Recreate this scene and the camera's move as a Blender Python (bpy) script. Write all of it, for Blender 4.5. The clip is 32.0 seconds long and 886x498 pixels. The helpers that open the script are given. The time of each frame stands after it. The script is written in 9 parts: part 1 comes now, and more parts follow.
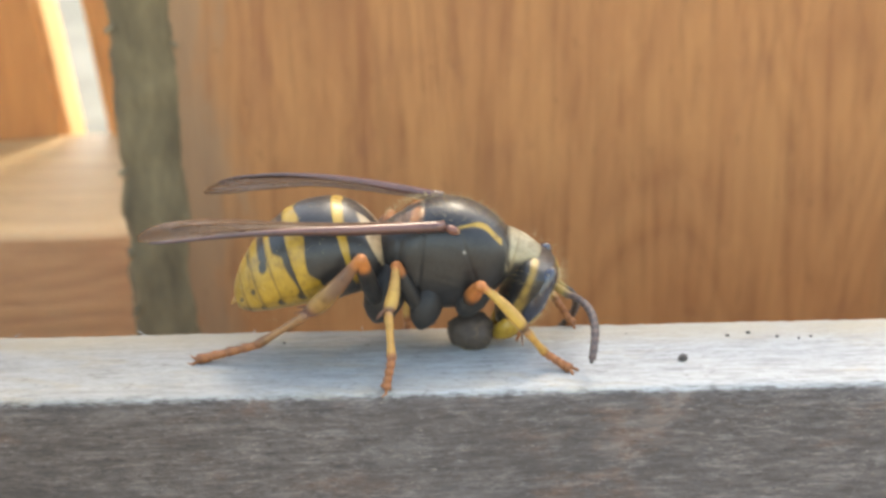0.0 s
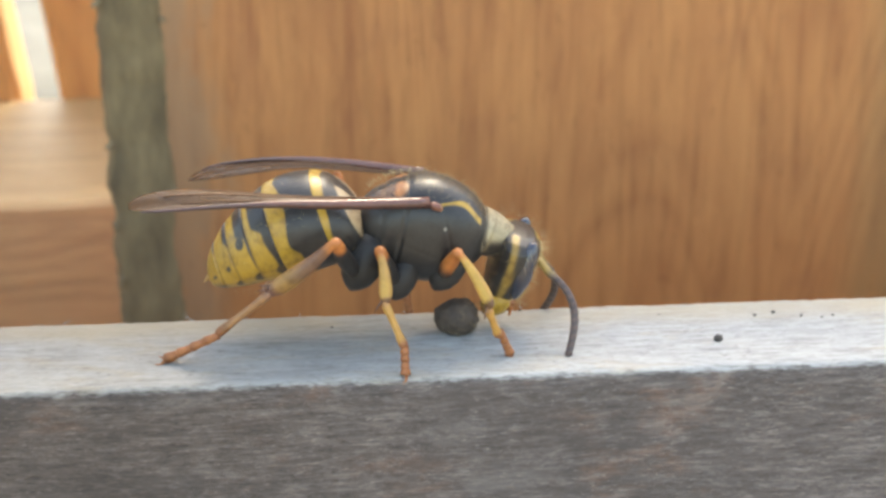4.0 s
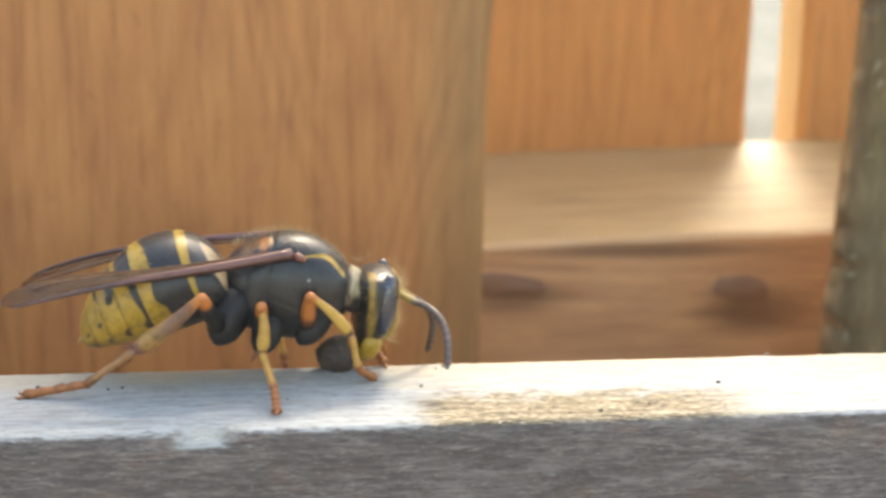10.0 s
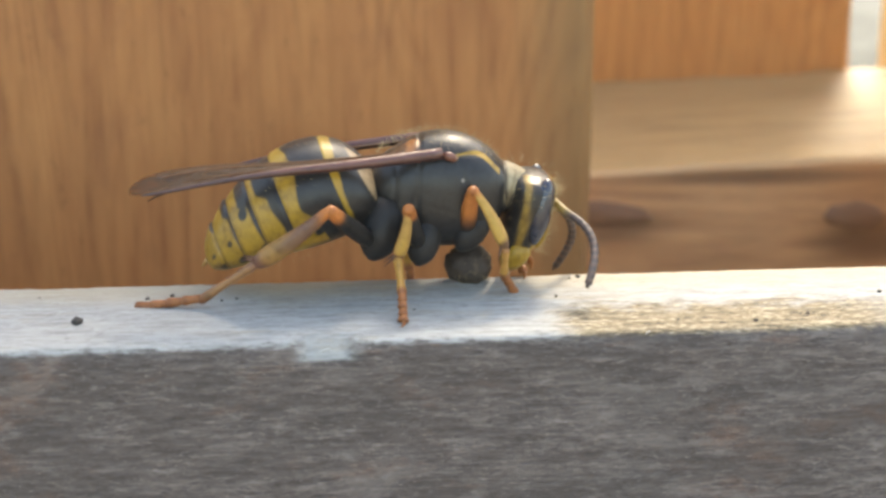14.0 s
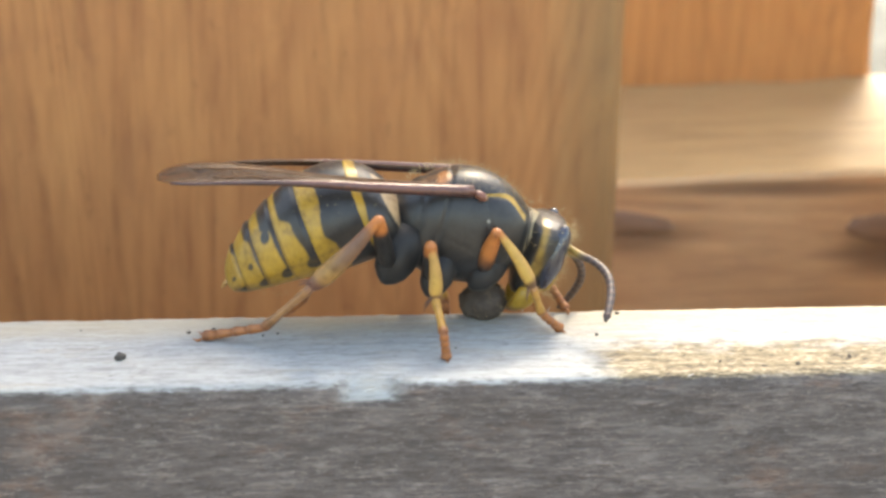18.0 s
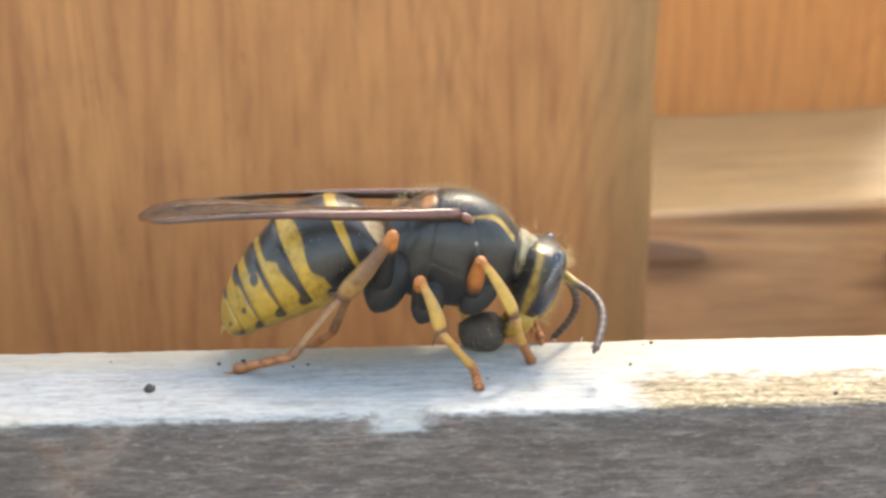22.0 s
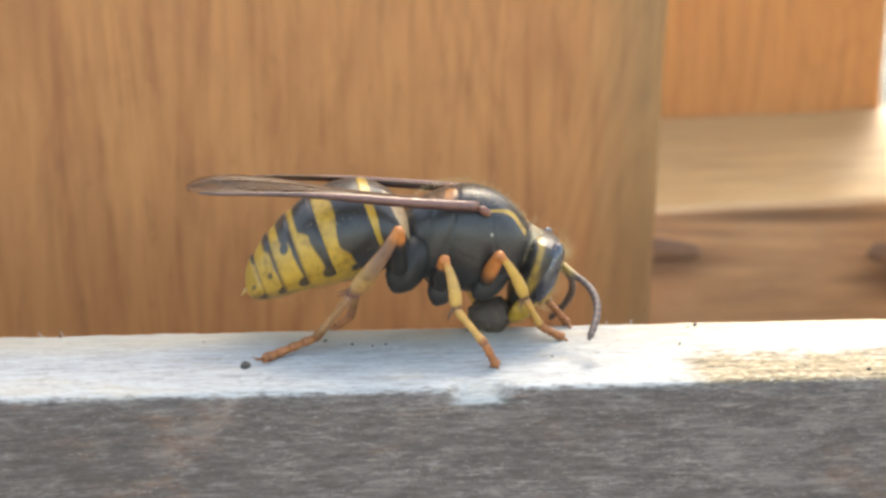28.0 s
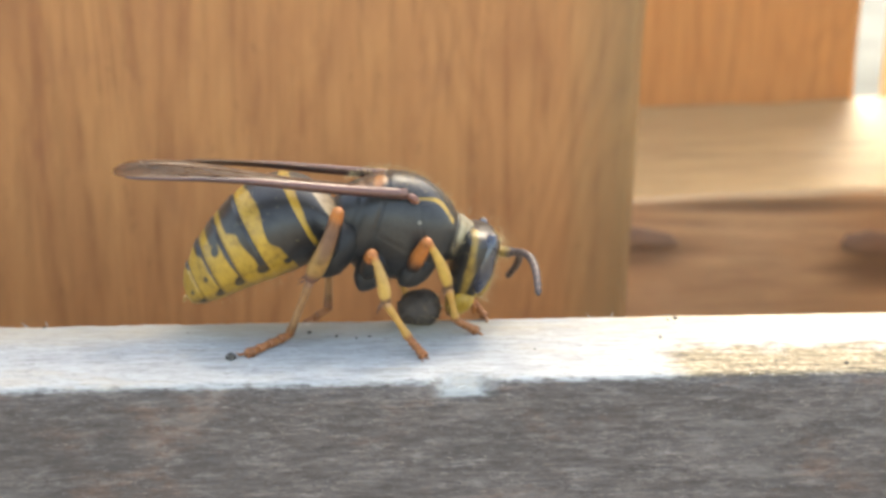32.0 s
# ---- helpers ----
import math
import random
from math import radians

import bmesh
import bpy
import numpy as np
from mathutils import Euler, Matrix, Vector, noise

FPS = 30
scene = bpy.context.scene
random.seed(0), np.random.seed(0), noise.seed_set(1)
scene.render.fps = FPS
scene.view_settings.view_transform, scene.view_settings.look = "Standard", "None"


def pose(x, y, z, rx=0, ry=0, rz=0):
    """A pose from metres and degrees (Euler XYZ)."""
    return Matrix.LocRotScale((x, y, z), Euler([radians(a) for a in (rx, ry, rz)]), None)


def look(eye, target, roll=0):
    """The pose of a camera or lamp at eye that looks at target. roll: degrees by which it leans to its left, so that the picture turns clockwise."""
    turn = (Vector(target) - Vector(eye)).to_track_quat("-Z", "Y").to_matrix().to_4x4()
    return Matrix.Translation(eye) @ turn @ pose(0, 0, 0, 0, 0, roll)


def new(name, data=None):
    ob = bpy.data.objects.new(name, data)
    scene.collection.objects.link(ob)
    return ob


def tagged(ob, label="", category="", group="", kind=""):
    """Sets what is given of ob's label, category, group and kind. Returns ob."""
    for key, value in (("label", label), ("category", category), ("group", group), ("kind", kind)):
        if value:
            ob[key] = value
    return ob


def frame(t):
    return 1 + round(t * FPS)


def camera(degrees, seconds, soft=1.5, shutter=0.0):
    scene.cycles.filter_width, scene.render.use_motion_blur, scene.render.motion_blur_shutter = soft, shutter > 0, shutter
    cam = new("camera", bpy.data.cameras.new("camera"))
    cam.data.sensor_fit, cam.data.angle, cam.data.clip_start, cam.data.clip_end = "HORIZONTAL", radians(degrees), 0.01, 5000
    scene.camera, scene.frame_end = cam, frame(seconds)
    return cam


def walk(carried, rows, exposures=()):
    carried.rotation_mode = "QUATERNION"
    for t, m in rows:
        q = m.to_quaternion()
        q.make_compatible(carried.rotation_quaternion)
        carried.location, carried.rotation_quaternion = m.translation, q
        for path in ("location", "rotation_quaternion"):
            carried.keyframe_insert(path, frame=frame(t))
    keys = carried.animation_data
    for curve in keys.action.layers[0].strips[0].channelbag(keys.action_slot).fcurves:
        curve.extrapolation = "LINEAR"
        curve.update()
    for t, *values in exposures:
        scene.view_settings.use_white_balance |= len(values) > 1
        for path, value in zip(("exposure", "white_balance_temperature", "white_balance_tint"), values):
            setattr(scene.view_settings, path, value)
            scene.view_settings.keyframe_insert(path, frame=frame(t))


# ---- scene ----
U = 0.00115          # one small unit of the plan, in metres


def view(x, y, z, yaw, pitch, roll):
    """A camera pose: place in small units, yaw to the right, pitch upwards and roll in degrees."""
    a, b = radians(yaw), radians(pitch)
    way = Vector((math.sin(a) * math.cos(b), math.cos(a) * math.cos(b), math.sin(b)))
    eye = Vector((x, y, z)) * U
    return look(eye, eye + way, roll)


def keyed(rows):
    return [(t, pose(x * U, y * U, z * U, a, b, c)) for t, x, y, z, a, b, c in rows]


# ---- camera ----
cam = camera(34.0, 32.0, soft=2.9, shutter=0.4)
cam.data.dof.use_dof = True
cam.data.dof.focus_distance = 61.5 * U
cam.data.dof.aperture_fstop = 85.0
walk(cam, [
    (0, view(-11.358, -55.186, 23.597, 1.022, -17.492, -0.918)),
    (0.5, view(-12.598, -57.684, 25.233, 3.087, -19.222, -0.460)),
    (1, view(-13.367, -58.223, 25.630, 3.958, -20.240, -0.101)),
    (1.5, view(-14.359, -58.338, 25.842, 4.070, -19.627, -0.209)),
    (2, view(-15.020, -58.368, 25.976, 3.708, -19.366, -0.270)),
    (2.5, view(-15.764, -57.503, 25.142, 3.869, -20.260, -0.263)),
    (3, view(-16.147, -56.508, 24.822, 3.990, -19.259, -0.243)),
    (3.5, view(-17.140, -56.508, 25.337, 4.436, -19.247, -0.244)),
    (5.5, view(-18.348, -56.262, 26.733, 6.340, -20.922, 0.791)),
    (6, view(-18.620, -50.722, 24.477, 4.371, -20.510, 0.169)),
    (6.5, view(-20.246, -51.548, 25.712, 6.104, -21.796, 0.995)),
    (7, view(-19.411, -51.577, 22.463, 5.360, -20.393, 0.698)),
    (7.3, view(-18.392, -52.515, 22.342, 4.079, -19.416, -0.024)),
    (7.5, view(-19.075, -52.641, 21.348, 3.473, -19.825, -0.295)),
    (7.6, view(-20.810, -53.113, 21.622, 3.587, -18.688, -0.167)),
    (8, view(-16.094, -50.266, 19.259, 0.736, -12.904, -0.907)),
    (8.3, view(-14.383, -51.513, 20.844, 2.207, -12.838, -0.055)),
    (8.6, view(-8.977, -58.096, 23.890, 5.914, -14.641, 1.123)),
    (9, view(1.490, -57.973, 21.582, 9.696, -15.992, 2.337)),
    (9.5, view(9.903, -57.659, 23.152, 11.490, -15.832, 2.730)),
    (10, view(11.139, -57.017, 23.316, 8.600, -15.120, 1.475)),
    (10.5, view(9.788, -55.230, 22.028, 7.038, -15.302, 0.910)),
    (11, view(9.371, -53.252, 22.411, 6.494, -15.239, 0.427)),
    (11.5, view(9.624, -52.176, 21.681, 5.945, -15.655, 0.222)),
    (12, view(9.310, -52.168, 20.537, 5.331, -16.089, -0.053)),
    (12.5, view(9.524, -52.081, 20.491, 5.544, -16.522, 0.160)),
    (13, view(8.603, -52.455, 20.280, 5.375, -16.572, 0.061)),
    (13.5, view(8.683, -52.503, 20.165, 5.529, -16.767, 0.143)),
    (15.5, view(9.902, -52.624, 18.702, 6.430, -17.654, 0.516)),
    (16, view(9.385, -52.513, 18.942, 5.491, -17.638, 0.396)),
    (16.5, view(4.343, -52.086, 19.784, 3.912, -17.998, 0.343)),
    (17, view(3.396, -51.818, 21.120, 2.393, -17.638, -0.146)),
    (17.5, view(8.070, -52.283, 21.306, 5.257, -18.296, 0.396)),
    (18, view(7.543, -51.744, 21.962, 5.562, -17.691, 0.881)),
    (18.5, view(7.882, -52.047, 21.525, 5.398, -17.254, 0.788)),
    (19, view(8.437, -52.765, 20.998, 5.173, -17.035, 0.581)),
    (19.5, view(8.725, -52.218, 21.707, 5.312, -16.872, 0.680)),
    (20, view(8.001, -51.513, 21.642, 4.948, -17.019, 0.535)),
    (20.5, view(6.777, -50.767, 21.930, 5.149, -17.090, 0.624)),
    (21, view(9.326, -51.236, 21.716, 5.344, -17.187, 0.587)),
    (21.5, view(9.018, -51.016, 21.912, 4.958, -17.193, 0.469)),
    (22, view(7.729, -51.280, 21.638, 4.120, -16.378, 0.161)),
    (22.5, view(9.129, -49.955, 21.097, 3.958, -16.979, 0.168)),
    (23, view(7.684, -49.255, 20.827, 4.127, -16.854, 0.042)),
    (23.5, view(6.403, -49.142, 19.710, 4.116, -17.510, 0.150)),
    (24, view(5.944, -49.478, 21.000, 4.415, -16.674, -0.071)),
    (24.5, view(6.456, -51.272, 21.677, 4.406, -16.625, 0.313)),
    (25, view(5.425, -54.539, 22.009, 5.331, -16.248, 0.519)),
    (25.5, view(5.037, -55.335, 22.253, 5.388, -16.415, 0.662)),
    (27.5, view(2.489, -56.109, 23.249, 6.124, -16.105, 0.931)),
    (28, view(2.147, -56.238, 22.652, 6.119, -16.338, 0.840)),
    (28.5, view(2.660, -56.246, 23.105, 6.716, -16.196, 1.061)),
    (29, view(1.972, -55.589, 22.561, 6.619, -16.460, 1.118)),
    (29.5, view(2.067, -55.284, 23.096, 6.500, -16.626, 1.243)),
    (30, view(1.905, -54.730, 23.229, 6.593, -16.715, 1.138)),
    (30.5, view(0.337, -54.354, 24.137, 6.626, -17.118, 1.253)),
    (31, view(0.758, -55.055, 23.815, 7.035, -17.008, 1.516)),
    (31.5, view(0.619, -55.661, 24.354, 7.058, -16.898, 1.448)),
    (32, view(1.543, -56.556, 23.199, 7.300, -16.960, 1.501)),
], [(0, 2.66, 8100, 6), (3, 2.64, 8100, 6), (6, 2.60, 8100, 6), (7, 2.74, 8100, 6), (8, 2.72, 8100, 6), (9.5, 2.58, 8100, 6), (10, 2.45, 8100, 6), (11, 2.32, 8100, 6), (13, 2.29, 8100, 6), (16, 2.40, 8100, 6), (18, 2.56, 8100, 6), (20, 2.67, 8100, 6), (32, 2.64, 8100, 6)])

# ---- daylight ----
SUN_AZIMUTH, SUN_HEIGHT = 18.0, 50.0      # degrees to the right of straight behind the fence; above the horizon
world = bpy.data.worlds.new("daylight")
scene.world = world
world.use_nodes = True
wn = world.node_tree.nodes
sky = wn.new("ShaderNodeTexSky")
sky.sky_type = "NISHITA"
sky.sun_disc = False
sky.sun_elevation = radians(SUN_HEIGHT)
sky.sun_rotation = radians(SUN_AZIMUTH)
sky.air_density, sky.dust_density = 1.0, 2.0
wn["Background"].inputs["Strength"].default_value = 0.15
world.node_tree.links.new(sky.outputs[0], wn["Background"].inputs["Color"])
sun_data = bpy.data.lights.new("sun", "SUN")
sun_data.energy, sun_data.angle, sun_data.color = 1.08, radians(12.0), (1.0, 0.97, 0.93)
sun = new("sun", sun_data)
_a, _e = radians(SUN_AZIMUTH), radians(SUN_HEIGHT)
_d = Vector((math.sin(_a) * math.cos(_e), math.cos(_a) * math.cos(_e), math.sin(_e)))
sun.matrix_world = look(_d * 3.0, (0, 0, 0))


# ---- materials ----
def material(name):
    m = bpy.data.materials.new(name)
    m.use_nodes = True
    return m, m.node_tree.nodes, m.node_tree.links, m.node_tree.nodes["Principled BSDF"]


def coords(n, l, scale, turn=(0, 0, 0)):
    tc, mp = n.new("ShaderNodeTexCoord"), n.new("ShaderNodeMapping")
    l.new(tc.outputs["Object"], mp.inputs["Vector"])
    mp.inputs["Scale"].default_value = [s / U for s in scale]
    mp.inputs["Rotation"].default_value = [radians(a) for a in turn]
    return mp.outputs["Vector"]


def noise_tex(n, l, vec, scale=1.0, detail=4.0, rough=0.55, warp=0.0):
    t = n.new("ShaderNodeTexNoise")
    l.new(vec, t.inputs["Vector"])
    t.inputs["Scale"].default_value, t.inputs["Detail"].default_value = scale, detail
    t.inputs["Roughness"].default_value, t.inputs["Distortion"].default_value = rough, warp
    return t.outputs["Fac"]


def ramp(n, l, fac, stops):
    r = n.new("ShaderNodeValToRGB")
    l.new(fac, r.inputs["Fac"])
    e = r.color_ramp.elements
    while len(e) < len(stops):
        e.new(0.5)
    for k, (p, c) in zip(e, stops):
        k.position, k.color = p, (*c, 1) if len(c) == 3 else (c[0], c[0], c[0], 1)
    return r.outputs["Color"]


def mix(n, l, fac, a, b, blend="MIX"):
    m = n.new("ShaderNodeMix")
    m.data_type, m.blend_type = "RGBA", blend
    for sock, v in ((m.inputs[0], fac), (m.inputs[6], a), (m.inputs[7], b)):
        if isinstance(v, (int, float)):
            sock.default_value = v
        elif isinstance(v, tuple):
            sock.default_value = (*v, 1)
        else:
            l.new(v, sock)
    return m.outputs[2]


def calc(n, l, op, a, b=0.0, clamp=False):
    m = n.new("ShaderNodeMath")
    m.operation, m.use_clamp = op, clamp
    for sock, v in zip(m.inputs, (a, b)):
        if isinstance(v, (int, float)):
            sock.default_value = v
        else:
            l.new(v, sock)
    return m.outputs[0]


def axis(n, l, which):
    """One object coordinate, in small units."""
    tc, sp = n.new("ShaderNodeTexCoord"), n.new("ShaderNodeSeparateXYZ")
    l.new(tc.outputs["Object"], sp.inputs[0])
    return calc(n, l, "MULTIPLY", sp.outputs[which], 1.0 / U)


def span(n, l, v, lo, hi):
    """0 below lo, 1 above hi (or the other way round)."""
    m = n.new("ShaderNodeMapRange")
    m.interpolation_type = "SMOOTHSTEP"
    l.new(v, m.inputs["Value"])
    m.inputs["From Min"].default_value, m.inputs["From Max"].default_value = lo, hi
    return m.outputs["Result"]


def bump(n, l, bsdf, height, distance, strength=0.6):
    b = n.new("ShaderNodeBump")
    l.new(height, b.inputs["Height"])
    b.inputs["Distance"].default_value, b.inputs["Strength"].default_value = distance * U, strength
    l.new(b.outputs["Normal"], bsdf.inputs["Normal"])


def plank_material():
    """Silver-grey weathered timber: bleached top, face with its shade in the colour, a bare tan patch along the front
    arris.
    """
    m, n, l, bsdf = material("weathered_timber")
    grain = noise_tex(n, l, coords(n, l, (0.42, 2.8, 4.2)), 1.0, 9, 0.74, 0.2)
    fine = noise_tex(n, l, coords(n, l, (2.4, 6.5, 8.5)), 1.0, 6, 0.76, 0.2)
    blotch = noise_tex(n, l, coords(n, l, (0.075, 0.22, 0.28)), 1.0, 5, 0.62)
    rust = noise_tex(n, l, coords(n, l, (0.13, 0.3, 0.34)), 1.0, 7, 0.74)
    speck = noise_tex(n, l, coords(n, l, (1.6, 3.2, 3.2)), 1.0, 3, 0.6)
    y, z, x = axis(n, l, 1), axis(n, l, 2), axis(n, l, 0)
    # face colours far darker than the top's: shade mixed into the wood colour
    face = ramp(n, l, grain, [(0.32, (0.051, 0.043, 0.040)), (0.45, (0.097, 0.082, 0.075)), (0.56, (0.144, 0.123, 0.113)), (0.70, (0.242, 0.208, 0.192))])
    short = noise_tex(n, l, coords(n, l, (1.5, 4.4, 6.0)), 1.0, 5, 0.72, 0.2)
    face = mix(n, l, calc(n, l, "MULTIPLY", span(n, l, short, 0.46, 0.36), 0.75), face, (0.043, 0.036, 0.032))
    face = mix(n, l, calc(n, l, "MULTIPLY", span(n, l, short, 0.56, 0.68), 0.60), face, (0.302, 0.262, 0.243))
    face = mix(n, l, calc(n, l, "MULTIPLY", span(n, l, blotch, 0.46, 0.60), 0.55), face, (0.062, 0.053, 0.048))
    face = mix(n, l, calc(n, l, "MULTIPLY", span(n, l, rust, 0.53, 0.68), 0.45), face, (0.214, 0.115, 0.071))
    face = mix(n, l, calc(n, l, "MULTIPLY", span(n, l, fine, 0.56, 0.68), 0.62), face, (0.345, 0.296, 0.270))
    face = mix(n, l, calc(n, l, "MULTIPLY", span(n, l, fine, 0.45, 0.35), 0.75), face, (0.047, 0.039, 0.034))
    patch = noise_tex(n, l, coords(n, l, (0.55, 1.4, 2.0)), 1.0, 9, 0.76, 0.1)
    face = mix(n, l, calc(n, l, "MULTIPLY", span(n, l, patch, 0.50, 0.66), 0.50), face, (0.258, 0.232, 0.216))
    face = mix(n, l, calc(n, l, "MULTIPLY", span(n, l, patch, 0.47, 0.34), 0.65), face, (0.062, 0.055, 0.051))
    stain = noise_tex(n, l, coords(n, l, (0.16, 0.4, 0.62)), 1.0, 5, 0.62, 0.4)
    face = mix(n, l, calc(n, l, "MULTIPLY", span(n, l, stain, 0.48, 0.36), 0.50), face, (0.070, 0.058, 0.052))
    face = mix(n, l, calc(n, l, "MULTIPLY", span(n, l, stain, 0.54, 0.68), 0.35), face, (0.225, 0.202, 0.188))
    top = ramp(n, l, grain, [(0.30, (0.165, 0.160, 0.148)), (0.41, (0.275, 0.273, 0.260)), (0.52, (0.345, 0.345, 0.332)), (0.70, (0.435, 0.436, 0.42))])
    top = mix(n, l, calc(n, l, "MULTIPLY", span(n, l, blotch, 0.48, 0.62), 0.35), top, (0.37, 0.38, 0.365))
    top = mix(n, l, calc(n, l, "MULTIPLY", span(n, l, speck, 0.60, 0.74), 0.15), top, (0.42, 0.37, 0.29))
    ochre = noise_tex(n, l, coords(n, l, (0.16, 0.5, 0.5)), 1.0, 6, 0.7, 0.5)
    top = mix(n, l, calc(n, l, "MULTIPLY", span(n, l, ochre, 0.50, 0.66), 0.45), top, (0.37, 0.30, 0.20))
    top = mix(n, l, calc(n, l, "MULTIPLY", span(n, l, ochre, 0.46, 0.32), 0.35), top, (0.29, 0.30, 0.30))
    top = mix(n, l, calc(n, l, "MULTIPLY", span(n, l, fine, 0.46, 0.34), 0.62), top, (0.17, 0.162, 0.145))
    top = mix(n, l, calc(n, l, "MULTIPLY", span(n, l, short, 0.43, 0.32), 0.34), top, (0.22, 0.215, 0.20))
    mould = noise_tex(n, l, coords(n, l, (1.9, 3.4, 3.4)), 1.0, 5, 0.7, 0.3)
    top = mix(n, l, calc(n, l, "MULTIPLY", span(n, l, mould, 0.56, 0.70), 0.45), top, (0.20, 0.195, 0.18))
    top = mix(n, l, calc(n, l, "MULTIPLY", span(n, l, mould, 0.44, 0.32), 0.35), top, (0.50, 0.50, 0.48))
    # bare, tan wood along the front arris to the right
    edge = calc(n, l, "ADD", calc(n, l, "MULTIPLY", calc(n, l, "SUBTRACT", noise_tex(n, l, coords(n, l, (0.6, 1.1, 1.1)), 1.0, 6, 0.75), 0.5), 6.5), y)
    tan = calc(n, l, "MULTIPLY", span(n, l, edge, 4.4, 2.2), span(n, l, calc(n, l, "ADD", x, calc(n, l, "MULTIPLY", speck, 2.0)), 19.3, 21.2))
    tan = calc(n, l, "MULTIPLY", calc(n, l, "MULTIPLY", tan, 0.95), span(n, l, x, 36.0, 31.0))
    mottle = calc(n, l, "ADD", calc(n, l, "MULTIPLY", fine, 0.6), calc(n, l, "MULTIPLY", grain, 0.4))
    bare = ramp(n, l, mottle, [(0.41, (0.030, 0.022, 0.013)), (0.465, (0.115, 0.082, 0.040)), (0.52, (0.23, 0.175, 0.10)), (0.60, (0.46, 0.40, 0.28))])
    top = mix(n, l, tan, top, bare)
    # yellowish streak along the back arris
    warm = calc(n, l, "MULTIPLY", span(n, l, y, 4.2, 7.0), span(n, l, blotch, 0.30, 0.50))
    top = mix(n, l, calc(n, l, "MULTIPLY", warm, 0.65), top, (0.42, 0.345, 0.23))
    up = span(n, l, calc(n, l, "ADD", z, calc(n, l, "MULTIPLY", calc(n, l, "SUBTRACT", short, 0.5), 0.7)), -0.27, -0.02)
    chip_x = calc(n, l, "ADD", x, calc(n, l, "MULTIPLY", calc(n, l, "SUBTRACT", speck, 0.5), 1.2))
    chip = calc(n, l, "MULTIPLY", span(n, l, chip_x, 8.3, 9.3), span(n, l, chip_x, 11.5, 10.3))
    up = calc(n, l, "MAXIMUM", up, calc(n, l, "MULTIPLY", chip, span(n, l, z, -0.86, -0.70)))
    # the unseen back takes the pale top colour, to bounce light onto the fence
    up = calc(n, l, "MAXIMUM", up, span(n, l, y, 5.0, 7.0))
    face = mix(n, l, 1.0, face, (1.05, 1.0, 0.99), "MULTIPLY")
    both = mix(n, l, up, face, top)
    # top and front alike grow darker and browner towards the left end
    drift = calc(n, l, "ADD", x, calc(n, l, "MULTIPLY", calc(n, l, "SUBTRACT", blotch, 0.5), 24.0))
    both = mix(n, l, span(n, l, drift, -4.0, -30.0), both, mix(n, l, 1.0, both, (0.74, 0.70, 0.65), "MULTIPLY"))
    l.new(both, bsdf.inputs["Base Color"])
    bsdf.inputs["Roughness"].default_value = 0.8
    h = calc(n, l, "ADD", calc(n, l, "MULTIPLY", grain, 0.7), calc(n, l, "MULTIPLY", fine, 0.35))
    bump(n, l, bsdf, h, 0.22, 0.7)
    return m


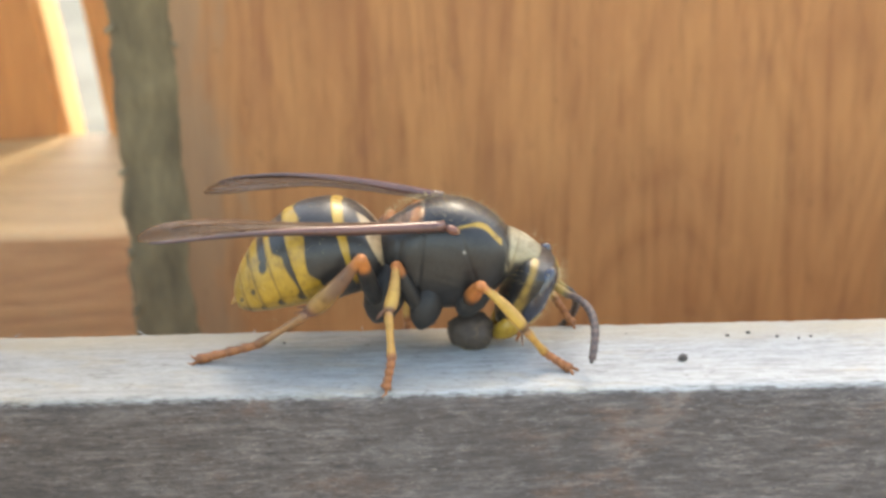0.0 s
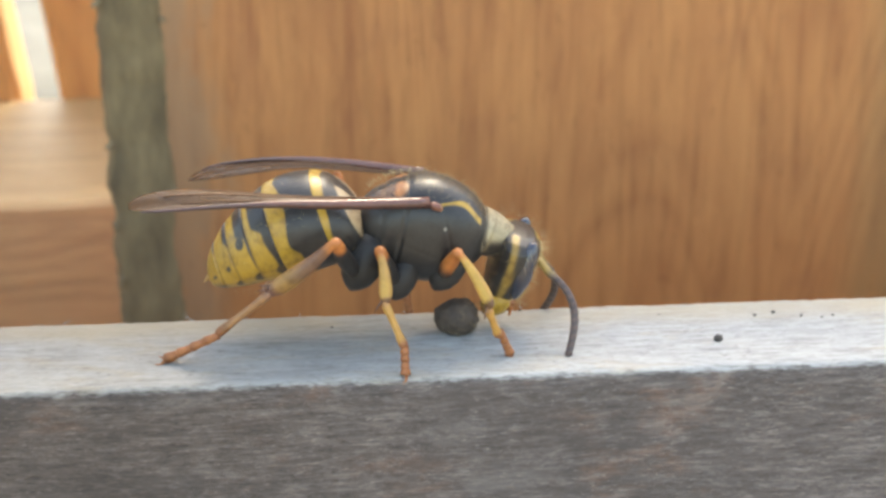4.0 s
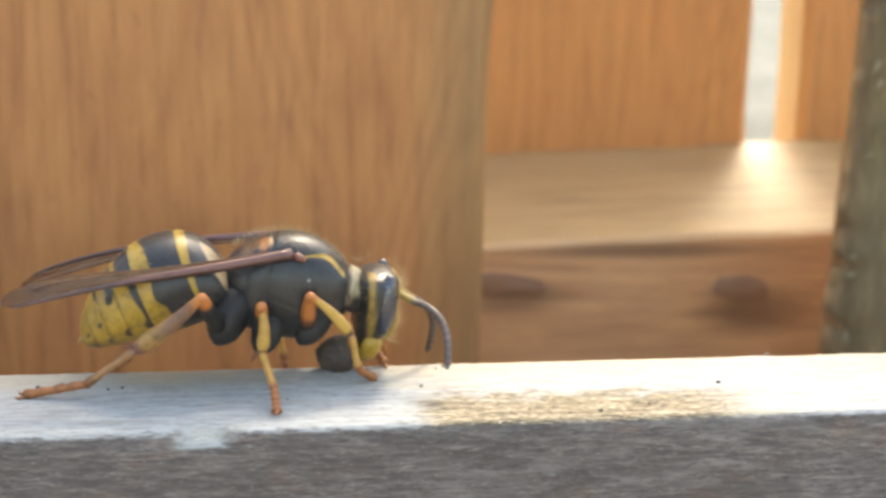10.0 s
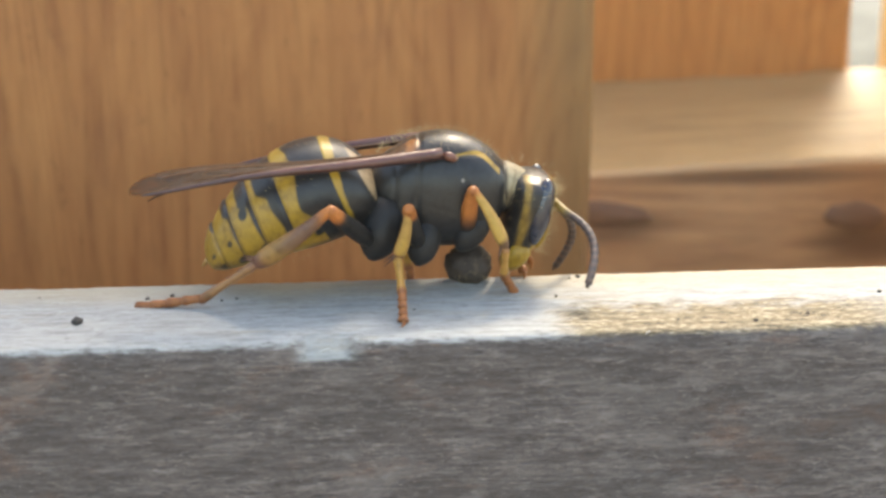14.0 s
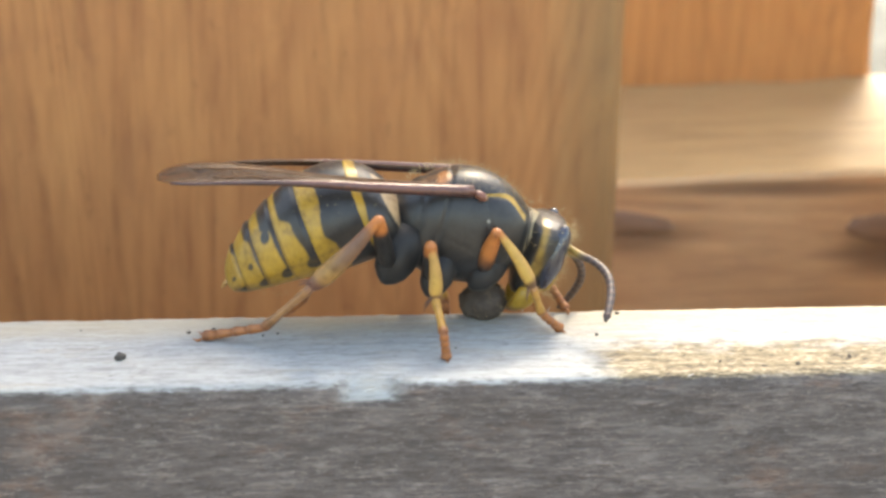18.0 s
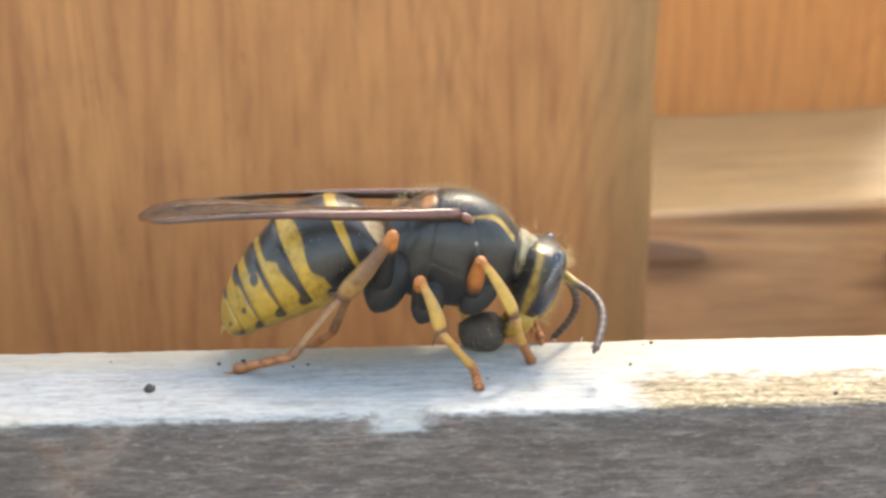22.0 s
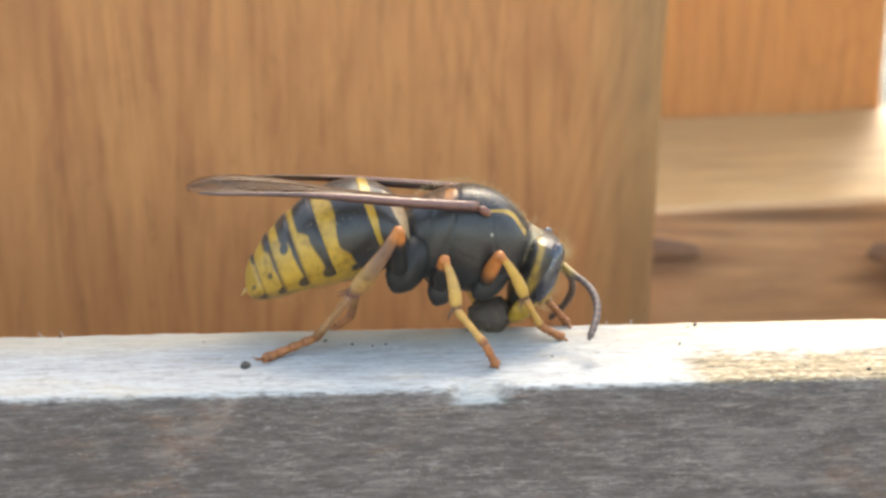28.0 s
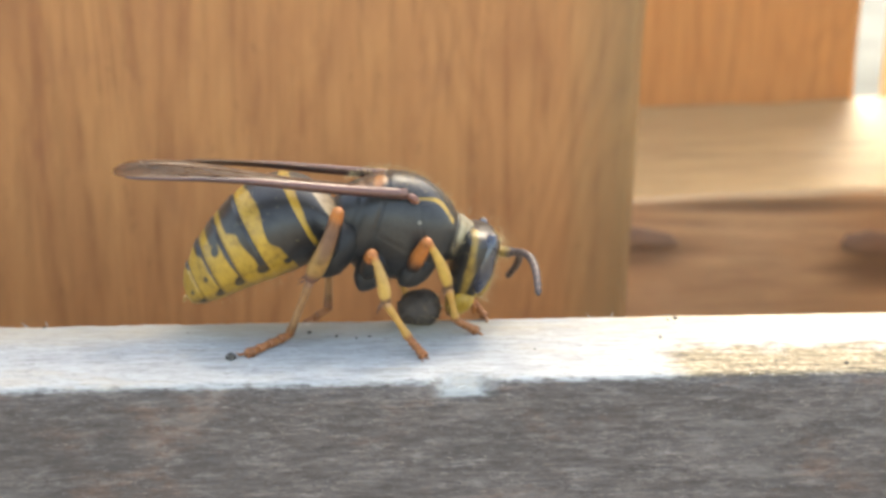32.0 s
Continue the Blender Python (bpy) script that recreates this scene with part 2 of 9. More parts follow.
def fence_material(name, light, dark, gloss=0.65, mossy=False, along=2, bleached=None):
    """Orange-brown stained softwood: flame grain, fine reddish streaks, dark pores and stains."""
    m, n, l, bsdf = material(name)

    def scales(across, length):
        v = [across] * 3
        v[along] = length
        return v

    rnd = n.new("ShaderNodeObjectInfo").outputs["Random"]
    mid = tuple((a + b) / 2 for a, b in zip(light, dark))
    flame = noise_tex(n, l, coords(n, l, scales(0.060, 0.009), (0, 5, 0)), 1.0, 2, 0.45, 0.9)
    rings = calc(n, l, "FRACT", calc(n, l, "MULTIPLY", flame, 15.0))
    rings = calc(n, l, "ABSOLUTE", calc(n, l, "SUBTRACT", rings, 0.5))
    grain = noise_tex(n, l, coords(n, l, scales(0.95, 0.060), (0, 2, 0)), 1.0, 7, 0.7, 0.35)
    streak = noise_tex(n, l, coords(n, l, scales(0.42, 0.016), (0, 3, 0)), 1.0, 6, 0.68, 0.35)
    blot = noise_tex(n, l, coords(n, l, scales(0.05, 0.03)), 1.0, 4, 0.55)
    pore = noise_tex(n, l, coords(n, l, scales(0.55, 0.09)), 1.0, 3, 0.6)
    col = ramp(n, l, streak, [(0.32, dark), (0.50, mid), (0.66, light)])
    col = mix(n, l, 0.46, col, ramp(n, l, rings, [(0.0, tuple(c * 0.80 for c in dark)), (0.22, mid), (0.5, light)]))
    col = mix(n, l, 0.42, col, ramp(n, l, grain, [(0.36, tuple(c * 0.66 for c in dark)), (0.48, mid), (0.68, tuple(min(1, c * 1.12) for c in light))]))
    col = mix(n, l, calc(n, l, "MULTIPLY", span(n, l, pore, 0.60, 0.74), 0.22), col, tuple(c * 0.45 for c in dark))
    col = mix(n, l, calc(n, l, "MULTIPLY", span(n, l, blot, 0.54, 0.72), 0.35), col, tuple(c * 0.70 for c in dark))
    mottle = noise_tex(n, l, coords(n, l, scales(0.24, 0.10)), 1.0, 5, 0.68, 0.3)
    col = mix(n, l, calc(n, l, "MULTIPLY", span(n, l, mottle, 0.54, 0.70), 0.26), col, tuple(c * k for c, k in zip(dark, (0.72, 0.72, 1.0))))
    col = mix(n, l, calc(n, l, "MULTIPLY", span(n, l, mottle, 0.46, 0.32), 0.30), col, tuple(min(1, c * 1.1) for c in light))
    col = mix(n, l, calc(n, l, "MULTIPLY", rnd, 0.18), col, dark)
    if mossy:
        x = axis(n, l, 0)
        wob = calc(n, l, "ADD", x, calc(n, l, "MULTIPLY", calc(n, l, "SUBTRACT", streak, 0.5), 7.0))
        right = span(n, l, wob, 24.0, 30.5)
        col = mix(n, l, calc(n, l, "MULTIPLY", right, 0.50), col, (0.20, 0.135, 0.055))
        left = span(n, l, calc(n, l, "ADD", wob, calc(n, l, "MULTIPLY", calc(n, l, "SUBTRACT", mottle, 0.5), 16.0)), -23.5, -29.0)
        col = mix(n, l, calc(n, l, "MULTIPLY", left, 0.6), col, (0.27, 0.17, 0.095))
        dots = noise_tex(n, l, coords(n, l, (1.0, 1.0, 0.45)), 1.0, 3, 0.6)
        col = mix(n, l, calc(n, l, "MULTIPLY", span(n, l, dots, 0.64, 0.74), 0.30), col, tuple(c * 0.42 for c in dark))
    if bleached:        # dark stains round knots, sun-bleached upper face
        x, z = axis(n, l, 0), axis(n, l, 2)
        for cx, cz, wide, tall in ((38.5, -18.2, 6.5, 2.0), (62.5, -19.8, 6.5, 3.2), (50.0, -13.6, 16.0, 0.9)):
            u = calc(n, l, "DIVIDE", calc(n, l, "SUBTRACT", x, cx), wide)
            v = calc(n, l, "DIVIDE", calc(n, l, "SUBTRACT", z, cz), tall)
            d = calc(n, l, "SQRT", calc(n, l, "ADD", calc(n, l, "MULTIPLY", u, u), calc(n, l, "MULTIPLY", v, v)))
            d = calc(n, l, "ADD", d, calc(n, l, "MULTIPLY", calc(n, l, "SUBTRACT", streak, 0.5), 1.2))
            col = mix(n, l, calc(n, l, "MULTIPLY", span(n, l, d, 1.25, 0.2), 0.62), col, (0.085, 0.045, 0.026))
        sp = n.new("ShaderNodeSeparateXYZ")
        l.new(n.new("ShaderNodeNewGeometry").outputs["True Normal"], sp.inputs[0])
        pale = ramp(n, l, grain, [(0.34, tuple(c * 0.62 for c in bleached)), (0.5, bleached), (0.68, tuple(min(1, c * 1.15) for c in bleached))])
        col = mix(n, l, calc(n, l, "MULTIPLY", span(n, l, sp.outputs[2], 0.4, 0.9), 0.85), col, pale)
    l.new(col, bsdf.inputs["Base Color"])
    bsdf.inputs["Roughness"].default_value = gloss
    bump(n, l, bsdf, calc(n, l, "ADD", grain, calc(n, l, "MULTIPLY", rings, 0.3)), 0.5, 0.45)
    return m


def plain_material(name, light, dark, scale, rough, relief=0.2, stretch=(1, 1, 1)):
    m, n, l, bsdf = material(name)
    a = noise_tex(n, l, coords(n, l, [s * scale for s in stretch]), 1.0, 6, 0.62)
    b = noise_tex(n, l, coords(n, l, [s * scale * 0.15 for s in stretch]), 1.0, 3, 0.5)
    f = calc(n, l, "ADD", calc(n, l, "MULTIPLY", a, 0.65), calc(n, l, "MULTIPLY", b, 0.35))
    l.new(ramp(n, l, f, [(0.32, dark), (0.68, light)]), bsdf.inputs["Base Color"])
    bsdf.inputs["Roughness"].default_value = rough
    bump(n, l, bsdf, a, relief, 0.6)
    return m


def ground_material():
    """Dry pale sand; dull gravel and thin grass some way behind the fence."""
    m, n, l, bsdf = material("dry_sandy_soil")
    a = noise_tex(n, l, coords(n, l, (0.12, 0.12, 0.12)), 1.0, 6, 0.62)
    b = noise_tex(n, l, coords(n, l, (0.018, 0.018, 0.018)), 1.0, 4, 0.6)
    sand = ramp(n, l, calc(n, l, "ADD", calc(n, l, "MULTIPLY", a, 0.65), calc(n, l, "MULTIPLY", b, 0.35)), [(0.32, (0.24, 0.20, 0.145)), (0.68, (0.36, 0.31, 0.23))])
    grass = ramp(n, l, calc(n, l, "ADD", calc(n, l, "MULTIPLY", a, 0.4), calc(n, l, "MULTIPLY", b, 0.6)), [(0.34, (0.060, 0.060, 0.046)), (0.50, (0.105, 0.103, 0.082)), (0.66, (0.165, 0.158, 0.132))])
    edge = calc(n, l, "ADD", axis(n, l, 1), calc(n, l, "MULTIPLY", b, 80.0))
    l.new(mix(n, l, span(n, l, edge, 200.0, 260.0), sand, grass), bsdf.inputs["Base Color"])
    bsdf.inputs["Roughness"].default_value = 0.95
    bump(n, l, bsdf, a, 1.0, 0.6)
    return m


def chitin_material(name, rough, coat=0.0, shine=0.32, bloom=0.0):
    """Insect shell: the pattern of its colours sits on the mesh, with a fine pitted relief."""
    m, n, l, bsdf = material(name)
    at = n.new("ShaderNodeAttribute")
    at.attribute_name = "pattern"
    a = noise_tex(n, l, coords(n, l, (3.0, 3.0, 3.0)), 1.0, 4, 0.6)
    b = noise_tex(n, l, coords(n, l, (0.9, 0.9, 0.9)), 1.0, 4, 0.6)
    v = ramp(n, l, calc(n, l, "ADD", calc(n, l, "MULTIPLY", a, 0.5), calc(n, l, "MULTIPLY", b, 0.5)), [(0.34, (0.50, 0.45, 0.42)), (0.50, (0.95, 0.93, 0.92)), (0.68, (1.22, 1.2, 1.15))])
    l.new(mix(n, l, 1.0, at.outputs["Color"], v, "MULTIPLY"), bsdf.inputs["Base Color"])
    bsdf.inputs["Roughness"].default_value = rough
    bsdf.inputs["Coat Weight"].default_value, bsdf.inputs["Coat Roughness"].default_value = coat, 0.24
    bsdf.inputs["Specular IOR Level"].default_value = shine
    bsdf.inputs["Sheen Weight"].default_value, bsdf.inputs["Sheen Roughness"].default_value = bloom, 0.5
    bsdf.inputs["Sheen Tint"].default_value = (1.0, 0.95, 0.88, 1)
    bump(n, l, bsdf, noise_tex(n, l, coords(n, l, (9.0, 9.0, 9.0)), 1.0, 3, 0.6), 0.05, 0.5)
    return m


def wing_material():
    """Smoky brown, veined, half-clear membrane."""
    m, n, l, bsdf = material("wing_membrane")
    v = noise_tex(n, l, coords(n, l, (0.5, 4.0, 4.0)), 1.0, 4, 0.6, 0.6)
    l.new(ramp(n, l, v, [(0.35, (0.060, 0.032, 0.018)), (0.6, (0.150, 0.084, 0.043))]), bsdf.inputs["Base Color"])
    bsdf.inputs["Roughness"].default_value = 0.38
    bsdf.inputs["Specular IOR Level"].default_value = 0.3
    clear = n.new("ShaderNodeBsdfTransparent")
    clear.inputs["Color"].default_value = (0.74, 0.58, 0.42, 1)
    mx = n.new("ShaderNodeMixShader")
    l.new(calc(n, l, "MULTIPLY", calc(n, l, "ADD", calc(n, l, "MULTIPLY", span(n, l, v, 0.66, 0.34), 0.4), 0.55), span(n, l, axis(n, l, 0), -17.0, -9.0)), mx.inputs[0])
    l.new(clear.outputs[0], mx.inputs[1])
    l.new(bsdf.outputs[0], mx.inputs[2])
    l.new(mx.outputs[0], n["Material Output"].inputs["Surface"])
    return m


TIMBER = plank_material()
BOARD = fence_material("fence_board_stain", (0.51, 0.222, 0.073), (0.325, 0.110, 0.035), 0.55, True)
BACK_BOARD = fence_material("back_board_stain", (0.64, 0.335, 0.118), (0.48, 0.215, 0.070), 0.6)
RAIL = fence_material("rail_stain", (0.70, 0.415, 0.20), (0.50, 0.27, 0.128), 0.5, False, 0, (0.40, 0.28, 0.125))
MOSS = plain_material("mossy_bark", (0.26, 0.182, 0.090), (0.095, 0.066, 0.034), 0.7, 0.95, 0.5, (1, 1, 0.3))
SOIL = ground_material()
KNOT = plain_material("dark_knot_wood", (0.33, 0.19, 0.105), (0.19, 0.108, 0.064), 0.35, 0.6, 0.2, (0.5, 1, 1.6))
FLAKE = plain_material("brown_bark", (0.30, 0.22, 0.12), (0.13, 0.10, 0.06), 2.2, 0.85)
GRIT = plain_material("dark_grit", (0.10, 0.08, 0.065), (0.03, 0.026, 0.024), 5.0, 0.85)
PALE = plain_material("pale_fibre", (0.62, 0.60, 0.56), (0.45, 0.42, 0.38), 3.0, 0.9)
FLECK = plain_material("dull_fleck", (0.40, 0.41, 0.42), (0.28, 0.29, 0.30), 3.0, 0.9)
SAWN = plain_material("sawn_edge", (0.70, 0.50, 0.25), (0.55, 0.36, 0.16), 0.4, 0.8, 0.2, (1, 1, 0.3))
PULP = plain_material("wet_wood_pulp", (0.082, 0.057, 0.041), (0.024, 0.017, 0.013), 1.5, 0.8, 0.25)
SHELL = chitin_material("wasp_shell", 0.36, 0.20, 0.36, 0.03)
LIMB = chitin_material("wasp_limb", 0.42, 0.06, 0.28)
EYE = chitin_material("wasp_eye", 0.20, 0.6, 0.6, 0.05)
VEIN = chitin_material("wasp_vein", 0.30, 0.35, 0.45)
UNDER = chitin_material("wasp_underside", 0.5, 0.0, 0.3, 0.05)
WING = wing_material()
FUZZ = plain_material("golden_hair", (0.62, 0.46, 0.23), (0.34, 0.23, 0.10), 2.0, 0.6)


# ---- shaping tools ----
def part(name, bm, mat, parent=None, label="", colour=None, smooth=True):
    """Links a bmesh, built in small units, as one mesh object under its thing or part."""
    bmesh.ops.recalc_face_normals(bm, faces=bm.faces)
    me = bpy.data.meshes.new(name)
    bm.to_mesh(me)
    bm.free()
    if colour:
        at = me.attributes.new("pattern", "FLOAT_COLOR", "POINT")
        for v, d in zip(me.vertices, at.data):
            d.color = (*colour(v.co), 1)
    me.transform(Matrix.Scale(U, 4))
    if smooth:
        me.polygons.foreach_set("use_smooth", [True] * len(me.polygons))
    me.materials.append(mat)
    ob = new(name, me)
    ob.parent = parent
    if label:
        tagged(ob, label)
    return ob


def loft(bm, rings, cap=True):
    """A skin over rings of points, each closed."""
    loops = [[bm.verts.new(p) for p in r] for r in rings]
    for a, b in zip(loops, loops[1:]):
        for i in range(len(a)):
            j = (i + 1) % len(a)
            bm.faces.new((a[i], a[j], b[j], b[i]))
    if cap:
        bm.faces.new(loops[0])
        bm.faces.new(loops[-1])


def tube(bm, pts, radii, n=10, flat=1.0):
    """A tapered limb along a line of points; flat presses it sideways."""
    pts = [Vector(p) for p in pts]
    rings, side = [], Vector((0, 1, 0))
    for i, (p, r) in enumerate(zip(pts, radii)):
        d = (pts[min(i + 1, len(pts) - 1)] - pts[max(i - 1, 0)]).normalized()
        if abs(d.dot(side)) > 0.95:
            side = Vector((0, 0, 1))
        u = (side - d * d.dot(side)).normalized()
        w = d.cross(u)
        rings.append([p + u * math.cos(a) * r * flat + w * math.sin(a) * r for a in (k * math.tau / n for k in range(n))])
    loft(bm, rings)


def blob(bm, centre, radii, turn=(0, 0, 0), nu=24, nv=16, shape=None):
    """An ellipsoid, bent by shape(unit vector) -> factor."""
    m = pose(*centre, *turn)
    rings = []
    for i in range(1, nv):
        a = math.pi * i / nv
        ring = []
        for k in range(nu):
            b = math.tau * k / nu
            d = Vector((math.cos(a), math.sin(a) * math.cos(b), math.sin(a) * math.sin(b)))
            f = shape(d) if shape else 1.0
            ring.append(m @ Vector([c * r * f for c, r in zip(d, radii)]))
        rings.append(ring)
    loft(bm, rings)


def curve(stops, x):
    """Smooth interpolation through (x, value) stops, with no steps."""
    if x <= stops[0][0]:
        return stops[0][1]
    if x >= stops[-1][0]:
        return stops[-1][1]
    i = next(k for k in range(len(stops) - 1) if x <= stops[k + 1][0])
    (a, p), (b, q) = stops[i], stops[i + 1]
    before, after = stops[max(i - 1, 0)], stops[min(i + 2, len(stops) - 1)]
    m = (q - before[1]) / (b - before[0]) * (b - a)
    n = (after[1] - p) / (after[0] - a) * (b - a)
    k = (x - a) / (b - a)
    return p * (2 * k ** 3 - 3 * k * k + 1) + m * (k ** 3 - 2 * k * k + k) + q * (3 * k * k - 2 * k ** 3) + n * (k ** 3 - k * k)


def wave(x, y=0.0, z=0.0):
    return noise.noise(Vector((x, y, z)))


def lumber(name, x0, x1, y0, y1, z0, z1, mat, parent=None, label="", bow=0.25, lean=0.0, seed=0.0, slope=0.0, step=4.0, cut=1.0, slant=0.0, up=True, waney=0.0):
    """A sawn board with eased arrises and slightly wavering edges: upright, or lying along x."""
    lo, hi = (z0, z1) if up else (x0, x1)
    a0, a1 = (x0, x1) if up else (z0, z1)
    bm = bmesh.new()
    rings, k = [], int((hi - lo) / step) + 1
    for i in range(k + 1):
        s = lo + (hi - lo) * i / k
        la, ra = a0 + bow * wave(s * 0.09, seed, 3.1), a1 + bow * wave(s * 0.09, seed, 7.7)
        ra -= waney * max(0.0, min(s, 30.0) + 15.0)
        c = cut
        ring = [(la + c, y0), (ra - c, y0), (ra, y0 + c), (ra, y1 - c), (ra - c, y1), (la + c, y1), (la, y1 - c), (la, y0 + c)]
        if up:
            rings.append([(p + slant * s, q - lean * s, s) for p, q in ring])
        else:
            rings.append([(s, q, p + slope * s) for p, q in ring])
    loft(bm, rings)
    return part(name, bm, mat, parent, label, smooth=False)


# ---- ground ----
GROUND = -45.0
bm = bmesh.new()
far = 400.0 / U
cuts = [-far, -40000, -4000, -600, -200, 0, 200, 600, 4000, 40000, far]
grid = [[bm.verts.new((a, b, GROUND)) for a in cuts] for b in cuts]
for r, s in zip(grid, grid[1:]):
    for i in range(len(cuts) - 1):
        bm.faces.new((r[i], r[i + 1], s[i + 1], s[i]))
tagged(part("ground", bm, SOIL, None, "dry pale sandy ground round the fence"), category="ground", kind="structure")


# ---- the weathered plank on which the wasp stands ----
def plank():
    top, back = 0.0, 7.69
    xs = [-300, -220, -150, -110, -85, -70]
    x = -60.0
    while x < 75.0:
        xs.append(x)
        x += 0.16
    xs += [80, 95, 120, 160, 220, 300]
    rings = []
    for x in xs:
        wear = 0.10 * wave(x * 0.35, 1.0) + 0.06 * wave(x * 1.1, 4.0) + 0.02 * wave(x * 3.0, 9.0)
        rear = 0.07 * wave(x * 0.4, 21.0) + 0.05 * wave(x * 2.1, 24.0) + 0.03 * wave(x * 6.0, 27.0)
        chip = max(0.0, min(1.0, (x - 8.35) / 0.8)) * max(0.0, min(1.0, (11.45 - x) / 1.0))
        chip *= 0.95 + 0.45 * wave(x * 2.6, 31.0)
        small = max(0.0, wave(x * 0.8, 41.0) - 0.35) * 0.6
        ring = [(0.0, GROUND), (0.0, -35.0), (0.0, -25.0)]
        for k in range(22):
            z = -16.0 + 15.0 * k / 21.0
            ring.append((0.05 * wave(x * 0.25, z * 2.2, 5.0) + 0.03 * wave(x * 0.9, z * 5.0, 8.0), z))
        drop = 0.30 + wear + small + chip * 0.62
        inset = 0.20 + abs(wear) + small + chip * 0.75
        ring += [(0.0, -drop), (inset * 0.3, -drop * 0.62), (inset * 0.62, -drop * 0.28), (inset, -0.03)]
        for k in range(18):
            y = inset + 0.2 + (back - 0.35 - inset - 0.2) * k / 17.0
            ring.append((y, 0.035 * wave(x * 0.22, y * 2.6, 2.0) + 0.025 * wave(x * 0.7, y * 6.0, 6.0)))
        ring += [(back - 0.12 + rear, -0.04 + rear * 0.4), (back + rear, -0.18), (back, -1.0), (back, -30.0), (back, GROUND)]
        rings.append([(x, y, z) for y, z in ring])
    bm = bmesh.new()
    loft(bm, rings)
    ob = part("timber_plank", bm, TIMBER, None, "silver-grey weathered plank on edge, bleached on top, front face coloured as shaded")
    return tagged(ob, category="plank")


plank()


def crumb(x, y, r, tall=0.7, mat=GRIT, name="dark_speck", label="tiny dark speck of dirt on the weathered plank", seed=0.0):
    bm = bmesh.new()
    blob(bm, (0, 0, 0), (r, r * 0.8, r * tall), (0, 0, 40 * seed), 14, 9, lambda d: 1 + 0.35 * wave(d.x * 2 + seed, d.y * 2, d.z * 2))
    ob = part(name, bm, mat, None, label)
    ob.location = Vector((x, y, r * tall * 0.55)) * U
    return tagged(ob, category="dirt speck", group="specks on the plank")


crumb(0.0, 2.95, 0.24, 0.75, seed=1.3, label="dark rough crumb of dirt lying on the weathered plank")
for i, (x, y, r) in enumerate([(2.5, 5.7, 0.09), (3.5, 6.0, 0.10), (4.7, 5.5, 0.08), (5.6, 5.2, 0.07), (6.2, 5.4, 0.07), (-2.0, 6.2, 0.06),
                               (21.0, 7.1, 0.10), (33.5, 4.0, 0.10), (27.1, 0.9, 0.11), (19.6, 4.6, 0.08), (20.6, 6.9, 0.06),
                               (-8.5, 7.3, 0.08), (-17.5, 6.0, 0.07), (13.5, 3.4, 0.05), (29.5, 1.6, 0.08), (24.0, 1.3, 0.08)]):
    crumb(x, y, r, seed=i * 0.7)


def splinter(x, y, z, length, turn, tilt, i):
    """A loose pale wood fibre standing off the plank's arris."""
    bm = bmesh.new()
    tube(bm, [(0, 0, 0), (length * 0.5, 0.03, length * 0.1), (length, 0.0, length * 0.02)], [0.022, 0.018, 0.006], 6)
    ob = part("wood_fibre", bm, PALE, None, "loose pale wood fibre lifting off the plank")
    ob.matrix_world = pose(x * U, y * U, z * U, 0, -tilt, turn)
    return tagged(ob, category="wood fibre", group="fibres on the plank")


for i, (x, y, z, s, turn, tilt) in enumerate([(-9.3, 7.5, 0.0, 0.6, 150, 22), (-8.4, 7.55, 0.0, 0.5, 120, 30), (37.0, 7.5, 0.0, 0.7, 20, 14),
                                              (18.0, 7.5, 0.0, 0.5, 60, 30), (16.9, 7.55, 0.0, 0.4, 110, 30), (-24.0, 7.5, 0.0, 0.7, 170, 25),
                                              (-30.0, 7.55, 0.0, 0.6, 30, 18), (9.6, -0.02, -0.35, 0.8, 10, 4), (22.4, 0.1, -0.1, 0.5, 20, 10),
                                              (-19.0, 7.5, 0.0, 0.35, 70, 35), (-14.0, 7.55, 0.0, 0.3, 100, 35)]):
    splinter(x, y, z, s * 0.6, turn, tilt, i)

bm = bmesh.new()
blob(bm, (0, 0, 0), (0.24, 0.05, 0.2), (0, 0, 0), 14, 9, lambda d: 1 + 0.3 * wave(d.x * 2, d.y, d.z * 2))
_ob = part("pale_speck", bm, FLECK, None, "small pale blue-white fleck stuck to the plank's grey face")
_ob.location = Vector((-24.1, -0.02, -5.85)) * U
tagged(_ob, category="dirt speck", group="specks on the plank")


# ---- the fence behind ----
FENCE_TOP = 68.0
LEAN = 0.05


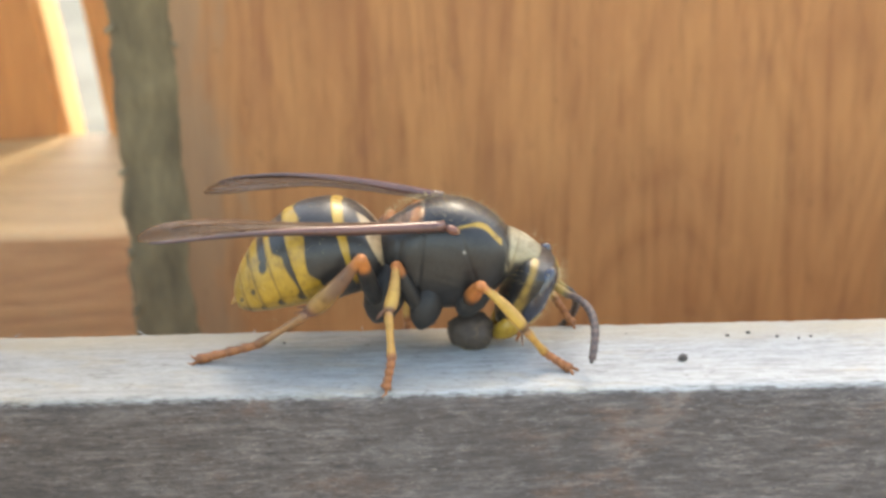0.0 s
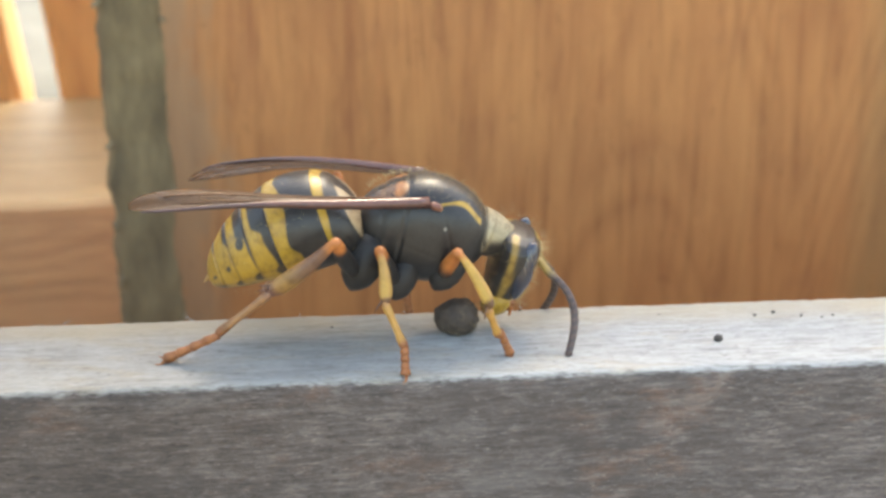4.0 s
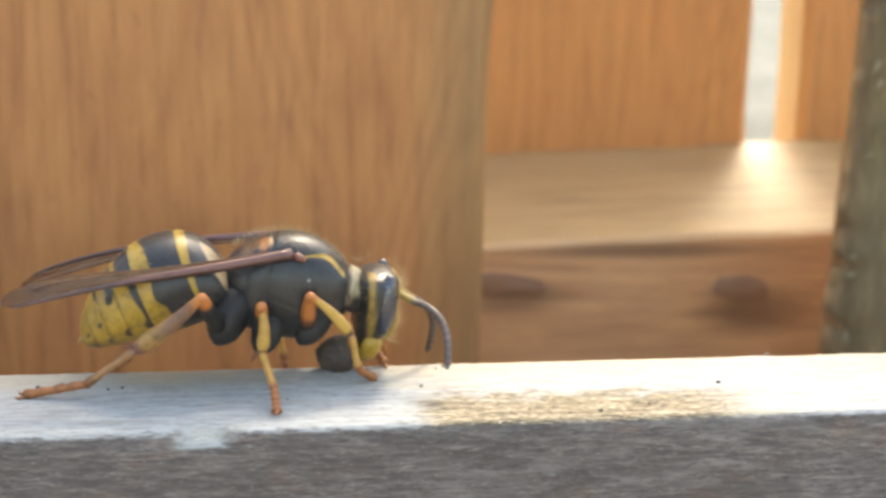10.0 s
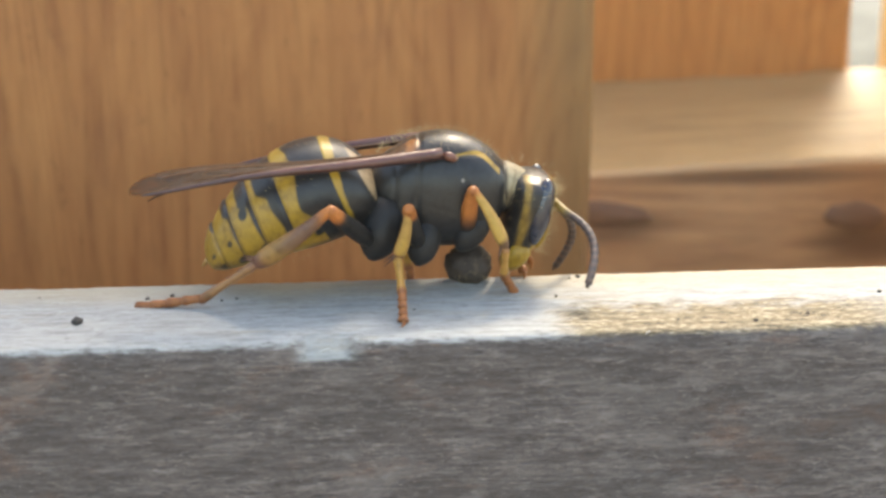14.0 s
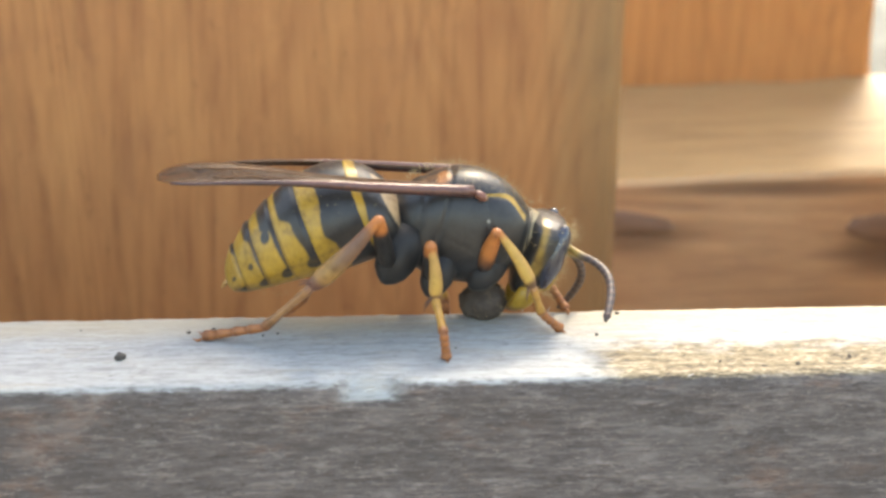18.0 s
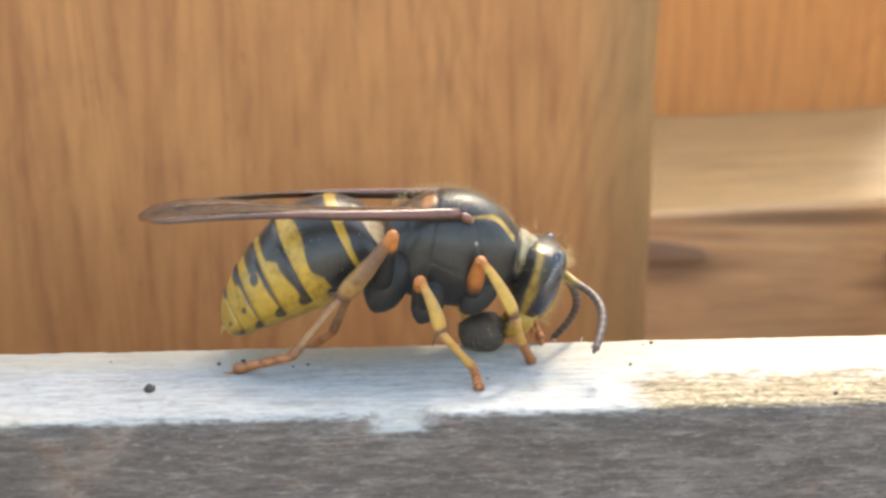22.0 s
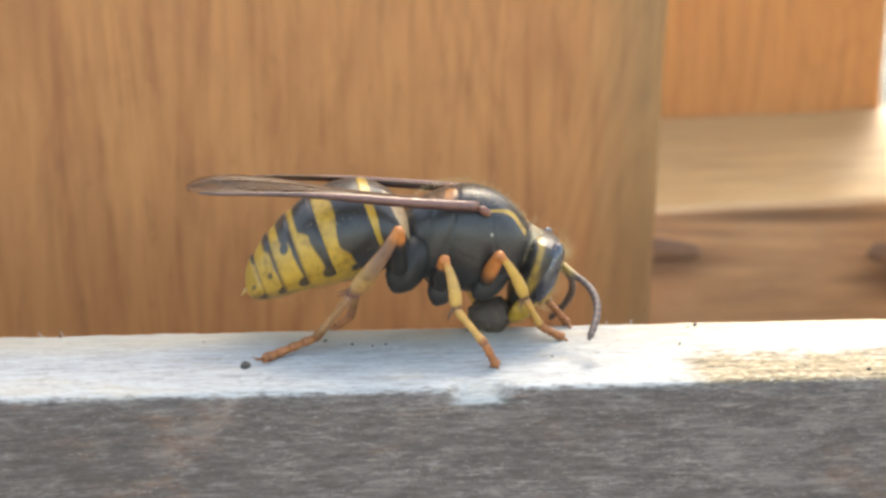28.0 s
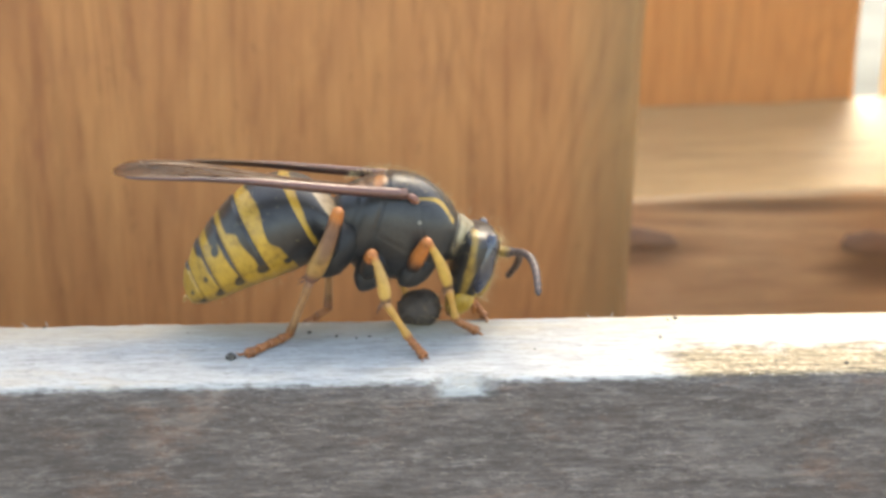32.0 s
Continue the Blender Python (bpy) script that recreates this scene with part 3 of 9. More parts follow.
def front_board(x0, seed, label):
    ob = lumber("fence_board", x0, x0 + 65.4, 54.0, 60.0, GROUND, FENCE_TOP, BOARD, None, label, 0.35, LEAN, seed, 0, 2.5, 0.8)
    mossy = bmesh.new()
    rings = []
    for i in range(170):
        z = GROUND + (FENCE_TOP - GROUND) * i / 169.0
        l = x0 - 0.35 + 0.45 * wave(z * 0.35, seed + 5) + 0.35 * wave(z * 0.9, seed + 8)
        r = x0 + 4.8 + 0.5 * wave(z * 0.2, seed + 2) + 0.3 * wave(z * 0.8, seed + 3)
        f = 53.5 + 0.2 * wave(z * 0.7, seed)
        rings.append([(p, q - LEAN * z, z) for p, q in ((l, f + 1.0), (l + 0.8, f + 0.1), ((l + r) / 2, f - 0.15), (r - 0.6, f + 0.1), (r, f + 0.7), (r, f + 1.4), (l, 58.0))])
    loft(mossy, rings)
    bm = bmesh.new()
    loft(bm, [[(x0 + 20, 59.9 - LEAN * z, z), (x0 + 45, 59.9 - LEAN * z, z), (x0 + 45, 76.4, z), (x0 + 20, 76.4, z)] for z in (-42.0, -22.0)])
    part("spacer_block", bm, RAIL, ob, "wooden block between board and rail", smooth=False)
    bm = mossy
    part("mossy_edge", bm, MOSS, ob, "dark green moss and bark along the board's edge")
    rnd = random.Random(int(seed) + 40)
    flakes = []
    for i in range(11):
        z = rnd.uniform(-26.0, 22.0)
        if i < 3:           # three shapes, shared by the rest
            bm = bmesh.new()
            blob(bm, (0, 0, 0), (0.16 + 0.05 * i, 0.09, 0.34 + 0.12 * i), (0, 25 * i, 0), 12, 8, lambda d: 1 + 0.65 * wave(d.x * 2 + i, d.y * 2, d.z * 2 + seed))
            flake = part("bark_flake", bm, FLAKE, ob, "brown flake of bark on the mossy edge" if i == 0 else "")
            flakes.append(flake.data)
        else:
            flake = new("bark_flake", flakes[i % 3])
            flake.parent = ob
        side = -0.25 if i % 3 else 4.6
        flake.matrix_local = pose((x0 + side + rnd.uniform(-0.15, 0.35)) * U, (53.75 - LEAN * z) * U, z * U, rnd.uniform(-30, 30), rnd.uniform(-60, 60), rnd.uniform(-30, 30))
    return tagged(ob, category="fence board", group="front fence boards")


front_board(-34.0, 1.0, "orange-brown stained upright fence board with a mossy edge")
front_board(63.2, 2.0, "orange-brown stained upright fence board with a mossy edge")
front_board(-129.6, 3.0, "orange-brown stained upright fence board with a mossy edge")

rail = lumber("fence_rail", -300, 300, 76.2, 119.3, -33.0, -13.9, RAIL, None, "broad sawn wooden rail between two rows of fence boards", 0.5, 0, 9.0, 0.034, 3.0, 0.5, 0, False)
tagged(rail, category="fence rail")
for x, z, wide, tall in ((37.5, -18.0, 4.2, 1.1), (61.5, -19.6, 3.0, 1.3)):
    bm = bmesh.new()
    blob(bm, (0, 0, 0), (wide, 0.35, tall), (0, 4, 0), 28, 12, lambda d: 1 + 0.22 * wave(d.x * 1.8 + x, d.y, d.z * 1.8))
    knot = part("knot", bm, KNOT, rail, "dark flat knot in the rail's sawn face")
    knot.location = Vector((x, 76.15, z + 0.034 * x)) * U

for x0, x1, seed, tilt, taper in [(-190.0, -119.5, 11.0, -0.06, 0.0), (-114.0, -54.7, 12.0, -0.06, 0.09), (-51.0, 12.0, 13.0, -0.12, 0.0),
                                  (13.0, 76.8, 14.0, -0.02, 0.0), (83.6, 146.0, 15.0, -0.02, 0.0), (151.0, 215.0, 16.0, -0.02, 0.0)]:
    ob = lumber("fence_board", x0, x1, 119.2, 128.5, GROUND, FENCE_TOP, BACK_BOARD, None, "orange-brown upright board on the back of the fence rail", 0.3, 0, seed, 0, 3.0, 0.9, tilt, waney=taper)
    ob.data.materials.append(SAWN)
    for f in ob.data.polygons:
        f.material_index = int(abs(f.normal.x) > 0.85)
    tagged(ob, category="fence board", group="back fence boards")


# ---- the wasp ----
BLACK, YELLOW, CREAM = (0.021, 0.0188, 0.0175), (0.345, 0.202, 0.024), (0.33, 0.27, 0.165)
ORANGE, AMBER, BROWN = (0.38, 0.13, 0.035), (0.38, 0.20, 0.05), (0.20, 0.075, 0.03)


def blend(a, b, k):
    k = max(0.0, min(1.0, k))
    return tuple(p + (q - p) * k for p, q in zip(a, b))


def soft(v, lo, hi):
    k = max(0.0, min(1.0, (v - lo) / (hi - lo)))
    return k * k * (3 - 2 * k)


wasp = tagged(new("wasp"), "black and yellow wasp chewing wood off a plank", "wasp")


def thorax_part():
    """Hunched black thorax with a yellow hairline along the collar."""
    bm = bmesh.new()
    stops_top = [(-3.0, -1.8), (-2.75, -1.0), (-2.3, -0.42), (-1.7, 0.06), (-0.9, 0.52), (0.1, 0.72), (1.0, 0.62), (1.9, 0.24), (2.6, -0.30), (3.05, -0.95), (3.2, -1.3)]
    stops_low = [(-3.0, -2.4), (-2.75, -3.0), (-2.2, -3.7), (-1.4, -4.05), (-0.2, -4.22), (0.8, -4.18), (1.6, -3.90), (2.2, -3.45), (2.8, -2.80), (3.2, -2.1)]
    stops_wide = [(-3.0, 0.35), (-2.75, 0.90), (-2.2, 1.38), (-1.5, 1.74), (-0.3, 1.94), (0.8, 1.96), (1.8, 1.80), (2.5, 1.45), (3.0, 0.95), (3.2, 0.6)]
    rings = []
    for i in range(221):
        x = -3.0 + 6.2 * i / 220
        t, b, w = curve(stops_top, x), curve(stops_low, x), curve(stops_wide, x)
        # seams between the plates
        pinch = 1 - 0.035 * math.exp(-((x + 0.95) / 0.10) ** 2) - 0.03 * math.exp(-((x + 1.9) / 0.12) ** 2)
        ring = []
        for k in range(240):
            a = math.tau * k / 240
            c, s = math.cos(a), math.sin(a)
            e = 0.86
            yy = math.copysign(abs(c) ** e, c) * w * pinch
            zz = (t + b) / 2 + math.copysign(abs(s) ** e, s) * (t - b) / 2 * pinch
            rim = 0.55 - zz * 0.42
            groove = 0.014 * math.exp(-((x - rim) / 0.09) ** 2) * soft(-zz, -0.1, 0.2) + 0.007 * math.exp(-((zz + 2.2 + 0.25 * x) / 0.10) ** 2) * soft(x, -1.4, -1.0) * (1 - soft(x, 1.0, 1.4))
            groove += 0.03 * math.exp(-((zz - 0.06) / 0.07) ** 2) * soft(x, -0.8, -0.5) * (1 - soft(x, 2.0, 2.3))
            ring.append((x, yy * (1 - groove), zz))
        rings.append(ring)
    loft(bm, rings)
    for f in bm.faces:
        f.smooth = True

    def colour(p):
        c = BLACK
        # the yellow hairline: a low arc along the side of the back that turns down behind the collar
        if abs(p.y) > 0.45 and p.x > 0.2:
            q = soft(p.x, 0.9, 2.7)
            crest = -0.02 + 0.15 * math.sin((p.x - 0.4) / 1.9 * math.pi) - 0.62 * q * q
            slope = 1.0 + 0.35 * q
            fine = 0.055 * (0.55 + 0.45 * soft(p.x, 0.6, 1.6))
            c = blend(c, YELLOW, (1 - soft(abs(p.z - crest) / slope, fine, fine * 2.0)) * soft(p.x, 0.35, 0.6) * (1 - soft(p.x, 2.42, 2.50)))
        if p.x > 2.6:
            c = blend(c, CREAM, 0.8 * soft(p.x, 2.66, 2.80) * soft(p.z, -2.2, -1.7))
        # brown spots of the scutellum, pale patch at the rear
        c = blend(c, (0.40, 0.155, 0.045), 0.95 * (1 - soft(math.hypot((p.x + 1.28) * 1.15, (abs(p.y) - 0.72) * 0.8), 0.24, 0.46))) if p.z > -0.3 else c
        c = blend(c, (0.42, 0.26, 0.12), 0.45 * (1 - soft(math.hypot((p.x + 1.08) * 2.2, abs(p.y) - 0.75), 0.20, 0.34))) if p.z > -0.2 else c
        c = blend(c, (0.16, 0.075, 0.03), 0.8 * (1 - soft(math.hypot(p.x + 1.9, abs(p.y) - 0.6), 0.3, 0.5))) if p.z > -0.6 else c
        c = blend(c, (0.30, 0.28, 0.24), 1 - soft(math.hypot(p.x - 0.85, p.z + 0.93), 0.03, 0.10)) if abs(p.y) > 1.0 else c
        return c

    return part("thorax", bm, SHELL, wasp, "hunched black thorax with a fine yellow collar line", colour)


thorax = thorax_part()


def neck_part():
    """Cream collar plate and dark throat between thorax and head."""
    bm = bmesh.new()
    rings = []
    for i in range(19):
        k = i / 18
        x, z = 2.45 + 1.55 * k, -1.42 - 0.42 * k
        tall, wide = 1.02 - 0.34 * k * k, 1.28 - 0.42 * k
        swell = 1 + 0.05 * math.sin(math.pi * k)
        rings.append([(x + 0.30 * math.sin(a), wide * swell * math.cos(a), z + tall * swell * math.sin(a)) for a in (j * math.tau / 48 for j in range(48))])
    loft(bm, rings)

    def colour(p):
        c = blend((0.045, 0.036, 0.028), CREAM, soft(p.z, -1.65, -1.30) * soft(p.x, 2.75, 2.95))
        edge = abs(p.x - 3.05 - 0.25 * (p.z + 1.4))
        c = blend(c, (0.20, 0.15, 0.08), 0.7 * (1 - soft(edge, 0.03, 0.09)))
        return blend(c, (0.16, 0.11, 0.05), 0.6 * soft(p.z, -0.75, -0.35))

    return part("collar", bm, UNDER, wasp, "cream collar plate behind the head", colour)


neck_part()


def hairs(parent, count, seed, place, length, label):
    """Short fuzz, thin tapering blades."""
    rnd = random.Random(seed)
    bm = bmesh.new()
    for _ in range(count):
        p, d = place(rnd)
        p, d = Vector(p), Vector(d).normalized()
        d = (d + Vector((rnd.uniform(-0.45, 0.45), rnd.uniform(-0.45, 0.45), rnd.uniform(-0.45, 0.45)))).normalized()
        s = d.orthogonal().normalized() * 0.007
        w = d.cross(s)
        q = p + d * length * rnd.uniform(0.5, 1.2)
        a, b, c, e = bm.verts.new(p - s), bm.verts.new(p + s), bm.verts.new(p + w), bm.verts.new(q)
        for f in ((a, b, e), (b, c, e), (c, a, e)):
            bm.faces.new(f)
    return tagged(part("fuzz", bm, FUZZ, parent, label, smooth=False), kind="stuff")


def thorax_spot(rnd):
    a, x = rnd.uniform(0.55, math.pi - 0.55), rnd.uniform(-2.6, 2.6)
    w = math.sqrt(max(0.05, 1 - (x / 2.9) ** 2))
    return (x, 1.85 * w * math.cos(a), -1.25 + 2.05 * w * math.sin(a)), (x * 0.3, math.cos(a), math.sin(a))


hairs(thorax, 560, 5, thorax_spot, 0.30, "fine golden fuzz")


def breast_spot(rnd):
    x, y = rnd.uniform(-1.8, 2.2), rnd.uniform(-1.2, 1.2)
    return (x, y, -4.0 + 0.22 * y * y + 0.10 * x * x), (0.1, y * 0.4, -1.0)


hairs(thorax, 380, 25, breast_spot, 0.42, "short pale hair under the thorax")


def abdomen_part():
    """Banded abdomen in six overlapping rings; the first carries the rest."""
    radius = [(0.0, 0.30), (0.2, 0.80), (0.5, 1.52), (1.0, 2.00), (1.7, 2.24), (2.5, 2.34), (3.4, 2.36), (4.3, 2.22), (5.1, 2.02), (5.9, 1.74), (6.6, 1.32), (7.1, 0.86), (7.3, 0.55), (7.4, 0.2)]
    edges = [0.0, 1.75, 3.95, 5.0, 5.9, 6.65, 7.4]

    def arch(s):
        return 1.0 * math.sin(math.pi * (s / 7.4) ** 0.75)

    def colour_of(seg):
        def colour(p):
            s = -p.x
            phi = math.degrees(math.atan2(abs(p.y), p.z - arch(s) + 0.1))     # 0 on the back, 180 below
            wob = 0.05 * wave(p.y * 1.6, p.z * 1.6, seg * 3.0)
            if seg == 0:
                c = blend(BLACK, YELLOW, soft(s + wob, 1.30 + 0.22 * soft(phi, 20, 100), 1.37 + 0.22 * soft(phi, 20, 100)) * (1 - soft(phi, 105, 122)))
                cream = abs(s - 0.46) / (0.40 * max(0.02, 1 - (phi - 25) / 85.0)) if 15 < phi < 110 else 9.0
                return blend(c, (0.36, 0.26, 0.15), 1 - soft(cream, 0.8, 1.0))
            if seg == 1:
                start = 3.24 + 0.10 * math.cos(radians(phi) * 4) - 0.34 * soft(phi, 84, 100) + 0.12 * soft(phi, 40, 92) + 0.10 * (1 - soft(phi, 0, 22))
                c = blend(BLACK, YELLOW, soft(s + wob, start - 0.04, start + 0.04) * (1 - 0.9 * soft(phi, 138, 150)))
                spot = math.hypot((s - 3.12) * 1.3, (phi - 118) / 22.0)
                c = blend(c, (0.13, 0.07, 0.015), 0.25 * (1 - soft(abs(phi - 104), 1.2, 4.0)) * soft(s, start - 0.05, start + 0.05))
                return blend(c, BLACK, 1 - soft(spot, 0.20, 0.30))
            a, b = edges[seg], edges[seg + 1]
            k = (s - a + 0.22) / (b - a + 0.22)
            # black forward margin: a block on the back, a step, then a taper down the flank to the seam
            bend = phi + 3 * wave(k * 1.6, seg * 5.1)
            block, step, strip = {2: (0.80, 45, 0.47), 3: (0.62, 40, 0.25), 4: (0.42, 32, 0.20), 5: (0.26, 24, 0.13)}[seg]
            lower = soft(phi, 100, 108)
            front = block * (1 - soft(bend, step, step + 14)) + strip * soft(bend, step, step + 14) * (1 - 0.35 * soft(phi, 62, 98)) * (1 - lower) - 0.5 * lower
            tone = blend(YELLOW, (0.20, 0.105, 0.02), (0.04, 0.12, 0.28, 0.46)[seg - 2])
            mark = blend(BLACK, (0.10, 0.055, 0.016), (0.0, 0.12, 0.35, 0.5)[seg - 2] * soft(bend, step, step + 14))
            c = blend(mark, tone, soft(k + wob * 0.6, front - 0.05, front + 0.05))
            if seg == 3:        # hooked end of the block
                c = blend(c, BLACK, 1 - soft(math.hypot((k - 0.50) * 1.0, (phi - 53) / 40.0), 0.16, 0.24))
            if seg > 3:
                c = blend(c, BLACK, 0.9 * (1 - soft(math.hypot((k - 0.50) * 1.0, (phi - 74) / 40.0), 0.09, 0.16)))
            low = math.hypot((k - 0.16) * 1.15, (phi - 110) / 26.0)
            c = blend(c, BLACK, 0.95 * (1 - soft(low, 0.30, 0.42)))
            seam = 1 - soft(abs(phi - 106 + 9 * (k - 0.5)), 1.2, 4.0)
            c = blend(c, (0.13, 0.07, 0.015), 0.3 * seam)
            if phi > 140:
                c = blend(c, (0.30, 0.22, 0.05), 0.7)
            return blend(c, (0.15, 0.08, 0.015), 0.7 * soft(k, 0.93, 1.0))
        return colour

    rings_out = []
    for seg, (a, b) in enumerate(zip(edges, edges[1:])):
        bm = bmesh.new()
        rings = []
        start = a - (0.62 if seg > 1 else 0.0)          # tucked under the ring before it
        back = b + (0.0 if seg == 5 else 0.10)
        for i in range(49):
            s = start + (back - start) * i / 48
            r = curve(radius, max(s, a)) * (1.0 + 0.012 * soft(s, b - 0.45, b))
            if s < a:
                r *= 0.992 - 0.02 * (a - s)
            if seg < 5 and s > b:
                r = curve(radius, b) * (1.012 - 0.35 * (s - b))
            drop = arch(max(s, a))
            rings.append([(-s, r * 0.98 * math.cos(t), drop + r * (1.0 if math.sin(t) > 0 else 0.93 - 0.26 * soft(s, 2.5, 6.8)) * math.sin(t)) for t in (k * math.tau / 168 for k in range(168))])
        loft(bm, rings)
        label = ("black front ring of the abdomen with a yellow hind band", "black ring with a broad yellow hind band", "yellow ring with black lobes and spots")[min(seg, 2)]
        rings_out.append(part("abdomen" if seg == 0 else "abdomen_ring", bm, SHELL, wasp if seg == 0 else rings_out[0], label, colour_of(seg)))
    parent = rings_out[0]
    bm = bmesh.new()
    tube(bm, [(-7.2, 0, 0.12), (-7.5, 0, 0.02), (-7.75, 0, -0.12)], [0.2, 0.12, 0.02], 8)
    rings_out.append(part("sting_sheath", bm, SHELL, parent, "small brown pointed tip", lambda p: (0.32, 0.17, 0.05)))
    bm = bmesh.new()
    tube(bm, [(0.6, 0, 0.1), (0.25, 0, 0.05), (-0.1, 0, 0), (-0.4, 0, 0)], [0.45, 0.3, 0.26, 0.5], 12)
    part("waist", bm, SHELL, parent, "thin black waist", lambda p: BLACK)

    def belly(rnd):
        s = rnd.uniform(0.8, 7.2)
        r, t = curve(radius, s), rnd.uniform(0, math.tau)
        return (-s, r * math.cos(t), arch(s) + r * math.sin(t)), (-0.6, math.cos(t), math.sin(t))

    hairs(parent, 200, 8, belly, 0.26, "sparse pale bristles")
    return rings_out


abdomen_rings = abdomen_part()
abdomen = abdomen_rings[0]


def head_part():
    """Deep, flat head: black with yellow face and yellow line behind the eye."""
    bm = bmesh.new()
    rings = []
    # rings from the crown down to the mouth: height, front, back, half width
    levels = [(0.86, 1.35, 0.90, 0.35), (0.78, 1.70, 0.45, 1.00), (0.58, 1.98, 0.15, 1.50), (0.3, 2.12, 0.05, 1.80), (-0.3, 2.14, 0.05, 1.86),
              (-0.9, 2.06, 0.04, 1.78), (-1.5, 1.94, 0.02, 1.58), (-2.05, 1.78, 0.06, 1.28), (-2.5, 1.58, 0.16, 1.02), (-2.8, 1.30, 0.34, 0.66)]
    for i in range(37):
        q = i / 36 * (len(levels) - 1)
        j = min(int(q), len(levels) - 2)
        f = q - j
        z, fr, bk, w = (p + (r - p) * f for p, r in zip(levels[j], levels[j + 1]))
        ring = []
        for k in range(48):
            a = math.tau * k / 48
            c, s = math.cos(a), math.sin(a)
            x = (fr + bk) / 2 + math.copysign(abs(c) ** 0.85, c) * (fr - bk) / 2
            ring.append((x, math.copysign(abs(s) ** 0.9, s) * w, z))
        rings.append(ring)
    loft(bm, rings)

    def colour(p):
        c = BLACK
        side = abs(p.y)
        if p.x < 0.95 and side > 0.8:        # behind the eye
            c = blend(c, blend(YELLOW, (0.18, 0.12, 0.04), 0.55), soft(p.x, 0.52, 0.60) * (1 - soft(p.x, 0.84, 0.92)) * soft(side, 0.6, 0.8))
        if p.x > 1.25:
            c = blend(c, YELLOW, (1 - soft(p.z, -1.25, -1.15)) * (1 - soft(side, 0.95, 1.1)))
            c = blend(c, YELLOW, (1 - soft(abs(p.z - 0.35), 0.3, 0.42)) * (1 - soft(side, 0.35, 0.5)))
            c = blend(c, YELLOW, (1 - soft(abs(side - 0.95), 0.10, 0.2)) * (1 - soft(p.z, 0.2, 0.4)))
        return c

    head = part("head", bm, SHELL, wasp, "black head with a yellow face, bent down to the wood", colour)
    for s in (-1, 1):
        bm = bmesh.new()
        blob(bm, (1.40, s * 1.36, -0.62), (1.48, 0.54, 0.50), (0, -86, 0), 40, 28,
             lambda d: (1 - 0.16 * math.exp(-((d.x - 0.25) / 0.3) ** 2) * max(0, -d.z)) * (1 - 0.16 * soft(-d.x, 0.1, 0.9) * (1 - d.x * d.x)))
        part("eye", bm, EYE, head, "glossy black kidney-shaped compound eye", lambda p: (0.022, 0.022, 0.034))
        bm = bmesh.new()
        tube(bm, [(1.00, s * 0.88, -2.20), (0.92, s * 0.95, -2.45), (0.80, s * 0.92, -2.80), (0.62, s * 0.70, -3.2), (0.48, s * 0.34, -3.52), (0.40, s * 0.05, -3.70)], [0.30, 0.46, 0.46, 0.36, 0.21, 0.06], 16, 0.7)
        part("mandible", bm, SHELL, head, "yellow biting jaw with a dark tip", lambda p: blend(YELLOW, BROWN, soft(-p.z, 3.35, 3.6)))
    bm = bmesh.new()
    blob(bm, (1.74, 0, -1.72), (0.34, 0.98, 0.88), (0, 12, 0), 24, 16)
    part("clypeus", bm, SHELL, head, "bright yellow face shield", lambda p: YELLOW)
    for s in (-1, 1):
        bm = bmesh.new()
        tube(bm, [(1.3, s * 0.2, -2.8), (1.6, s * 0.28, -3.1), (1.6, s * 0.3, -3.45)], [0.09, 0.08, 0.05], 8)
        part("palp", bm, LIMB, head, "thin orange mouth feeler", lambda p: ORANGE)

    def scalp(rnd):
        a, z = rnd.uniform(0, math.tau), rnd.uniform(-2.4, 1.05)
        w = math.sqrt(max(0.06, 1 - (z / 2.6) ** 2))
        return (1.08 + 1.0 * w * math.cos(a), 1.75 * w * math.sin(a), z), (math.cos(a), math.sin(a) * 0.7, 0.35 * z)

    hairs(head, 380, 6, scalp, 0.5, "fine golden face fuzz")

    def face(rnd):
        z = rnd.uniform(-2.6, 0.5)
        return (1.98 - 0.06 * z * z, rnd.uniform(-0.9, 0.9), z), (1.0, rnd.uniform(-0.3, 0.3), rnd.uniform(-0.5, 0.3))

    hairs(head, 220, 16, face, 0.75, "long golden hairs on the face")
    return head


head = head_part()


def antenna_part(side):
    """Yellow-fronted scape, elbow and a ringed dark feeler that curls downwards."""
    bm = bmesh.new()
    pts, rad = [], []
    for i in range(5):
        k = i / 4
        pts.append((0.95 * k, 0, 0.42 * k))
        rad.append(0.15 + 0.04 * k)
    for i in range(1, 45):
        k = i / 44
        x = 0.95 + 3.95 * k
        z = 0.42 + 0.80 * math.sin(math.pi * min(1, k * 0.92) ** 0.85) - 0.42 * k
        pts.append((x, 0.0, z))
        ring = 0.5 + 0.5 * math.cos(k * 11 * math.tau)
        rad.append((0.165 + 0.03 * math.sin(math.pi * k)) * (1 - 0.14 * ring) if i < 43 else 0.08)
    tube(bm, pts, rad, 14)
    return part("antenna", bm, LIMB, head, "elbowed dark grey-brown antenna, ringed", lambda p: blend((0.34, 0.23, 0.08), blend((0.115, 0.075, 0.060), (0.065, 0.052, 0.050), 0.5 + 0.5 * math.cos((p.x - 0.95) / 3.95 * 11 * math.tau)), soft(p.x, 0.7, 1.2)))


antenna_near, antenna_far = antenna_part(-1), antenna_part(1)


BLADE = [(0.0, 0.22), (1.2, 0.40), (3.5, 0.55), (6.5, 0.72), (9.0, 1.20), (11.0, 1.40), (12.2, 1.05), (12.7, 0.35)]


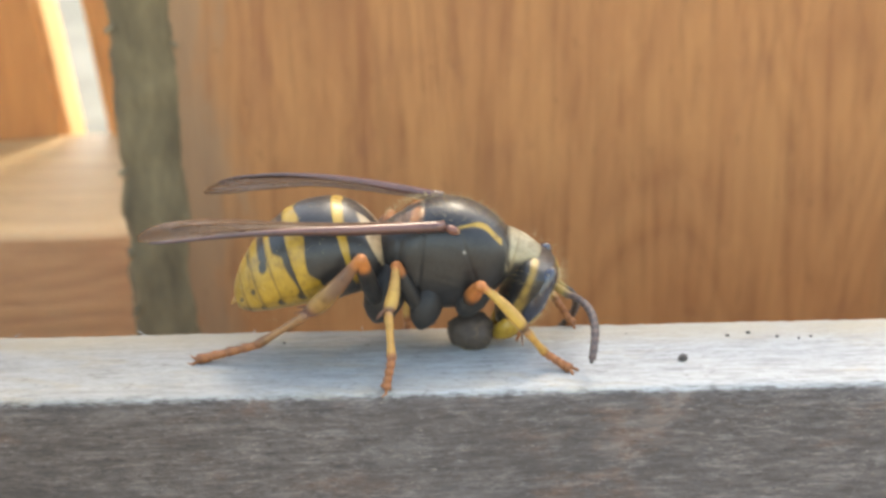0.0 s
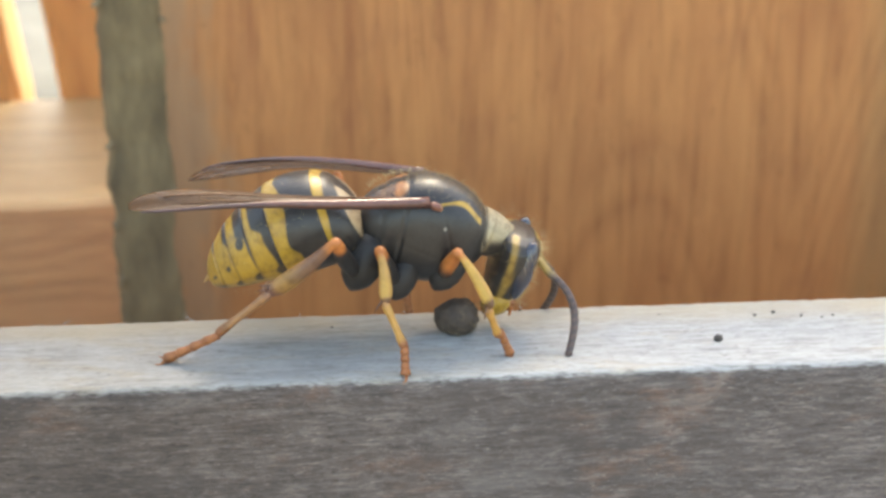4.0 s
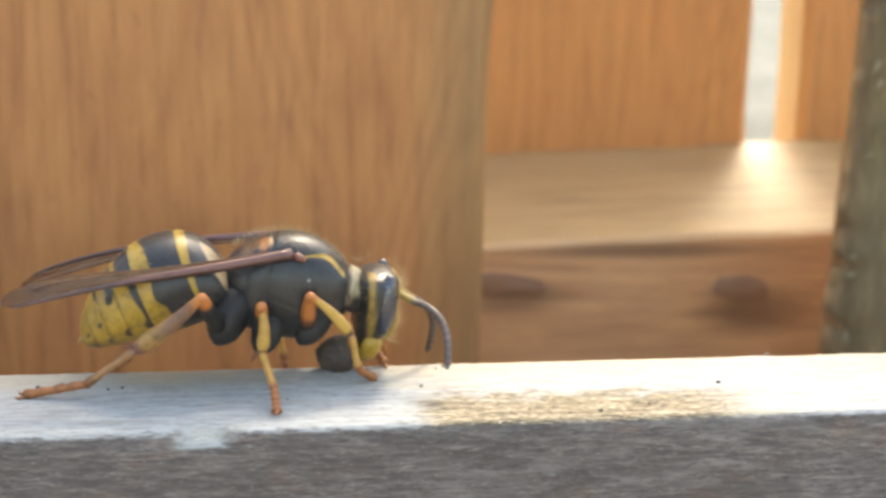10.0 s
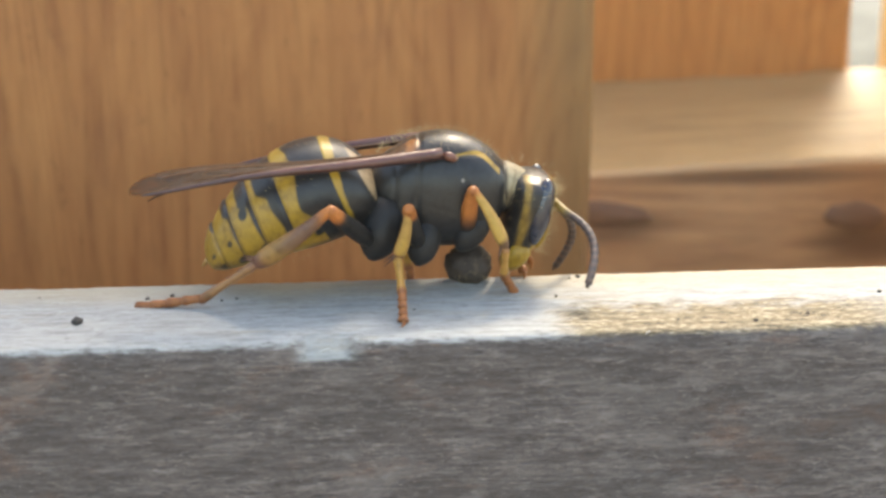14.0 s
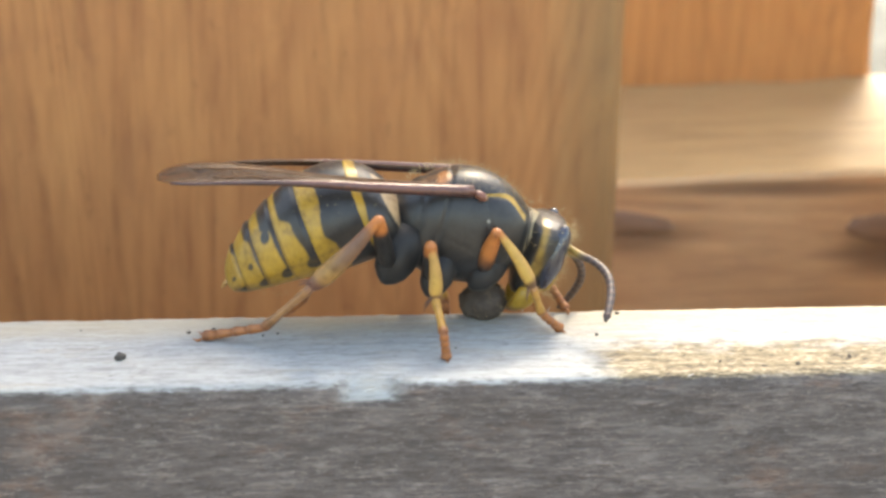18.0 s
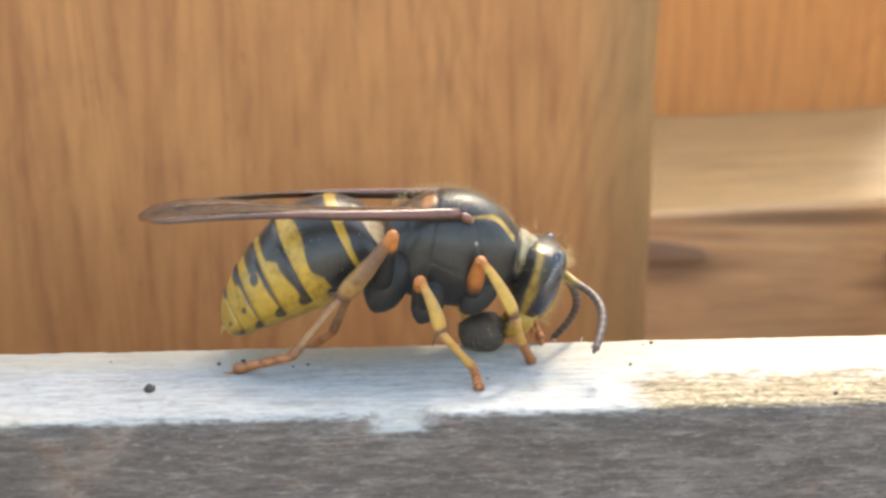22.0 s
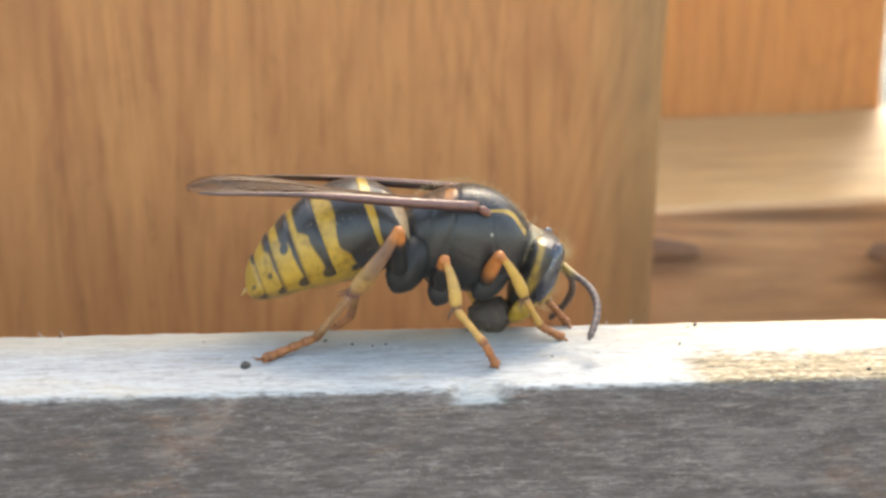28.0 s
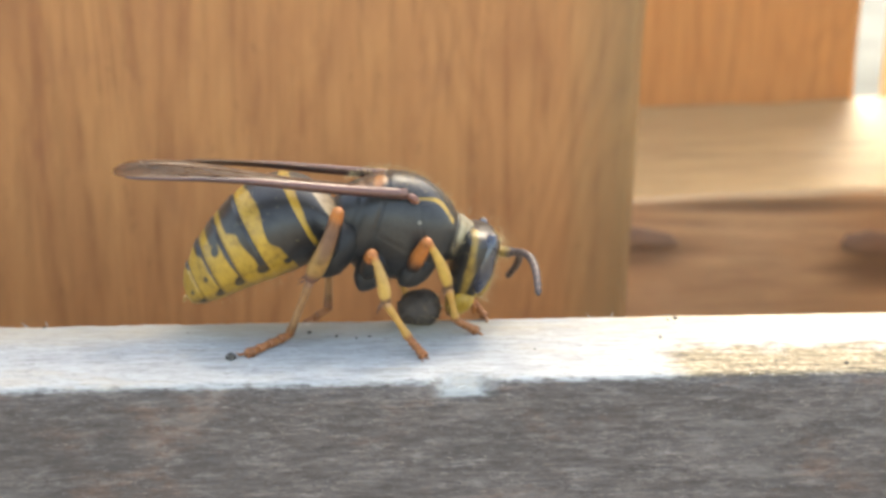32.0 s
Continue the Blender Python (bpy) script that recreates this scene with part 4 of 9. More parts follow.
def droop(x):
    """How far a wing hangs below its root line, x units out along it."""
    return 0.85 * max(0.0, (x - 5.5) / 7.2) ** 2


def wing_part(side):
    """A wing folded lengthwise: stiff reddish leading edge over a pleated smoky blade."""
    s = side
    bm = bmesh.new()
    lead = [(0.0, 0.0), (-1.5, 0.10), (-4.0, 0.22), (-7.0, 0.20), (-10.0, 0.05), (-12.0, -0.25), (-12.7, -0.75)]
    rings = []
    n = 46
    for i in range(n + 1):
        x = -12.7 * i / n
        y0 = curve([(-q[0], q[1]) for q in lead], -x)
        w = curve(BLADE, -x)
        row = []
        for k in range(9):
            q = k / 8
            y = y0 - w * q
            z = 0.10 * math.sin(q * math.pi * 2.2 + x * 0.3) * w * 0.5 + 0.18 * q * w - droop(-x)
            row.append((x, y * -s, z))
        rings.append(row)
    top = [[bm.verts.new(p) for p in r] for r in rings]
    low = [[bm.verts.new((p[0], p[1], p[2] - 0.02)) for p in r] for r in rings]
    for sheet in (top, low):
        for a, b in zip(sheet, sheet[1:]):
            for k in range(8):
                bm.faces.new((a[k], a[k + 1], b[k + 1], b[k]))
    for k in (0, 8):
        for i in range(n):
            bm.faces.new((top[i][k], top[i + 1][k], low[i + 1][k], low[i][k]))
    for i in (0, n):
        for k in range(8):
            bm.faces.new((top[i][k], top[i][k + 1], low[i][k + 1], low[i][k]))
    wing = part("wing", bm, WING, wasp, "smoky brown half-clear wing folded lengthwise")
    bm = bmesh.new()
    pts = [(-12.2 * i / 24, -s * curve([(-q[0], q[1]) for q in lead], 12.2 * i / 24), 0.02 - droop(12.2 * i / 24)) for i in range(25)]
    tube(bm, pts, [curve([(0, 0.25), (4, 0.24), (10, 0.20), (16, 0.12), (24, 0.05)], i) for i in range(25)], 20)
    # lighter upper side, darker below: the vein's highlight is put into its colour
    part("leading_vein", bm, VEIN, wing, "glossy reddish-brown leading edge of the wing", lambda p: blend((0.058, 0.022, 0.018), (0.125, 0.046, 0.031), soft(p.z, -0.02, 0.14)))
    for q, e in ((0.32, 10.6), (0.62, 11.3), (0.92, 9.8)):
        bm = bmesh.new()
        line = []
        for i in range(16):
            x = 0.8 + (e - 0.8) * i / 15
            y0 = curve([(-c[0], c[1]) for c in lead], x)
            w = curve(BLADE, x)
            line.append((-x, (y0 - w * q) * -s, 0.10 * math.sin(q * math.pi * 2.2 - x * 0.3) * w * 0.5 + 0.18 * q * w + 0.01 - droop(x)))
        tube(bm, line, [0.045 - 0.02 * i / 15 for i in range(16)], 6)
        part("vein", bm, LIMB, wing, "", lambda p: (0.16, 0.075, 0.035))
    return wing


# local -y of the near wing runs outwards
wing_near, wing_far = wing_part(1), wing_part(-1)
for s in (-1, 1):
    bm = bmesh.new()
    blob(bm, (0.25, s * 1.78, 0.02), (0.33, 0.20, 0.19), (0, 20, 0), 20, 14)
    part("tegula", bm, SHELL, wasp, "small reddish-brown wing cap", lambda p: blend((0.15, 0.055, 0.035), (0.34, 0.17, 0.07), soft(p.x, 0.4, 0.6)))

HIPS = {"H": (-2.5, 1.5, -4.0), "M": (-0.6, 1.6, -4.1), "F": (1.3, 1.3, -3.5)}
ROOTS = {"H": (-2.0, 1.0, -2.2), "M": (-0.3, 1.0, -2.7), "F": (2.0, 0.75, -2.3)}
LENGTHS = {"H0": 3.90, "H1": 3.78, "H2": 3.06, "H3": 2.74, "M0": 2.80, "M1": 2.31, "M2": 2.05, "M3": 1.20, "F0": 2.71, "F1": 2.73, "F2": 1.69, "F3": 1.29}
THICK = {"H": 0.33, "M": 0.315, "F": 0.31}
SHIN = {"H": 0.375, "M": 0.262, "F": 0.25}
KIND = {"H": "hind_leg", "M": "middle_leg", "F": "fore_leg"}


def limb(bm, length, stops, scale, bow=0.0, n=14, flat=1.0):
    """A leg segment along x with many rings; stops are (share of the length, radius)."""
    qs = [stops[0][0] + (stops[-1][0] - stops[0][0]) * i / 30 for i in range(31)]
    tube(bm, [(length * q, 0, bow * math.sin(q * 3.1)) for q in qs], [scale * curve(stops, q) for q in qs], n, flat)


def leg_part(key, side):
    """Coxa on the body; black and orange femur that carries shin, instep and foot."""
    s = -1 if side == "n" else 1
    hip, root = Vector(HIPS[key]), Vector(ROOTS[key])
    hip.y, root.y = hip.y * s, root.y * s
    bm = bmesh.new()
    end = hip + (hip - root).normalized() * 0.7
    wide = {"H": 0.9, "M": 0.72, "F": 0.72}[key]
    tube(bm, [root.lerp(end, q) for q in (0, 0.2, 0.4, 0.6, 0.8, 0.92, 1.0)], [wide * r for r in (0.7, 0.9, 1.0, 0.98, 0.8, 0.5, 0.15)], 16)
    part("coxa", bm, UNDER, wasp, "rounded black leg root", lambda p: BLACK)
    l0, l1, l2, l3 = (LENGTHS[key + str(j)] for j in range(4))
    r = THICK[key]
    bm = bmesh.new()
    limb(bm, l0, [(-0.02, 0.4), (0.08, 0.85), (0.25, 1.12), (0.5, 1.15), (0.75, 1.0), (0.92, 0.85), (1.0, 0.72), (1.03, 0.4)], r, 0.05)
    dark = {"H": (0.76, 0.88), "M": (0.76, 0.88), "F": (0.22, 0.66)}[key]
    femur = part(KIND[key], bm, LIMB, wasp, "black thigh turning orange towards the knee", lambda p: blend(BLACK, ORANGE, soft(p.x / l0, *dark)))
    bm = bmesh.new()
    limb(bm, l1, [(-0.01, 0.42), (0.05, 0.58), (0.12, 0.63), (0.35, 0.82), (0.6, 1.02), (0.82, 1.10), (0.93, 0.90), (1.0, 0.64), (1.03, 0.4)], SHIN[key], 0.10, 20, 0.8)
    for d in (-0.10, 0.10):
        tube(bm, [(l1 * 0.95, d, -0.12), (l1 * 0.95 + 0.28, d * 1.8, -0.36), (l1 * 0.95 + 0.5, d * 2.0, -0.52)], [0.06, 0.04, 0.008], 6)
    shin_tail = (0.20, 0.10, 0.06) if key == "H" else (0.30, 0.15, 0.06)
    shin = {"H": (0.165, 0.076, 0.040), "M": (0.36, 0.205, 0.060), "F": (0.42, 0.248, 0.060)}[key]

    def shin_colour(p):
        c = blend(ORANGE, shin, soft(p.x / l1, 0.03, 0.22))
        c = blend(c, (0.40, 0.238, 0.045), (0.4 if key == "H" else 0.6) * math.exp(-((p.x / l1 - 0.72) / 0.22) ** 2))
        # darker along the upper and lower ridge
        rim = soft(abs(p.z - 0.10 * math.sin(3.1 * p.x / l1)) / SHIN[key], 0.42, 0.85)
        if key == "H":          # grey-brown flank between orange ridges
            c = blend(c, (0.120, 0.068, 0.048), 0.7 * (1 - rim) * soft(p.x / l1, 0.10, 0.3) * (1 - soft(p.x / l1, 0.55, 0.8)))
        else:
            c = blend(c, shin_tail, rim * 0.4)
        return blend(c, (0.10, 0.045, 0.035), 0.85 * soft(p.x / l1, 0.88, 0.95))

    tibia = part("shin", bm, LIMB, femur, "yellow-orange shin with dark end and spurs", shin_colour)
    bm = bmesh.new()
    limb(bm, l2, [(-0.02, 0.46), (0.08, 0.62), (0.35, 0.52), (0.7, 0.52), (0.9, 0.66), (1.0, 0.6), (1.03, 0.40)], r, 0.0, 12)
    upper = (0.25, 0.125, 0.055) if key == "H" else AMBER
    instep = part("instep", bm, LIMB, femur, "slender amber upper foot", lambda p: blend(blend(shin_tail, upper, soft(p.x / l2, 0.02, 0.14)), (0.20, 0.075, 0.03), soft(p.x / l2, 0.80, 0.97)))
    bm = bmesh.new()
    n = 4
    for i in range(n):
        a, b = l3 * i / n, l3 * (i + 1) / n
        h = 0.68 if i < 3 else 0.82
        tube(bm, [(a - 0.03, 0, 0), (a + (b - a) * 0.45, 0, 0.0), (a + (b - a) * 0.85, 0, -0.01), (b + 0.02, 0, -0.02)], [r * 0.52, r * h * 0.80, r * h * 0.96, r * 0.56], 12)
    for d in (-1, 1):
        tube(bm, [(l3 * 0.95, d * 0.10, 0.0), (l3 + 0.20, d * 0.28, 0.02), (l3 + 0.36, d * 0.36, -0.14)], [0.075, 0.06, 0.012], 8)
    foot = part("foot", bm, LIMB, femur, "orange jointed foot with two claws", lambda p: blend((0.29, 0.108, 0.038), (0.165, 0.060, 0.027), 0.55 * soft((p.x / l3 * n) % 1.0, 0.62, 0.9)))
    return [femur, tibia, instep, foot]


legs = {k + s: leg_part(k, s) for k in "HMF" for s in "nf"}

# ---- the ball of chewed wood under its jaws ----
bm = bmesh.new()
blob(bm, (0, 0, 0), (1.04, 0.94, 0.86), (0, 0, 0), 48, 32, lambda d: 1 + 0.14 * wave(d.x * 1.6, d.y * 1.6, d.z * 1.6) + 0.09 * wave(d.x * 4.5, d.y * 4.5, d.z * 4.5))
pulp_ball = tagged(part("pulp_ball", bm, PULP, None, "damp dark grey ball of chewed wood fibre under the wasp's jaws"), category="wood pulp")


def ball_spot(rnd):
    d = Vector((rnd.gauss(0, 1), rnd.gauss(0, 1), rnd.gauss(0, 1))).normalized()
    return (d.x * 0.94, d.y * 0.88, d.z * 0.78), (d.x + 0.8, d.y - 0.5, d.z)


hairs(pulp_ball, 160, 9, ball_spot, 0.35, "loose wood fibres")


def motions():
    """Keys: seconds, place in small units, turn in degrees."""
    walk(wasp, keyed([
        (0, -10.14, 5.22, 6.14, 6.00, 5.99, 0.00), (1, -11.59, 5.52, 6.41, 6.00, 14.08, 0.00),
        (2, -11.99, 5.36, 6.74, 6.00, 12.45, 0.00), (3, -12.01, 5.50, 6.66, 6.00, 7.72, 0.00),
        (3.5, -12.42, 5.30, 6.72, 6.00, 9.47, 0.00), (5.5, -14.30, 4.83, 7.23, 6.00, 12.89, 0.00),
        (6, -13.98, 5.18, 6.85, 6.00, 11.64, 0.00), (6.5, -14.72, 5.40, 6.87, 6.00, 13.03, 0.00),
        (7, -15.35, 5.42, 6.72, 6.00, 9.81, 0.00), (7.3, -17.65, 5.69, 7.96, 0.00, -15.68, -14.00),
        (7.6, -17.77, 5.98, 7.90, 0.00, -17.66, -16.00), (8, -10.81, 6.46, 6.26, 0.00, 0.71, -5.00),
        (8.3, -3.59, 6.77, 6.29, 0.00, 7.37, 0.00), (8.6, 4.43, 7.09, 6.67, 0.00, 2.86, 0.00),
        (9, 9.80, 7.50, 6.18, 0.00, 7.44, 0.00), (9.5, 12.81, 7.26, 5.98, 0.00, 5.50, 0.00),
        (10, 13.88, 7.28, 5.95, 0.00, 10.41, 0.00), (11, 14.02, 6.98, 5.91, 0.00, 6.36, 0.00),
        (12, 14.48, 7.19, 5.89, 0.00, 7.68, 0.00), (13, 14.93, 7.10, 5.92, 0.00, 4.40, 0.00),
        (16, 14.83, 7.23, 6.15, 0.00, 8.96, 0.00), (17, 15.00, 7.23, 6.29, 0.00, 15.53, 0.00),
        (18, 14.38, 7.10, 5.99, 0.00, 14.41, 0.00), (19, 13.74, 7.10, 6.09, 0.00, 14.70, 0.00),
        (20, 13.44, 6.89, 6.41, 0.00, 15.77, 0.00), (21, 12.59, 6.96, 6.27, 0.00, 11.98, 0.00),
        (22, 12.52, 7.08, 6.28, 0.00, 11.86, 0.00), (23, 12.19, 7.03, 6.46, 0.00, 16.50, 0.00),
        (24, 11.32, 7.18, 6.13, 0.00, 8.74, 0.00), (25, 11.28, 7.22, 5.98, 0.00, 12.28, 0.00),
        (28, 10.36, 7.27, 6.22, 0.00, 15.05, 0.00), (29, 9.81, 7.37, 6.39, 0.00, 14.73, 0.00),
        (30, 9.34, 7.46, 6.19, 0.00, 13.30, 0.00), (31, 9.47, 7.29, 6.58, 0.00, 17.38, 0.00),
        (32, 7.86, 7.27, 6.53, 0.00, 16.98, 0.00),
    ]))
    walk(head, keyed([
        (0, 3.11, 0.00, -1.96, 0.00, 15.81, 0.00), (1, 3.07, 0.00, -1.53, 0.00, -3.09, 0.00),
        (2, 3.05, 0.00, -1.63, 0.00, 2.16, 0.00), (3, 3.39, 0.00, -2.15, 0.00, 8.64, 0.00),
        (3.5, 3.45, 0.00, -2.03, 0.00, 5.54, 0.00), (5.5, 3.37, 0.00, -1.69, 0.00, -0.77, 0.00),
        (6, 2.90, 0.00, -1.94, 0.00, 2.45, 0.00), (6.5, 2.86, 0.00, -1.61, 0.00, 0.05, 0.00),
        (7, 3.09, 0.00, -1.92, 0.00, 0.80, 0.00), (7.3, 3.27, 0.00, -1.20, 0.00, 9.40, -14.00),
        (7.6, 3.45, 0.00, -1.40, 0.00, 16.61, -16.00), (8, 2.62, 0.00, -1.15, 0.00, -1.38, -6.00),
        (8.3, 2.35, 0.00, -1.31, 0.00, -10.49, 0.00), (8.6, 2.35, 0.00, -1.49, 0.00, -10.95, 0.00),
        (9, 2.92, 0.00, -1.56, 0.00, -13.37, 0.00), (9.5, 2.88, 0.00, -1.35, 0.00, -11.35, 0.00),
        (10, 3.12, 0.00, -1.29, 0.00, -8.80, 0.00), (11, 2.92, 0.00, -1.39, 0.00, -4.96, 0.00),
        (12, 2.96, 0.00, -1.29, 0.00, -3.54, 0.00), (13, 2.97, 0.00, -1.37, 0.00, -0.39, 0.00),
        (16, 2.90, 0.00, -1.84, 0.00, 6.28, 0.00), (17, 2.77, 0.00, -1.72, 0.00, -2.18, 0.00),
        (18, 2.68, 0.00, -1.31, 0.00, 0.61, 0.00), (19, 2.80, 0.00, -1.73, 0.00, 2.95, 0.00),
        (20, 3.17, 0.00, -1.65, 0.00, 3.06, 0.00), (21, 2.86, 0.00, -1.50, 0.00, -3.41, 0.00),
        (22, 2.90, 0.00, -1.50, 0.00, 2.58, 0.00), (23, 2.97, 0.00, -1.65, 0.00, 0.02, 0.00),
        (24, 2.66, 0.00, -1.64, 0.00, 2.75, 0.00), (25, 2.92, 0.00, -1.14, 0.00, -1.72, 0.00),
        (28, 2.58, 0.00, -1.53, 0.00, -0.47, 0.00), (29, 2.96, 0.00, -1.52, 0.00, -1.01, 0.00),
        (30, 2.93, 0.00, -1.58, 0.00, 2.30, 0.00), (31, 2.87, 0.00, -1.90, 0.00, -1.00, 0.00),
        (32, 2.96, 0.00, -1.64, 0.00, -7.26, 0.00),
    ]))
    walk(antenna_near, keyed([
        (0, 2.05, -0.45, -0.25, -31.89, 12.88, -70.29), (1, 2.05, -0.45, -0.25, -34.27, 15.39, -68.73),
        (2, 2.05, -0.45, -0.25, -66.24, 23.91, -79.88), (3, 2.05, -0.45, -0.25, -67.66, 33.12, -77.34),
        (3.5, 2.05, -0.45, -0.25, -52.25, 43.45, -61.97), (5.5, 2.05, -0.45, -0.25, -68.97, 16.77, -83.67),
        (6, 2.05, -0.45, -0.25, -78.74, 19.94, -86.12), (6.5, 2.05, -0.45, -0.25, -39.92, 45.26, -49.67),
        (7, 2.05, -0.45, -0.25, -45.49, 28.98, -64.54), (7.3, 2.05, -0.45, -0.25, -91.22, 66.83, -91.12),
        (7.6, 2.05, -0.45, -0.25, -82.05, 65.15, -82.78), (8, 2.05, -0.45, -0.25, -29.07, 57.66, -33.34),
        (8.3, 2.05, -0.45, -0.25, -49.06, 45.16, -58.40), (8.6, 2.05, -0.45, -0.25, -40.54, 53.29, -46.85),
        (9, 2.05, -0.45, -0.25, -66.07, 35.22, -75.64), (9.5, 2.05, -0.45, -0.25, -58.63, 43.35, -67.29),
        (10, 2.05, -0.45, -0.25, -48.48, 29.79, -66.26), (11, 2.05, -0.45, -0.25, -71.31, 33.54, -79.42),
        (12, 2.05, -0.45, -0.25, -82.27, 37.11, -85.32), (13, 2.05, -0.45, -0.25, -62.82, 34.86, -73.64),
        (16, 2.05, -0.45, -0.25, -69.79, 25.50, -81.00), (17, 2.05, -0.45, -0.25, -70.50, 32.21, -79.31),
        (18, 2.05, -0.45, -0.25, -51.38, 18.32, -75.91), (19, 2.05, -0.45, -0.25, -52.94, 18.57, -76.47),
        (20, 2.05, -0.45, -0.25, -72.36, 16.38, -84.87), (21, 2.05, -0.45, -0.25, -89.83, 37.34, -89.90),
        (22, 2.05, -0.45, -0.25, -60.23, 21.76, -78.03), (23, 2.05, -0.45, -0.25, -113.98, 26.84, -101.36),
        (24, 2.05, -0.45, -0.25, -70.19, 17.33, -83.87), (25, 2.05, -0.45, -0.25, -45.25, 22.85, -68.94),
        (28, 2.05, -0.45, -0.25, -63.23, 24.65, -78.12), (29, 2.05, -0.45, -0.25, -56.81, 18.43, -78.31),
        (30, 2.05, -0.45, -0.25, -55.76, 21.87, -75.77), (31, 2.05, -0.45, -0.25, -37.19, 16.72, -69.24),
        (32, 2.05, -0.45, -0.25, -21.42, 5.15, -77.13),
    ]))
    walk(antenna_far, keyed([
        (0, 2.05, 0.45, -0.25, 46.23, 46.22, 55.33), (1, 2.05, 0.45, -0.25, 42.48, 43.03, 53.31),
        (2, 2.05, 0.45, -0.25, 66.23, 51.34, 71.02), (3, 2.05, 0.45, -0.25, 64.32, 62.26, 66.95),
        (3.5, 2.05, 0.45, -0.25, 44.07, 65.63, 46.74), (5.5, 2.05, 0.45, -0.25, 73.09, 44.43, 77.99),
        (6, 2.05, 0.45, -0.25, 80.26, 49.65, 82.55), (6.5, 2.05, 0.45, -0.25, 31.88, 61.85, 35.20),
        (7, 2.05, 0.45, -0.25, 43.06, 56.70, 48.19), (7.3, 2.05, 0.45, -0.25, 91.75, 79.09, 91.71),
        (7.6, 2.05, 0.45, -0.25, 78.19, 78.47, 78.42), (8, 2.05, 0.45, -0.25, 24.94, 67.81, 26.67),
        (8.3, 2.05, 0.45, -0.25, 40.17, 64.02, 43.20), (8.6, 2.05, 0.45, -0.25, 31.59, 65.56, 34.03),
        (9, 2.05, 0.45, -0.25, 60.98, 59.92, 64.36), (9.5, 2.05, 0.45, -0.25, 49.98, 63.30, 53.13),
        (10, 2.05, 0.45, -0.25, 44.74, 54.82, 50.48), (11, 2.05, 0.45, -0.25, 68.77, 64.43, 70.69),
        (12, 2.05, 0.45, -0.25, 80.39, 65.12, 81.27), (13, 2.05, 0.45, -0.25, 57.27, 58.91, 61.17),
        (16, 2.05, 0.45, -0.25, 70.09, 55.16, 73.45), (17, 2.05, 0.45, -0.25, 67.54, 58.86, 70.51),
        (18, 2.05, 0.45, -0.25, 59.40, 52.78, 64.79), (19, 2.05, 0.45, -0.25, 60.52, 52.94, 65.71),
        (20, 2.05, 0.45, -0.25, 76.70, 45.36, 80.45), (21, 2.05, 0.45, -0.25, 89.79, 64.49, 89.81),
        (22, 2.05, 0.45, -0.25, 64.61, 56.93, 68.31), (23, 2.05, 0.45, -0.25, 113.96, 57.96, 110.64),
        (24, 2.05, 0.45, -0.25, 74.21, 45.36, 78.62), (25, 2.05, 0.45, -0.25, 47.34, 51.59, 54.17),
        (28, 2.05, 0.45, -0.25, 63.42, 52.09, 68.46), (29, 2.05, 0.45, -0.25, 64.12, 53.09, 68.80),
        (30, 2.05, 0.45, -0.25, 60.05, 55.63, 64.57), (31, 2.05, 0.45, -0.25, 43.20, 41.88, 54.59),
        (32, 2.05, 0.45, -0.25, 50.72, 31.61, 66.80),
    ]))
